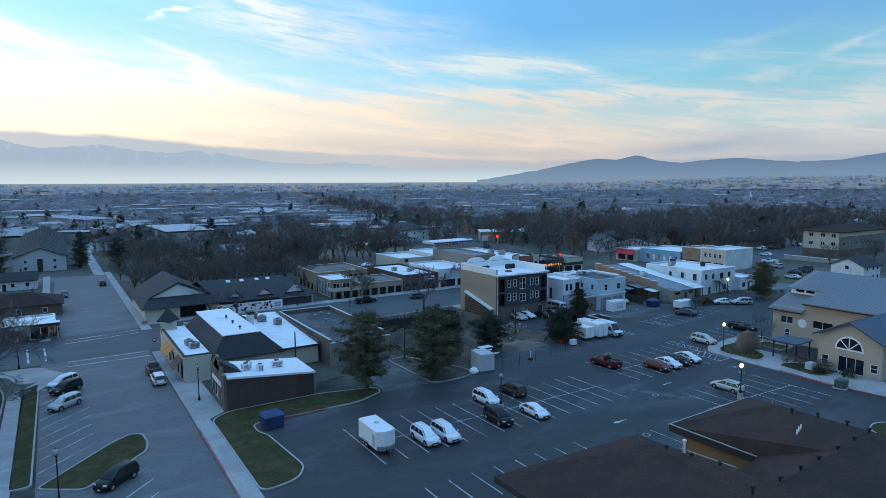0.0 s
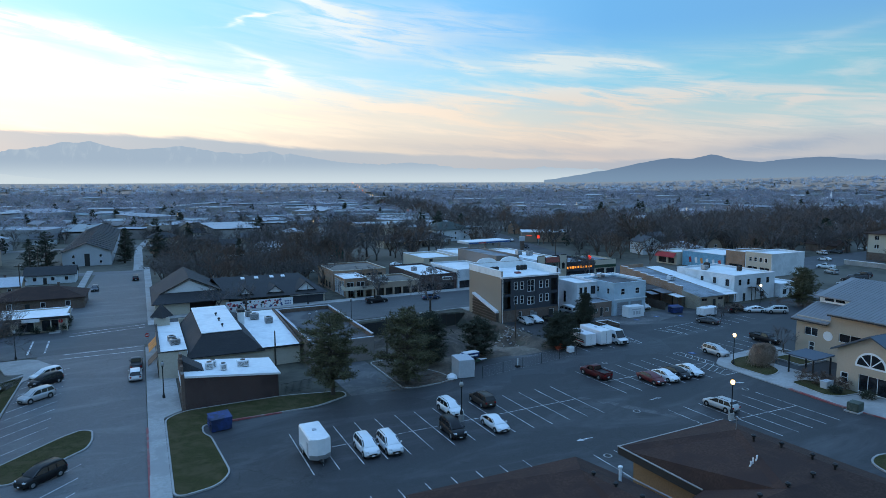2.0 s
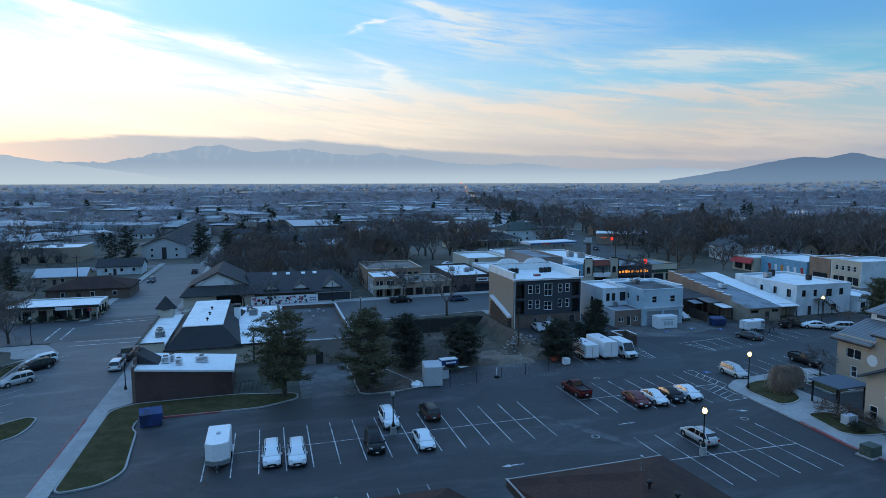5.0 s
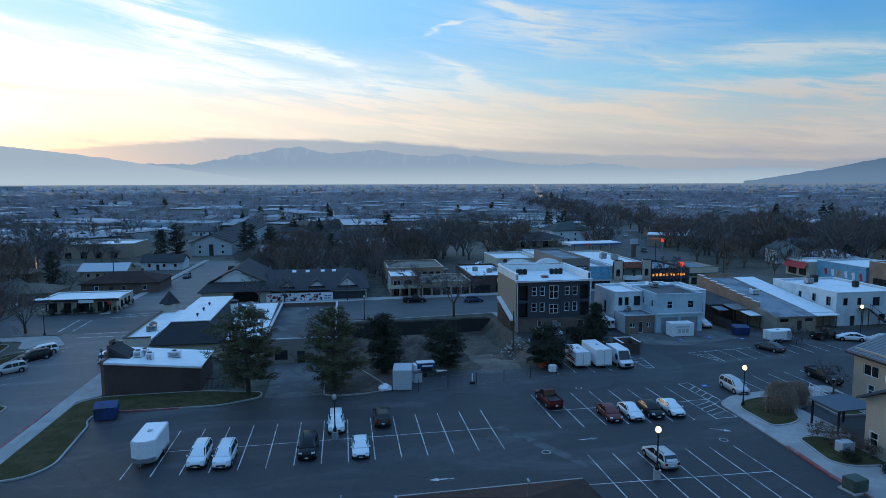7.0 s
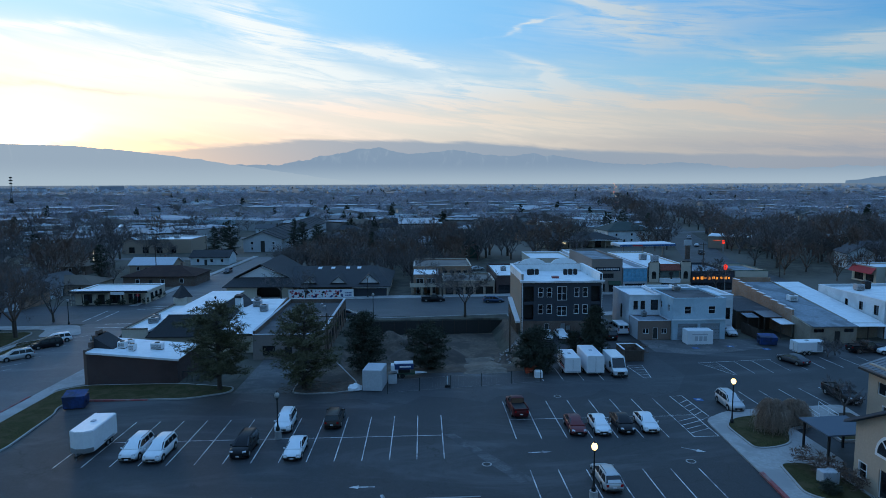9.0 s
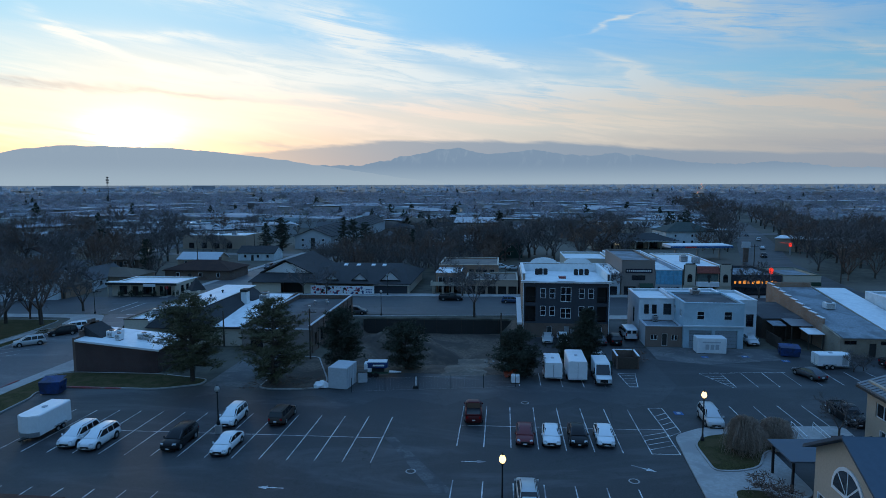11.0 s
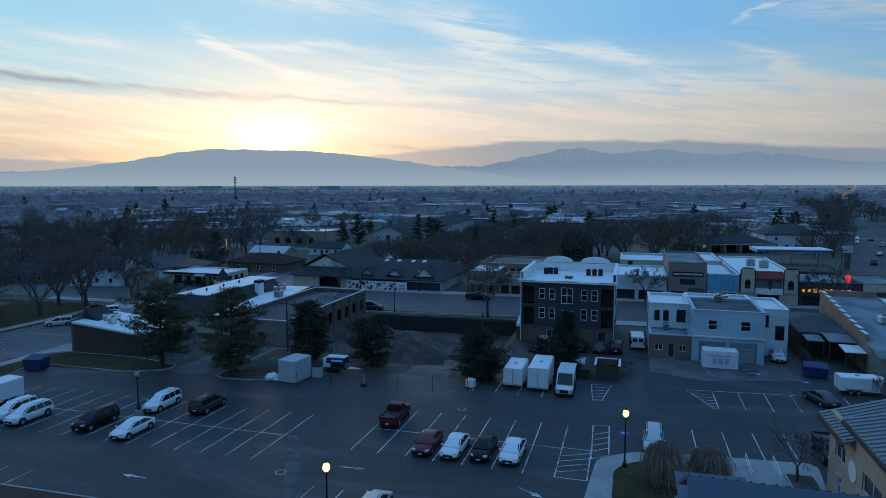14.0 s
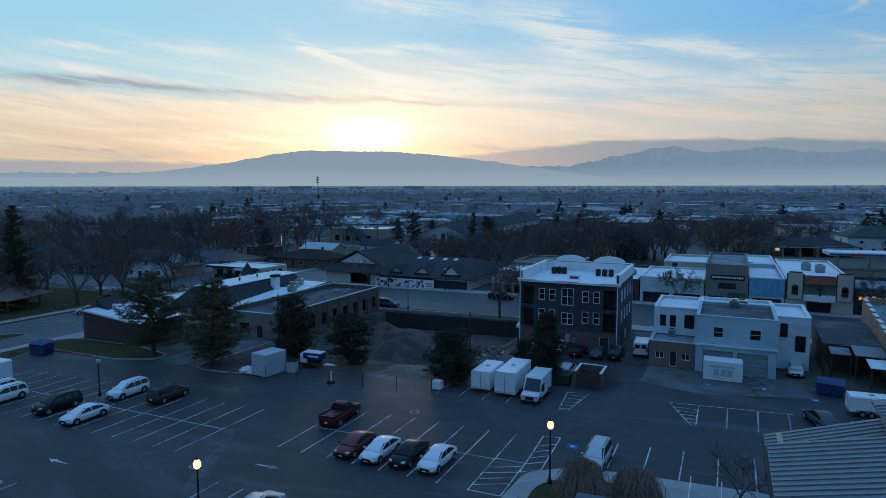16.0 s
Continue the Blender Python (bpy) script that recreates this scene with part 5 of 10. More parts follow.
    part("canopy", MB().plate([(4.2, 2.4, 2.6), (6.7, 2.4, 2.6), (6.7, 5.6, 2.9), (4.2, 5.6, 2.9)], 0.08), ROOF_WHITE, lean)
    for u, v, hh in ((0.9, 7.3, 2.7), (2.9, 7.3, 2.7), (3.3, 6.1, 3.0), (6.4, 6.1, 3.0), (4.3, 2.5, 2.5), (6.5, 2.5, 2.5)):
        part("post", MB().box(u, v, -0.8, u + 0.14, v + 0.14, hh), WOOD_DARK, lean)
    for i in range(14):
        part("fence_board", MB().box(0.0, 2.0 + i * 0.42, -0.8, 0.05, 2.38 + i * 0.42, 1.9), WOOD_DARK, lean)


brick_shop()
reception_hall()
dark_roof_store()
apartment_building()
garage_building()
brick_side_store()


def day_school():
    """Long dark-roofed building with a large front gable, small dormer gables and a spotted mural."""
    x0, y0 = 17.0, 157.0
    z = -2.75
    b = thing("day_school", x0, y0, z, 0, "long low building with dark shingle roofs and white gables", "school")
    part("wall", MB().box(0, 0, -0.8, 0.3, 26, 3.2), STUCCO_CREAM, b)
    part("wall", MB().box(0.3, 0, -0.8, 7.5, 0.3, 3.2), STUCCO_CREAM, b)
    part("wall", MB().box(13.5, 0, -0.8, 16.5, 0.3, 3.2), STUCCO_CREAM, b)
    # near-black back wall, the shade of the porch put into its colour
    part("porch_back", MB().box(7.5, 2.5, -0.8, 13.5, 2.8, 3.2), TRIM_DARK, b)
    # big roof: skirt and main slopes, ridge along y
    part("skirt_roof", MB().plate([(-0.8, -0.9, 3.1), (17.2, -0.9, 3.1), (15, 3.0, 5.0), (1.2, 3.0, 5.0)], 0.15), SHINGLE_DARK, b)
    mb = MB()
    mb.plate([(-0.8, -0.9, 3.1), (1.2, 2.9, 4.9), (7.8, 2.9, 8.25), (7.8, 27, 8.25), (-0.8, 27, 3.1)], 0.15)
    mb.plate([(17.2, -0.9, 3.1), (17.2, 27, 3.1), (7.8, 27, 8.25), (7.8, 2.9, 8.25), (15.0, 2.9, 4.9)], 0.15)
    part("main_roof", mb, SHINGLE_DARK, b)
    part("gable", MB().loft([[(2.2, 3.2, 5.0), (13.6, 3.2, 5.0), (7.8, 3.2, 7.7)], [(2.2, 3.5, 5.0), (13.6, 3.5, 5.0), (7.8, 3.5, 7.7)]]), TRIM_WHITE, b, "white gable end")
    part("verge", MB().loft([[(1.2, 2.5, 4.85), (7.8, 2.5, 8.2), (7.8, 2.5, 8.45), (1.0, 2.5, 5.0)], [(1.2, 2.9, 4.85), (7.8, 2.9, 8.2), (7.8, 2.9, 8.45), (1.0, 2.9, 5.0)]])
         .loft([[(15, 2.5, 4.85), (7.8, 2.5, 8.2), (7.8, 2.5, 8.45), (15.2, 2.5, 5.0)], [(15, 2.9, 4.85), (7.8, 2.9, 8.2), (7.8, 2.9, 8.45), (15.2, 2.9, 5.0)]]), TRIM_DARK, b)
    # long east wing
    part("wing_roof", MB().plate([(16.6, -0.9, 3.0), (41.0, -0.9, 3.0), (36.5, 14, 6.4), (14.0, 14, 6.4)], 0.15).plate([(14.0, 14, 6.4), (36.5, 14, 6.4), (41.0, 28, 3.0), (14.0, 28, 3.0)], 0.15)
         .plate([(41.0, -0.9, 3.0), (41.0, 28, 3.0), (36.5, 14, 6.4)], 0.15), SHINGLE_DARK, b)
    part("wing_wall", MB().box(17.2, 3.2, -0.8, 40.3, 3.5, 3.2), STUCCO_TAN, b)
    part("east_wall", MB().box(40.0, 0.2, -0.8, 40.3, 27, 2.9), STUCCO_CREAM, b)
    part("bay_wall", MB().box(31.5, 0.2, -0.8, 40.0, 0.5, 2.4), SIDING_BLUE, b, "dark slatted bay front")
    part("eave_band", MB().box(31.3, -0.1, 2.43, 40.4, 0.18, 2.95), TRIM_WHITE, b)
    for uc, w, zt in ((20.5, 3.2, 5.3), (27.8, 3.6, 5.4), (35.6, 4.6, 6.0)):
        part("small_gable", MB().loft([[(uc - w / 2, -0.2 + 1.2, 3.7), (uc + w / 2, 1.0, 3.7), (uc, 1.0, zt - 0.3)], [(uc - w / 2, 1.2, 3.7), (uc + w / 2, 1.2, 3.7), (uc, 1.2, zt - 0.3)]]), TRIM_WHITE, b)
        part("gable_roof", MB().plate([(uc - w / 2 - 0.4, 0.5, 3.5), (uc, 0.5, zt), (uc, 8, zt), (uc - w / 2 - 0.4, 4, 3.5)], 0.12).plate([(uc, 0.5, zt), (uc + w / 2 + 0.4, 0.5, 3.5), (uc + w / 2 + 0.4, 4, 3.5), (uc, 8, zt)], 0.12), SHINGLE_DARK, b)
    for u in (21, 24.5, 28.5, 31.5):
        part("skylight", MB().plate([(u, 11.5, 6.0), (u + 1.0, 11.5, 6.0), (u + 1.0, 12.8, 6.3), (u, 12.8, 6.3)], 0.2), TRIM_WHITE, b)
    wall = thing("mural_fence", 32.6, 156.0, z, 0, "white board fence painted with red, pink and blue spots", "mural")
    part("board", MB().box(0, 0, 0, 16.2, 0.12, 2.4), TRIM_WHITE, wall)
    cols = [RED_SIGN, material("pink_spot", (0.5, 0.14, 0.2), 0.7), material("blue_spot", (0.05, 0.07, 0.2), 0.7), TRIM_DARK]
    rng = random.Random(4)
    for i in range(88):
        u, v, r = rng.uniform(0.4, 13.4), rng.uniform(0.35, 2.05), rng.uniform(0.14, 0.42) * (0.7 if i % 3 else 1.0)
        part("spot", MB().tube((u, -0.012, v), (u, -0.003, v), r, r, 8), cols[i % 4], wall)
    for v in (1.35, 0.75):
        for i in range(4):
            part("lettering_bar", MB().box(14.1 + i * 0.42, -0.012, v, 14.42 + i * 0.42, -0.003, v + 0.3), cols[2], wall)


def bank_and_shops():
    roof_tan = material("tan_gravel_roof", (0.20, 0.17, 0.145), 0.95, 0.25, 0.2, 4, 0.2, second=(0.14, 0.125, 0.115))
    building("bank", 63.8, 160.6, 70.2, 170.6, 5.3, BRICK_ORANGE, ROOF_WHITE, "orange brick bank with tall windows and a white roof",
             {"W": [(0.7 + i * 2.3, 2.4 + i * 2.3, 0.6, 4.7, "four") for i in range(4)], "S": [(0.6, 2.6, 0.4, 4.4, "four"), (3.4, 5.6, 0.4, 4.4, "four")]}, 0.12, TRIM_WHITE, TRIM_WHITE, "bank", z=-2.9)
    c = thing("bank_canopy", 63.0, 157.2, -2.9, 0, "pale flat canopy on square brick posts before the bank", "canopy")
    part("canopy_roof", MB().bevelled(0, 0, 2.9, 8.2, 3.3, 3.2, 0.03), roof_tan, c)
    part("fascia", MB().box(-0.05, -0.1, 2.7, 8.25, -0.004, 3.7), STUCCO_CREAM, c)
    part("fascia", MB().box(-0.15, -0.1, 2.7, -0.054, 3.3, 3.7), STUCCO_CREAM, c)
    for u in (0.2, 2.6, 5.0, 7.4):
        part("post", MB().box(u, 0.1, -0.8, u + 0.6, 0.7, 2.896), BRICK_TAN, c)
    building("brick_office", 63.6, 171.0, 79.5, 188.0, 6.0, BRICK_ORANGE, roof_tan, "orange brick office with a tan gravel roof", {"S": grid_windows(7.5, 15.4, 4, 1.2, 3.6, 1.5), "W": grid_windows(1, 16, 4, 1.3, 1.0, 1.8)}, 0.3, STUCCO_CREAM, TRIM_DARK, "office", z=-3.0)
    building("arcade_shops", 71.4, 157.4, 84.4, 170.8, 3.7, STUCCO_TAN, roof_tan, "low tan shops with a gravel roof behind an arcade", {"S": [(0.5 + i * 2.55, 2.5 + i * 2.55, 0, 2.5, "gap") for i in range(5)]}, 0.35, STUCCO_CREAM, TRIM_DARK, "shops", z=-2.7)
    rooftop_unit(76.5, 165, -2.7 + 3.7, 1.6, 1.2, 1.0, 0, STEEL)
    b = building("brick_shopfront", 84.8, 157.6, 96.2, 182.0, 4.6, BRICK_RED, ROOF_WHITE, "dark brown brick shop with a white roof", {"S": [(0.6, 5, 0.4, 2.6, "shop"), (6.4, 10.6, 0.4, 2.6, "shop")]}, 0.35, TRIM_DARK, TRIM_DARK, "shop", z=-2.5)
    part("sign_board", MB().box(6.8, -0.12, 3.2, 10.2, -0.004, 4.2), TRIM_WHITE, b, "white sign board with a dark lettering bar")
    part("lettering_bar", MB().box(7.2, -0.14, 3.5, 9.8, -0.123, 3.9), TRIM_DARK, b)
    for x, y in ((88.2, 170), (91.6, 166.5), (93.5, 168.5)):
        rooftop_unit(x, y, -2.5 + 4.6, 1.5, 1.2, 1.1, 0, STEEL)
    building("white_shopfront", 96.5, 157.4, 109.0, 176.0, 5.3, STUCCO_WHITE, ROOF_WHITE, "white shop with a wide glazed front", {"S": [(0.6, 5.8, 0.3, 2.5, "shop"), (6.6, 11.8, 0.3, 2.5, "shop")]}, 0.35, TRIM_WHITE, TRIM_DARK, "shop", z=-2.35)
    building("white_upper_block", 111.6, 183.6, 123.2, 203.0, 6.2, STUCCO_WHITE, ROOF_WHITE, "taller white block behind the shops", {"S": [(2, 3, 5.8, 6.8, "hung"), (6, 7, 5.8, 6.8, "hung")]}, 0.4, TRIM_WHITE, TRIM_DARK, "building", z=-2.4)
    building("cream_upper_block", 98.6, 186.0, 111.2, 204.0, 5.6, STUCCO_CREAM, ROOF_WHITE, "cream block behind the brick shop", {"S": [(2, 3.2, 4.8, 5.8, "hung")]}, 0.5, TRIM_WHITE, TRIM_DARK, "building", z=-2.6)
    b = building("taupe_shopfront", 109.2, 157.0, 117.0, 182.0, 8.4, TAUPE, ROOF_GREY, "tall taupe shop front with a dark sign", {"S": [(0.6, 3.4, 0.3, 2.5, "shop"), (4.4, 7.2, 0.3, 2.5, "shop"), (2.4, 5.6, 4.0, 5.2, "shop")]}, 0.4, TAUPE, TRIM_DARK, "shop", z=-2.25)
    part("sign_board", MB().box(0.9, -0.1, 5.8, 7.2, -0.004, 6.8), material("navy_sign", (0.012, 0.013, 0.03), 0.6), b, "dark sign board with pale letters")
    mb = MB()
    for i in range(13):
        mb.box(1.2 + i * 0.45, -0.13, 6.12, 1.5 + i * 0.45, -0.105, 6.5)
    part("lettering_bar", mb, TRIM_WHITE, b)
    part("awning", MB().plate([(4.2, -1.0, 2.5), (7.4, -1.0, 2.5), (7.4, -0.01, 3.3), (4.2, -0.01, 3.3)], 0.06), GREEN_BIN, b)
    b = building("blue_shopfront", 117.2, 157.0, 123.4, 182.0, 5.6, STUCCO_GREY, ROOF_WHITE, "narrow shop with a blue panelled front", {"S": [(0.5, 5.7, 0.3, 2.5, "shop")]}, 0.9, TRIM_WHITE, TRIM_DARK, "shop", z=-2.2)
    for i in range(6):
        for j in range(3):
            part("panel", MB().bevelled(0.06 + i * 1.02, -0.12, 3.05 + j * 1.12, 1.04 + i * 1.02, -0.004, 4.13 + j * 1.12, 0.02), BLUE_PANEL, b)
    # old theatre with two rounded pylons and a marquee
    b = building("theatre", 123.6, 157.2, 134.8, 192.5, 6.3, STUCCO_CREAM, ROOF_WHITE, "old cream theatre front with marquee and tiled hood", {"S": [(3.6, 7.6, 0, 2.6, "gap"), (0.9, 2.1, 3.9, 5.6, "hung"), (9.1, 10.3, 3.9, 5.6, "hung")]}, 0.3, TRIM_WHITE, TRIM_DARK, "theatre", z=-2.1)
    for u0, u1 in ((0.1, 2.9), (8.3, 11.1)):
        pts = [(u0, 2.8), (u1, 2.8), (u1, 7.6), (u1 - 0.35, 8.0), (u0 + 0.35, 8.0), (u0, 7.6)]
        part("pylon", MB().loft([[(u, -0.35, v) for u, v in pts], [(u, -0.004, v) for u, v in pts]]), STUCCO_CREAM, b)
        part("pylon_edge", MB().box(u0 - 0.1, -0.42, 2.8, u0 + 0.12, -0.353, 7.7).box(u1 - 0.12, -0.42, 2.8, u1 + 0.1, -0.353, 7.7).box(u0 + 0.3, -0.42, 7.85, u1 - 0.3, -0.353, 8.08), TRIM_DARK, b)
        um = (u0 + u1) / 2
        # flat dark arched panel, the shade of a niche painted on the pylon
        part("niche_shade_panel", MB().box(um - 0.55, -0.4, 3.6, um + 0.55, -0.353, 5.0).tube((um, -0.4, 5.0), (um, -0.353, 5.0), 0.55, 0.55, 14), TRIM_DARK, b)
    part("tiled_hood", MB().plate([(3.0, -0.9, 5.9), (8.2, -0.9, 5.9), (8.2, -0.01, 7.4), (3.0, -0.01, 7.4)], 0.12), material("red_roof_tiles", (0.20, 0.055, 0.04), 0.85, 0.3), b)
    part("marquee", MB().slab([(2.8, -0.02), (3.2, -1.4), (5.6, -2.4), (8.0, -1.4), (8.4, -0.02)], 2.7, 3.7), TRIM_WHITE, b, "white theatre marquee")
    part("marquee_back", MB().box(3.2, -0.2, 3.9, 8.0, -0.006, 5.6), material("painted_front", (0.10, 0.13, 0.12), 0.7), b)
    part("signpost", MB().box(5.4, -1.6, 3.703, 5.75, -1.3, 5.5).tube((5.57, -1.45, 5.1), (5.57, -1.2, 5.1), 0.5, 0.5, 10), TRIM_DARK, b)
    rooftop_unit(128.5, 175, -2.1 + 6.3, 1.8, 1.6, 1.6, 0, STEEL)
    rooftop_unit(130.8, 172, -2.1 + 6.3, 1.8, 1.6, 1.6, 0, STEEL)
    # restaurant with glowing amber sign letters and red neon
    b = building("restaurant", 135.1, 158.0, 146.5, 176.0, 4.6, SIDING_BLUE, ROOF_GREY, "restaurant with amber sign letters and a red neon sign", {"S": [(0.5, 10.8, 0.3, 2.2, "shop")]}, 0.5, TRIM_DARK, TRIM_DARK, "restaurant", z=-2.0)
    for i in range(10):
        part("amber_letter", MB().box(0.6 + i * 1.02, -0.06, 3.05 + 0.08 * (i % 2), 1.05 + i * 1.02 + 0.13 * (i * 7 % 3), -0.004, 3.65 + 0.1 * (i % 3)), NEON_AMBER, b, "glowing amber sign letter" if i == 0 else "")
    s = thing("neon_sign", 143.6, 157.0, -2.0, 0, "red neon sign on a pole over the restaurant", "neon sign")
    part("pole", MB().tube((0, 0, -0.3), (0, 0, 7.2), 0.12, 0.1, 8), STEEL, s)
    part("neon_letter", MB().lathe((0, -0.1, 5.6), [(0.2, 0), (0.5, 0.25), (0.42, 0.6), (0.55, 0.9), (0.4, 1.3), (0.15, 1.5)], 9), NEON_RED, s)
    b = building("green_trim_shop", 146.8, 158.2, 155.5, 172.0, 4.7, STUCCO_CREAM, ROOF_GREY, "cream shop with dark green fascia", {"S": [(0.6, 4, 0.4, 2.4, "shop"), (4.8, 8.2, 0.4, 2.4, "shop")]}, 0.5, GREEN_BIN, TRIM_DARK, "shop", z=-2.0)
    part("fascia", MB().box(0, -0.2, 2.7, 8.7, -0.004, 3.6), GREEN_BIN, b)
    # row along the far side of the east street
    b = building("red_awning_shop", 188.0, 163.3, 200.0, 173.0, 4.2, STUCCO_CREAM, ROOF_WHITE, "shop with a red and white awning", {"W": [(1, 4, 0.4, 2.4, "shop"), (5, 8.6, 0.4, 2.4, "shop")]}, 0.4, TRIM_WHITE, TRIM_DARK, "shop")
    part("awning", MB().plate([(-1.4, 0.2, 2.7), (-0.01, 0.2, 4.3), (-0.01, 9.5, 4.3), (-1.4, 9.5, 2.7)], 0.08), RED_SIGN, b)
    b = building("mural_shop", 190.3, 145.0, 207.0, 163.0, 4.8, {"S": BLUE_PANEL, "W": BLUE_PANEL, "N": STUCCO_GREY, "E": STUCCO_GREY}, ROOF_WHITE, "shop with a bright painted side wall", {}, 0.4, TRIM_WHITE, TRIM_DARK, "shop")
    for i, (c, u) in enumerate(((RED_SIGN, 1.0), (TRIM_WHITE, 3.6), (TRIM_WHITE, 6.2), (ORANGE, 8.6), (TRIM_WHITE, 11.0), (RED_SIGN, 13.6))):
        part("painted_shape", MB().loft([[(-0.02, u, 1.5), (-0.02, u + 0.9, 1.3), (-0.02, u + 1.3, 3.1), (-0.02, u + 0.3, 3.4)], [(-0.004, u, 1.5), (-0.004, u + 0.9, 1.3), (-0.004, u + 1.3, 3.1), (-0.004, u + 0.3, 3.4)]]), c, b)
    building("cream_corner_block", 190.6, 127.4, 206.0, 137.0, 6.6, {"S": STUCCO_WHITE, "W": STUCCO_CREAM, "N": STUCCO_WHITE, "E": STUCCO_WHITE}, ROOF_WHITE, "two-storey cream corner block with pale side", 
             {"W": grid_windows(0.8, 9.0, 4, 1.1, 4.2, 1.4) + [(0.8, 4.4, 0.4, 2.6, "shop"), (5.2, 8.8, 0.4, 2.6, "shop")]}, 0.5, TRIM_WHITE, TRIM_WHITE, "building")
    building("brick_corner_shop", 190.8, 137.4, 203.0, 144.7, 6.4, BRICK_ORANGE, ROOF_WHITE, "orange brick shop with a red sign", {"W": [(0.8, 5.8, 0.4, 2.6, "shop")]}, 0.5, TRIM_WHITE, TRIM_DARK, "shop")


def beige_hall():
    """The beige meeting hall with a ribbed metal roof and a gabled entrance wing."""
    x0, y0 = 116.6, 30.0
    z = -0.95
    b = thing("meeting_hall", x0, y0, z, 0, "beige stucco meeting hall with ribbed grey metal roof", "meeting hall")
    D, ze, xr, zr = 37.4, 6.3, 15.5, 11.4
    P = side_map("W", 30, D)
    ops = [(33.6, 35.9, 3.4, 4.8, "pair"), (26.5, 30.0, 3.4, 4.8, "shop"), (16, 18.2, 3.2, 4.6, "pair"), (34, 35, 0.8, 2.4, "hung")]
    part("wall", wall_mesh(P, 0, D, -0.8, ze + 0.2, 0.35, ops), STUCCO_BEIGE, b)
    for o in ops:
        fill_opening(b, P, o, TRIM_WHITE)
    part("emblem", MB().tube((-0.06, 31.8, 3.9), (-0.004, 31.8, 3.9), 0.8, 0.8, 16), TRIM_WHITE, b, "pale round wall emblem")
    part("north_wall", MB().loft([[(0.35, D - 0.35, -0.8), (30, D - 0.35, -0.8), (30, D - 0.35, 6), (xr, D - 0.35, zr - 0.3), (0.35, D - 0.35, ze)], [(0.35, D, -0.8), (30, D, -0.8), (30, D, 6), (xr, D, zr - 0.3), (0.35, D, ze)]]), STUCCO_BEIGE, b)
    slope = (zr - ze) / xr
    s2 = (zr + 0.45 - ze - 1.55) / (xr + 0.9)
    upper, uc = (lambda u: ze + 1.55 + s2 * (u + 0.9)), 6.0
    part("roof", MB().plate([(-0.7, 31.6, ze - 0.7 * slope), (uc, 31.6, ze + uc * slope), (uc, D + 0.6, ze + uc * slope), (-0.7, D + 0.6, ze - 0.7 * slope)], 0.2), METAL_GREY, b)
    part("upper_roof", MB().plate([(-0.9, -0.5, upper(-0.9)), (xr, -0.5, upper(xr)), (xr, 31.55, upper(xr)), (-0.9, 31.55, upper(-0.9))], 0.2)
         .plate([(uc - 0.6, 31.551, upper(uc - 0.6)), (xr, 31.551, upper(xr)), (xr, D + 0.6, upper(xr)), (uc - 0.6, D + 0.6, upper(uc - 0.6))], 0.2)
         .plate([(xr, -0.5, zr + 0.45), (31, -0.5, 6.4), (31, D + 0.6, 6.4), (xr, D + 0.6, zr + 0.45)], 0.2), METAL_GREY, b)
    part("upper_wall", MB().box(-0.1, 0, ze + 0.2, 0.25, 31.3, ze + 1.5), STUCCO_BEIGE, b)
    part("upper_side_wall", MB().loft([[(0, 31.2, ze), (uc, 31.2, ze + uc * slope - 0.3), (uc, 31.2, upper(uc) - 0.22), (0, 31.2, upper(0) - 0.22)], [(0, 31.5, ze), (uc, 31.5, ze + uc * slope - 0.3), (uc, 31.5, upper(uc) - 0.22), (0, 31.5, upper(0) - 0.22)]]), STUCCO_BEIGE, b)
    part("clerestory", MB().box(uc + 0.003, 31.56, ze + uc * slope - 0.3, uc + 0.3, D, upper(uc) - 0.2), TRIM_WHITE, b, "white clerestory wall")
    for v0 in (32.9, 34.8):
        f = part("clerestory_window", MB().box(uc - 0.06, v0, ze + uc * slope + 0.28, uc, v0 + 1.75, ze + uc * slope + 0.98), TRIM_WHITE, b)
        part("pane", MB().box(uc - 0.085, v0 + 0.1, ze + uc * slope + 0.36, uc - 0.063, v0 + 1.65, ze + uc * slope + 0.9), GLASS, f)
    for i in range(60):
        v = 0.1 + i * 0.62
        u0 = -0.88 if v < 31.3 else uc - 0.58
        part("roof_seam", MB().plate([(u0, v, upper(u0) + 0.07), (xr - 0.05, v, upper(xr) + 0.07), (xr - 0.05, v + 0.11, upper(xr) + 0.07), (u0, v + 0.11, upper(u0) + 0.07)], 0.085), METAL_GREY, b)
    for i in range(10):
        v = 31.9 + i * 0.62
        part("roof_seam", MB().plate([(-0.68, v, ze - 0.68 * slope + 0.07), (uc - 0.1, v, ze + (uc - 0.1) * slope + 0.07), (uc - 0.1, v + 0.11, ze + (uc - 0.1) * slope + 0.07), (-0.68, v + 0.11, ze - 0.68 * slope + 0.07)], 0.085), METAL_GREY, b)
    part("gutter", MB().box(-0.85, 31.6, ze - 0.62, -0.705, D + 0.6, ze - 0.42).box(-1.05, -0.5, ze + 1.2, -0.905, 31.5, ze + 1.42), TRIM_DARK, b)
    for u, v in ((9, 20.5), (10.5, 18.5)):
        part("vent_pipe", MB().tube((u, v, 8.4), (u, v, 11.4), 0.16, 0.16, 8), TRIM_WHITE, b)
    # entrance wing with a half-round window
    w = thing("entrance_wing", 105.0, 43.5, z, 0, "beige gabled entrance wing with a half-round window", "building wing")
    L, ze2, zr2 = 9.4, 5.48, 8.0
    P = side_map("W", 12, L)
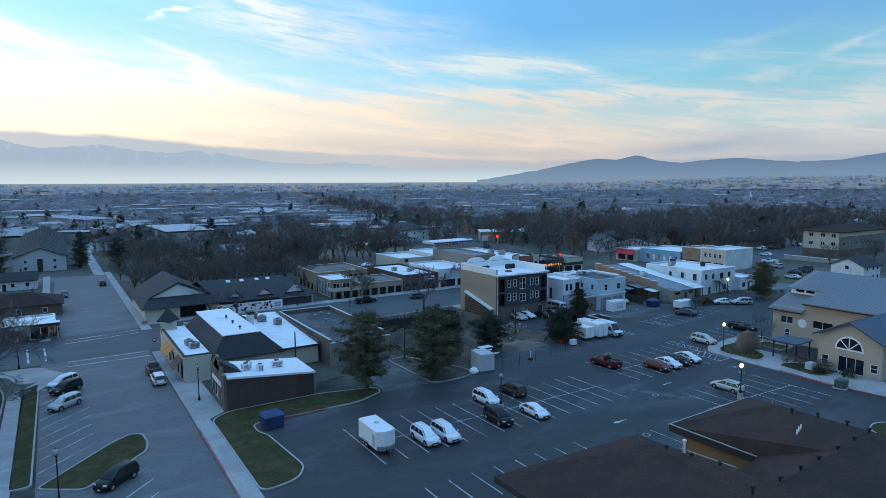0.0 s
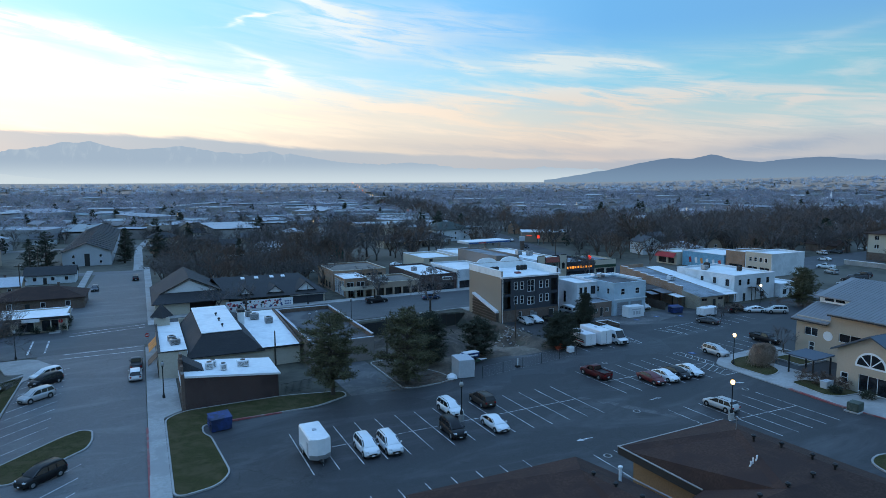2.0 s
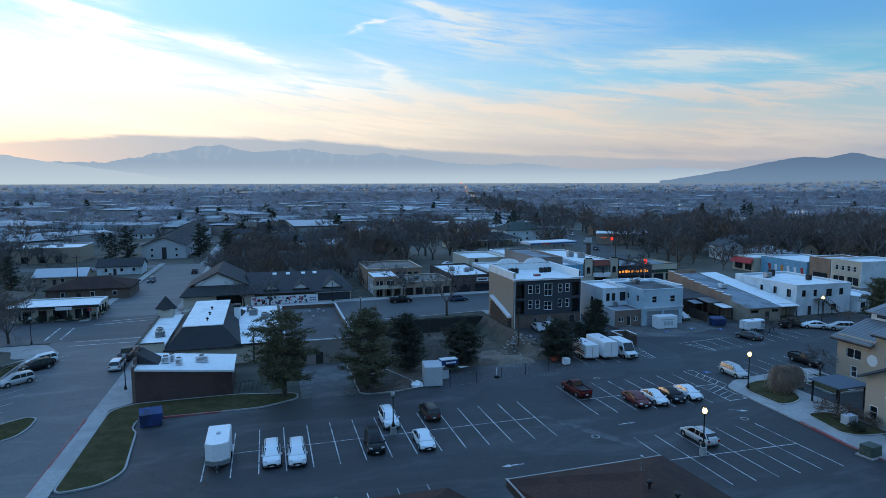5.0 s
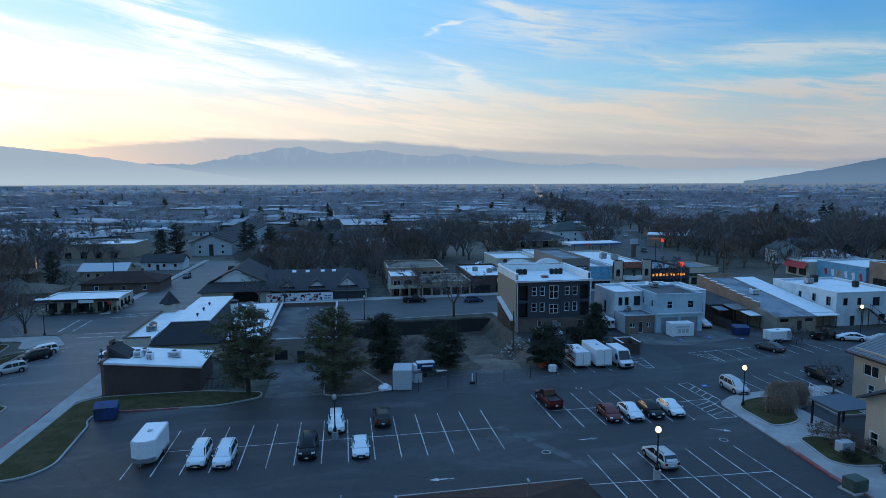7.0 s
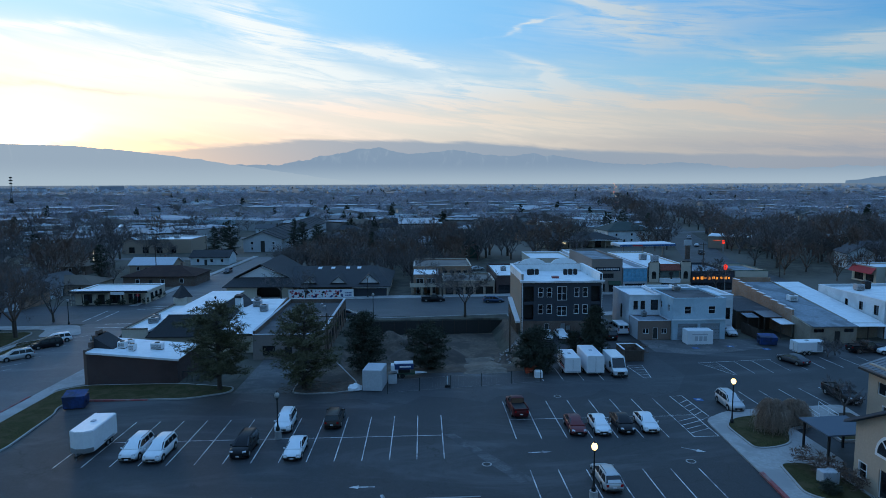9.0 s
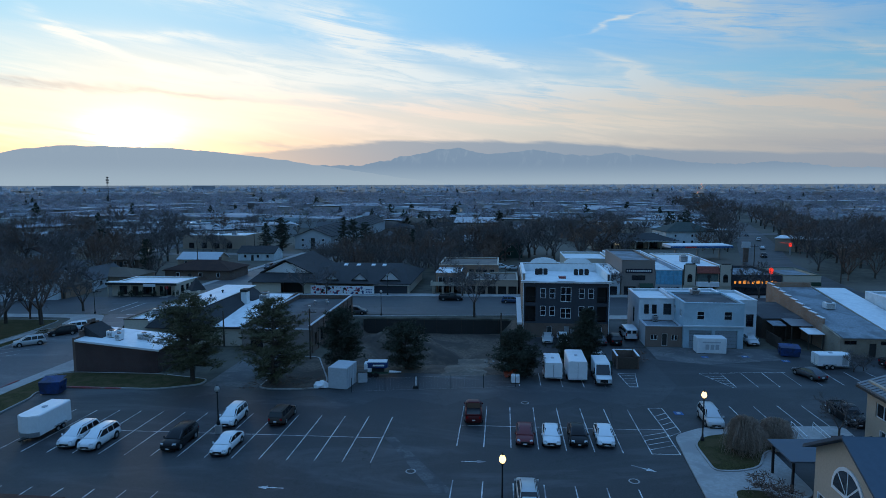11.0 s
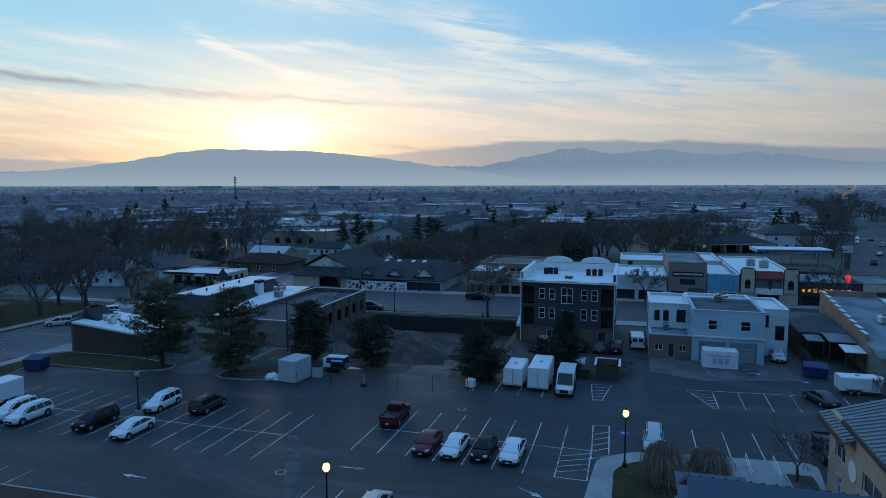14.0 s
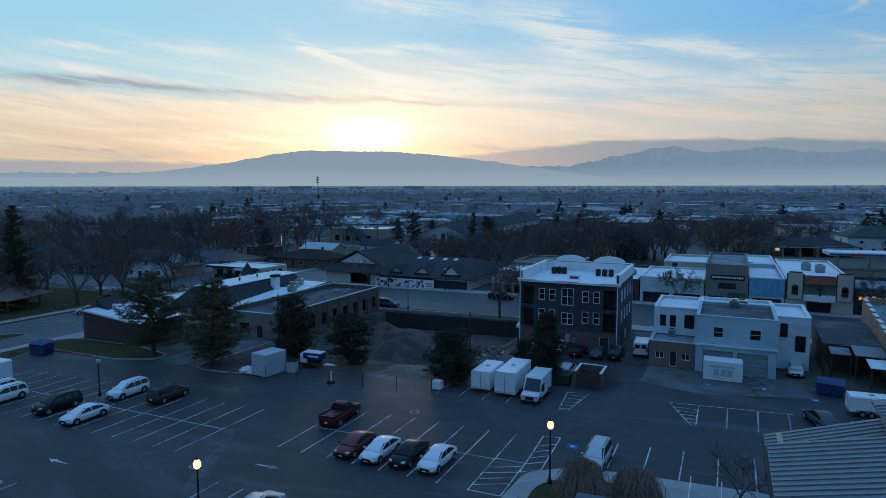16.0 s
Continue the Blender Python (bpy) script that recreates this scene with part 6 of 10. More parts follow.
    ops = [(2.5, 6.3, 0, 2.5, "shop"), (7.7, 8.8, 0.6, 2.2, "hung"), (0.5, 1.6, 0.8, 2.2, "hung")]
    part("wall", wall_mesh(P, 0, L, -0.8, ze2, 0.35, ops), STUCCO_BEIGE, w)
    for o in ops:
        fill_opening(w, P, o, TRIM_WHITE)
    um = L / 2
    arch = [(4.7 + 1.9 * math.cos(a), 3.7 + 1.9 * math.sin(a)) for a in [math.pi * i / 16 for i in range(17)]]
    part("gable", MB().loft([[(0, 0, ze2 + 0.003), (0, L, ze2 + 0.003), (0, um, zr2)], [(0.35, 0, ze2 + 0.003), (0.35, L, ze2 + 0.003), (0.35, um, zr2)]]), STUCCO_BEIGE, w)
    arch_frame = part("arched_window", MB().loft([[(-0.09, 4.7 + (v - 4.7) * 1.12, 3.7 + (zz - 3.7) * 1.12 - (0.14 if zz < 3.71 else 0)) for v, zz in arch], [(-0.004, 4.7 + (v - 4.7) * 1.12, 3.7 + (zz - 3.7) * 1.12 - (0.14 if zz < 3.71 else 0)) for v, zz in arch]]), TRIM_WHITE, w)
    for i in range(4):
        fan = [(4.7 + 0.18 * math.cos(math.pi * (i + 0.5) / 4), 3.75 + 0.18 * math.sin(math.pi * (i + 0.5) / 4))] + [(4.7 + 1.85 * math.cos(a), 3.75 + 1.8 * math.sin(a)) for a in [math.pi * (i * 6 + k + 0.35) / 24 for k in (0, 1, 2, 3, 4, 5, 5.3)]]
        part("pane", MB().loft([[(-0.115, v, zz) for v, zz in fan], [(-0.094, v, zz) for v, zz in fan]]), GLASS, arch_frame)
    part("side_wall", MB().box(0.35, L - 0.35, -0.8, 11.5, L, ze2 - 0.1).box(0.35, 0, -0.8, 11.5, 0.35, ze2 - 0.1), STUCCO_BEIGE, w)
    sl = (zr2 - ze2) / um
    part("roof", MB().plate([(-0.7, -0.7, ze2 - 0.7 * sl + 0.25), (12, -0.7, ze2 - 0.7 * sl + 0.25), (12, um, zr2 + 0.25), (-0.7, um, zr2 + 0.25)], 0.2)
         .plate([(-0.7, um, zr2 + 0.25), (12, um, zr2 + 0.25), (12, L + 0.7, ze2 - 0.7 * sl + 0.25), (-0.7, L + 0.7, ze2 - 0.7 * sl + 0.25)], 0.2), METAL_BLUE, w)
    for i in range(20):
        u = -0.65 + i * 0.63
        part("roof_seam", MB().plate([(u, um, zr2 + 0.32), (u + 0.1, um, zr2 + 0.32), (u + 0.1, L + 0.68, ze2 - 0.68 * sl + 0.32), (u, L + 0.68, ze2 - 0.68 * sl + 0.32)], 0.085), METAL_BLUE, w)
    c = thing("entry_canopy", 104.6, 56.0, gz(106, 56), 0, "flat blue-grey entry canopy on dark posts", "canopy")
    part("canopy_roof", MB().plate([(0, 0, 3.1), (4.9, 0, 3.25), (4.9, 4.7, 3.25), (0, 4.7, 3.1)], 0.14), METAL_BLUE, c)
    for u, v in ((0.3, 0.3), (4.4, 0.3), (0.3, 4.2), (4.4, 4.2)):
        part("post", MB().box(u, v, -0.4, u + 0.18, v + 0.18, 2.84), BLACK, c)
        part("beam", MB().box(u, v - 0.02, 2.5, u + 0.18, v + 0.2, 2.7), BLACK, c)
    for x, y in ((97.2, 45.4),):
        u = thing("utility_box", x, y, gz(x, y) + 0.15, 8, "green weathered metal utility box", "utility box")
        part("cabinet", MB().bevelled(-0.8, -0.7, 0, 0.8, 0.7, 1.1, 0.05), material("green_box", (0.055, 0.075, 0.06), 0.6, 0.3), u)
        part("door_panel", MB().box(-0.83, -0.55, 0.15, -0.803, 0.55, 0.9), material("green_door", (0.07, 0.09, 0.075), 0.6, 0.3), u)
        part("pad", MB().box(-1.0, -0.9, -0.2, 1.0, 0.9, -0.004), CONCRETE, u)
    ac = thing("condenser", 102.5, 52.6, gz(102.5, 52.6) + 0.15, 0, "white slatted condenser enclosure beside the hall", "condenser")
    for i in range(6):
        part("slat", MB().box(-0.7 + i * 0.26, -0.5, 0, -0.56 + i * 0.26, -0.44, 1.2), STUCCO_GREY, ac)
    part("cabinet", MB().bevelled(-0.7, -0.42, 0, 0.8, 0.6, 1.1, 0.04), STUCCO_GREY, ac)


def brown_roof_office():
    """The low brown-shingled office in the foreground: two hipped wings and the ridge that joins them."""
    z = -1.5
    b = thing("brown_roof_office", 55.3, 42.7, z, 0, "low office under broad brown shingle roofs", "office")
    q = lambda *pts: [(x - 55.3, y - 42.7, h - z) for x, y, h in pts]
    A, T, R0, R1 = (55.3, 42.7, 3.15), (70.4, 43.3, 3.1), (63.7, 36.2, 5.75), (63.8, 26.2, 5.95)
    M0, M1, NT = (57.4, 26.7, 5.7), (47.8, 26.6, 5.2), (55.9, 33.1, 2.95)
    W0, E0, H0 = (34.8, 46.6, 1.1), (50.3, 42.8, 3.1), (47.5, 38.6, 4.25)
    E1, E2, IN = (53.7, 40.6, 1.5), (54.0, 33.6, 1.9), (52.6, 32.6, 2.6)
    slopes = (("north_slope", (A, T, R0)), ("west_slope", (A, R0, R1, M0, NT)), ("east_slope", (T, (73.0, 12, 3.0), R1, R0)), ("middle_slope", (M0, M1, IN, E2, NT)),
              ("west_wing_north_slope", (W0, E0, H0)), ("west_wing_slope", (W0, H0, M1, (44.0, 22, 4.6), (34.8, 4, 1.1))), ("west_wing_east_slope", (E0, E1, E2, IN, M1, H0)),
              ("south_slope", (R1, (73.0, 12, 3.0), (40, 6, 2.2), (44.0, 22, 4.6), M1, M0)))
    for n, pts in slopes:
        part(n, MB().plate(q(*pts), 0.2), SHINGLE_BROWN, b, "broad brown shingle roof slope")
    e = A[2] - z
    part("fascia", MB().loft([[(-0.03, 0.05, e - 0.75), (0.05, 0.05, e - 0.75), (0.05, 0.05, e + 0.02), (-0.03, 0.05, e + 0.02)], [(0.55, -9.6, e - 0.9), (0.63, -9.6, e - 0.9), (0.63, -9.6, e - 0.15), (0.55, -9.6, e - 0.15)]]), TRIM_DARK, b)
    part("gutter", MB().loft([[(-0.12, 0.05, e + 0.02), (0.04, 0.05, e + 0.02), (0.04, 0.05, e + 0.1), (-0.12, 0.05, e + 0.1)], [(0.46, -9.6, e - 0.15), (0.62, -9.6, e - 0.15), (0.62, -9.6, e - 0.07), (0.46, -9.6, e - 0.07)]]), CONCRETE, b)
    part("gutter", MB().loft([[(0, 0.02, e - 0.12), (0, 0.16, e - 0.12), (0, 0.16, e), (0, 0.02, e)], [(15.1, 0.62, e - 0.17), (15.1, 0.76, e - 0.17), (15.1, 0.76, e - 0.05), (15.1, 0.62, e - 0.05)]]), CONCRETE, b)
    part("wall", MB().box(1.2, -10.5, -0.8, 1.5, -0.8, e - 0.35), WOOD_TAN, b, "tan recessed wall")
    part("wall", MB().box(1.51, -1.1, -0.8, 14.0, -0.8, e - 0.3), STUCCO_TAN, b)
    part("wall", MB().box(13.7, -26, -0.8, 14.0, -1.11, e - 0.3), STUCCO_TAN, b)
    part("eave_board", MB().loft([[(-20.6, 3.95, 1.95), (-20.5, 3.95, 1.95), (-20.5, 3.95, 2.62), (-20.6, 3.95, 2.62)], [(-20.6, -38, 1.95), (-20.5, -38, 1.95), (-20.5, -38, 2.62), (-20.6, -38, 2.62)]]), TRIM_DARK, b)
    part("wall", MB().box(-19.2, -37, -0.8, -18.9, 2.6, 2.4), STUCCO_TAN, b)
    part("wall", MB().loft([[(-18.9, 2.4, -0.8), (-5.6, -0.8, -0.8), (-5.6, -0.8, 4.0), (-18.9, 2.4, 2.4)], [(-18.9, 2.1, -0.8), (-5.6, -1.1, -0.8), (-5.6, -1.1, 4.0), (-18.9, 2.1, 2.4)]]), STUCCO_TAN, b)
    part("side_wall", MB().box(-2.6, -9, -0.8, -2.3, -2.6, 2.6), STUCCO_TAN, b)
    part("leaf_litter", MB().tube(q((53.9, 40.3, 1.7))[0], q((54.0, 34.0, 2.05))[0], 0.06, 0.08, 5), CONCRETE, b)


day_school()
bank_and_shops()
beige_hall()
brown_roof_office()


# ---- kerbs, beds, markings ----
island("lawn_strip", [(16.33, 61.0), (20.6, 61.9), (22.2, 64.5), (21.3, 75.6), (20.6, 77), (20.6, 80.0), (35.5, 79.9), (40.4, 82.2), (40.4, 84.6), (32, 86.7), (18.9, 86.7), (16.33, 84.6)], "winter lawn strip with a concrete kerb", r=1.6)
island("street_island", [(-3.2, 74.7), (1.2, 71.7), (7.9, 78.6), (8.4, 81.2), (8.2, 84.6), (6.8, 85.5), (4.7, 83.9)], "grass traffic island with a concrete kerb", r=0.9)
island("park_lawn", [(-60, 60), (-7.5, 60), (-7.5, 112), (-9, 122), (-60, 122)], "brown winter park lawn", r=2)
island("verge_strip", [(-5.6, 75.6), (-3.4, 75.6), (-3.2, 108), (-3.2, 116.4), (-6.9, 112.6), (-5.6, 110)], "grass verge beside the angled parking", r=0.8)
island("pine_bed", [(48.6, 81.6), (50.2, 80.9), (54.2, 81.0), (57.4, 82.0), (57.0, 85.5), (52.4, 97), (48.6, 97)], "planting bed with dry brush under a pine", DIRT, r=1.2)
island("hall_bed", [(99.9, 66.4), (99.9, 60.2), (102, 60.2), (104.4, 61.2), (106.4, 65.2), (109.6, 65.6), (109.6, 69.6), (104, 69.4), (101.4, 68.5)], "planting bed with lawn and round shrubs", kerb=0.25, r=1.4)
island("hall_lawn", [(100.3, 56.8), (99.2, 50.8), (100.4, 49.4), (104.6, 48.8), (104.6, 54.6), (103, 56.8)], "small lawn beside the hall entrance", kerb=0.25, r=1.0)
island("hall_corner_bed", [(113.9, 61.5), (116.3, 61.5), (116.3, 69.6), (113.9, 69.6)], "dark planting bed at the hall corner", DIRT, kerb=0.25, r=0.3)
island("hall_side_lawn", [(109.8, 61.5), (113.4, 61.5), (113.4, 66.8), (110.0, 66.8)], "small lawn behind the entry canopy", kerb=0.25, r=0.3)
island("lot_island", [(79.5, 26), (83, 22), (89, 26), (89.5, 34), (86.5, 36.4), (83.2, 35.6)], "round grass island in the lot", r=2.5)


def line(parent, a, b, w=0.11, lift=0.014):
    d = (Vector(b) - Vector(a)).normalized()
    s = Vector((-d.y, d.x)) * w / 2
    o = parent.matrix_basis.translation
    q = [Vector(a) + s, Vector(a) - s, Vector(b) - s, Vector(b) + s]
    mb = MB().add([(p.x - o.x, p.y - o.y, gz(p.x, p.y) + lift - o.z) for p in q], [(0, 1, 2, 3)])
    return part("line", mb, PAINT_WHITE, parent)


def markings(name, x, y, lines, label, w=0.11, lift=0.014):
    m = thing(name, x, y, gz(x, y), 0, label, "road marking", kind="structure")
    for a, b in lines:
        line(m, a, b, w, lift)


markings("stall_lines_west", 49, 66, [((29.85 + 2.746 * i, 60.0), (29.85 + 2.746 * i, 72.1)) for i in range(15)] + [((32.6, 66.05), (68.3, 66.05))], "faded white stall lines of the double row")
markings("stall_lines_middle", 85, 70, [((76.2 + 2.73 * i, 64.6 - 0.1 * i), (76.2 + 2.73 * i, 76.4)) for i in range(8)] + [((76.2, 70.2), (95.3, 70.2))], "white stall lines of the middle row")
markings("stall_lines_south", 84, 52, [((76.4 + 2.68 * i, 57.0 - 0.1 * i), (76.4 + 2.68 * i, 44.3)) for i in range(7)] + [((73.5, 50.8), (92.4, 50.2))], "white stall lines by the lamp post")
markings("stall_lines_office", 45, 50, [((30.67 + 2.915 * i, 52.95), (30.67 + 2.915 * i, 47.6)) for i in range(8)] + [((58.73, 50.4), (58.73, 44.6)), ((61.55, 50.35), (61.6, 45.2))], "short white stall lines before the brown-roofed office")
markings("hatching_middle", 97, 70, [((95.3, 70.4), (98.0, 70.4)), ((98.0, 70.4), (98.0, 64.0)), ((95.3, 64.0), (98.0, 64.0)), ((97.8, 77.0), (99.4, 77.2)), ((99.4, 77.2), (99.6, 69.8)), ((97.8, 77.0), (98.1, 68.6)), ((98.1, 68.6), (99.6, 69.8))]
         + [((95.4, 65.0 + i * 1.15), (97.9, 66.2 + i * 1.15)) for i in range(4)] + [((97.95, 70.2 + i * 1.4), (99.5, 71.4 + i * 1.4)) for i in range(4)], "white hatched no-parking area")
markings("hatching_north", 110, 89, [((108.0, 91.9), (120, 93.0)), ((108.0, 91.7), (110.4, 85.7)), ((110.4, 85.7), (110.9, 85.7)), ((110.9, 85.7), (110.9, 92.0))] + [((108.5 + i * 0.45, 90.6 - i * 1.05), (110.85, 90.6 - i * 1.05)) for i in range(5)]
         + [((113.75, 92.2), (113.7, 86.0)), ((116.65, 92.5), (116.5, 86.2)), ((119.5, 93.0), (119.4, 86.8)), ((122.3, 93.2), (122.1, 87.2)), ((125.2, 93.4), (125, 87.6)), ((128, 93.6), (128, 88)), ((131, 93.8), (131, 88)), ((134, 94), (134, 88.4))], "white stall lines and hatching on the far side of the lot")
markings("hatching_trailers", 98, 88, [((96.8, 91.0), (99.2, 91.3)), ((99.2, 91.3), (98.3, 85.0)), ((98.3, 85.0), (97.3, 84.9)), ((97.3, 84.9), (96.8, 91.0))] + [((96.95 + i * 0.1, 90 - i * 1.2), (98.95 - i * 0.18, 90.2 - i * 1.2)) for i in range(5)]
         + [((83.0 + i * 2.8, 90.5), (83.0 + i * 2.8, 84.6)) for i in range(5)], "white hatching beside the parked trailers")
markings("stall_lines_east", 110, 75, [((104.6 + 2.83 * i, 78.0 + 0.3 * i), (104.6 + 2.83 * i, 72.3)) for i in range(6)], "white stall lines by the hall walk")
markings("angled_stalls", 0, 95, [((-2.9, 79.0 + i * 3.7), (2.9, 84.9 + i * 3.7)) for i in range(10)] + [((3.2, 69.6 - i * 3.6), (7.6, 74.3 - i * 3.6)) for i in range(4)], "white angled stall lines along the street", 0.12, 0.05)
markings("crosswalk", 5, 122, [((-5.5, 143.1), (-5.0, 131.3)), ((-2.7, 142.2), (-2.3, 131.5)), ((0.7, 125.1), (14.4, 124.8)), ((1.0, 128.3), (14.4, 128.5)), ((0.5, 144.1), (14.6, 146.6)), ((0.6, 146.8), (14.6, 149.4))], "faded white crosswalk lines", 0.32, 0.06)


def arrow(x, y, turn):
    m = thing("direction_arrow", x, y, gz(x, y) + 0.014, turn, "faded white direction arrow on the asphalt", "road marking", "direction arrows", "structure")
    part("arrow_mark", MB().add([(-1.3, -0.09, 0), (0.2, -0.09, 0), (0.2, 0.09, 0), (-1.3, 0.09, 0), (0.2, -0.33, 0), (1.1, 0, 0), (0.2, 0.33, 0)], [(0, 1, 2, 3), (4, 5, 6)]), PAINT_WHITE, m)


arrow(78.2, 61.0, 4)
arrow(93.9, 60.6, -30)
arrow(60.5, 54.4, 180)
bl = material("blue_paint", (0.03, 0.10, 0.26), 0.7, 0.3)
for x, y in ((100.9, 75.6), (111.5, 100.6), (117.6, 101.2), (122.6, 99)):
    m = thing("accessible_stall_mark", x, y, gz(x, y) + 0.03, 0, "faded blue painted square on the asphalt", "road marking", "blue stall marks", "structure")
    part("blue_mark", MB().box(-0.5, -0.5, -0.02, 0.5, 0.5, 0), bl, m)
    part("white_mark", MB().tube((0, 0, -0.002), (0, 0, 0.003), 0.25, 0.25, 8), PAINT_WHITE, m)
rk = thing("red_kerb", 97.1, 48, gz(97, 48), 0, "red painted kerb edge", "kerb", kind="structure")
part("kerb_face", MB().loft([[(0.45, 7.0, -0.1), (0.85, 7.0, -0.1), (0.85, 7.0, 0.17), (0.45, 7.0, 0.17)], [(-0.1, 0, -0.1), (0.3, 0, -0.1), (0.3, 0, 0.17), (-0.1, 0, 0.17)], [(0.85, -9, -0.1), (1.25, -9, -0.1), (1.25, -9, 0.17), (0.85, -9, 0.17)]]), KERB_RED, rk)
rk = thing("red_kerb", 14.3, 70, gz(14.3, 70), 0, "red painted kerb edge", "kerb", kind="structure")
part("kerb_face", MB().box(-0.12, -14, -0.2, 0.12, 12, 0.17), KERB_RED, rk)
rk = thing("red_kerb", 27, 80.0, gz(27, 80), 0, "red painted kerb edge", "kerb", kind="structure")
part("kerb_face", MB().box(-5.0, -0.2, -0.2, 3.5, 0.08, 0.19), KERB_RED, rk)
for x, y in ((60.0, 49.6), (83.5, 78), (72.4, 58.5), (5.6, 82), (101, 60.6), (92.4, 58)):
    m = thing("manhole_cover", x, y, gz(x, y) + 0.02, 0, "round iron manhole cover set in the ground", "manhole cover", "manhole covers", "structure")
    part("rim", MB().tube((0, 0, -0.05), (0, 0, 0.0), 0.5, 0.5, 16), CONCRETE, m)
    part("lid", MB().tube((0, 0, -0.04), (0, 0, 0.006), 0.36, 0.36, 16), TRIM_DARK, m)

sheet("asphalt_patch", [(68.5, 66.2), (69.6, 66.4), (76.6, 54.8), (75.0, 54.4)], PATCH, "pale worn trench patch in the asphalt", "asphalt patch", dz=0.008, thick=0.05)


def entry_steps():
    v = thing("entry_steps", 112.3, 69.4, gz(112.3, 69.4), 0, "low concrete entry steps with white handrails", "steps")
    for i in range(4):
        part("tread", MB().box(-1.15, -2.0 + i * 0.45, -0.3, 1.15, -1.56 + i * 0.45, 0.02 + i * 0.04), CONCRETE, v)
    for u in (-1.1, 1.1):
        part("handrail", MB().tube((u, -2.0, 0.85), (u, 1.6, 1.05), 0.035, 0.035, 6), TRIM_WHITE, v)
        part("handrail", MB().tube((u, -2.0, 0.45), (u, 1.6, 0.6), 0.025, 0.025, 6), TRIM_WHITE, v)
        for w in (-2.0, -0.2, 1.6):
            part("post", MB().tube((u, w, 0), (u, w, 0.95), 0.035, 0.035, 6), TRIM_WHITE, v)


entry_steps()


# ---- vehicles ----
def paint(name, colour, metal=0.1):
    return material(name, colour, 0.34, 0.04, 0.5, 2, 0.0, metal=metal, spec=0.5 if max(colour) > 0.1 else 0.22)


P_WHITE, P_BLACK, P_SILVER, P_RED = paint("white_car_paint", (0.68, 0.70, 0.72)), paint("black_car_paint", (0.012, 0.012, 0.014)), paint("silver_car_paint", (0.44, 0.45, 0.46), 0.35), paint("dark_red_paint", (0.12, 0.012, 0.014))
P_BROWN, P_GREY, P_BLUE, P_GOLD = paint("brown_car_paint", (0.065, 0.05, 0.042), 0.3), paint("grey_car_paint", (0.08, 0.085, 0.095), 0.4), paint("blue_car_paint", (0.03, 0.06, 0.12), 0.3), paint("pale_silver_paint", (0.46, 0.47, 0.48), 0.3)
P_PICKUP = paint("red_pickup_paint", (0.085, 0.012, 0.013))
TAIL = material("tail_light", (0.30, 0.01, 0.01), 0.25)
HEAD = material("head_light", (0.55, 0.56, 0.58), 0.2)

KINDS = {  # length, width, hood or belt line (x as a part of the length, height), cabin base and roof ends, roof height
    "sedan": (4.75, 1.82, [(-0.5, 0.60), (-0.492, 0.86), (-0.46, 0.95), (-0.34, 0.99), (0.20, 0.97), (0.34, 0.90), (0.44, 0.80), (0.485, 0.68), (0.5, 0.52)], (-0.42, 0.29), (-0.20, 0.04), 1.42),
    "suv": (4.75, 1.90, [(-0.5, 0.66), (-0.495, 0.98), (-0.47, 1.06), (-0.38, 1.10), (0.22, 1.08), (0.36, 1.03), (0.45, 0.95), (0.488, 0.80), (0.5, 0.60)], (-0.49, 0.30), (-0.425, 0.08), 1.70),
    "wagon": (4.75, 1.82, [(-0.5, 0.62), (-0.495, 0.92), (-0.47, 0.99), (-0.38, 1.01), (0.20, 0.98), (0.36, 0.89), (0.45, 0.79), (0.488, 0.66), (0.5, 0.50)], (-0.485, 0.29), (-0.37, 0.06), 1.56),
    "pickup": (5.6, 1.98, [(-0.5, 0.75), (-0.495, 1.06), (-0.47, 1.12), (-0.38, 1.13), (0.20, 1.13), (0.36, 1.10), (0.45, 1.03), (0.488, 0.88), (0.5, 0.62)], (-0.08, 0.25), (-0.055, 0.12), 1.80),
}


def soften(ob, width):
    b = ob.modifiers.new("bevel", "BEVEL")
    b.width, b.segments, b.limit_method, b.angle_limit = width, 2, "ANGLE", radians(28)
    return ob


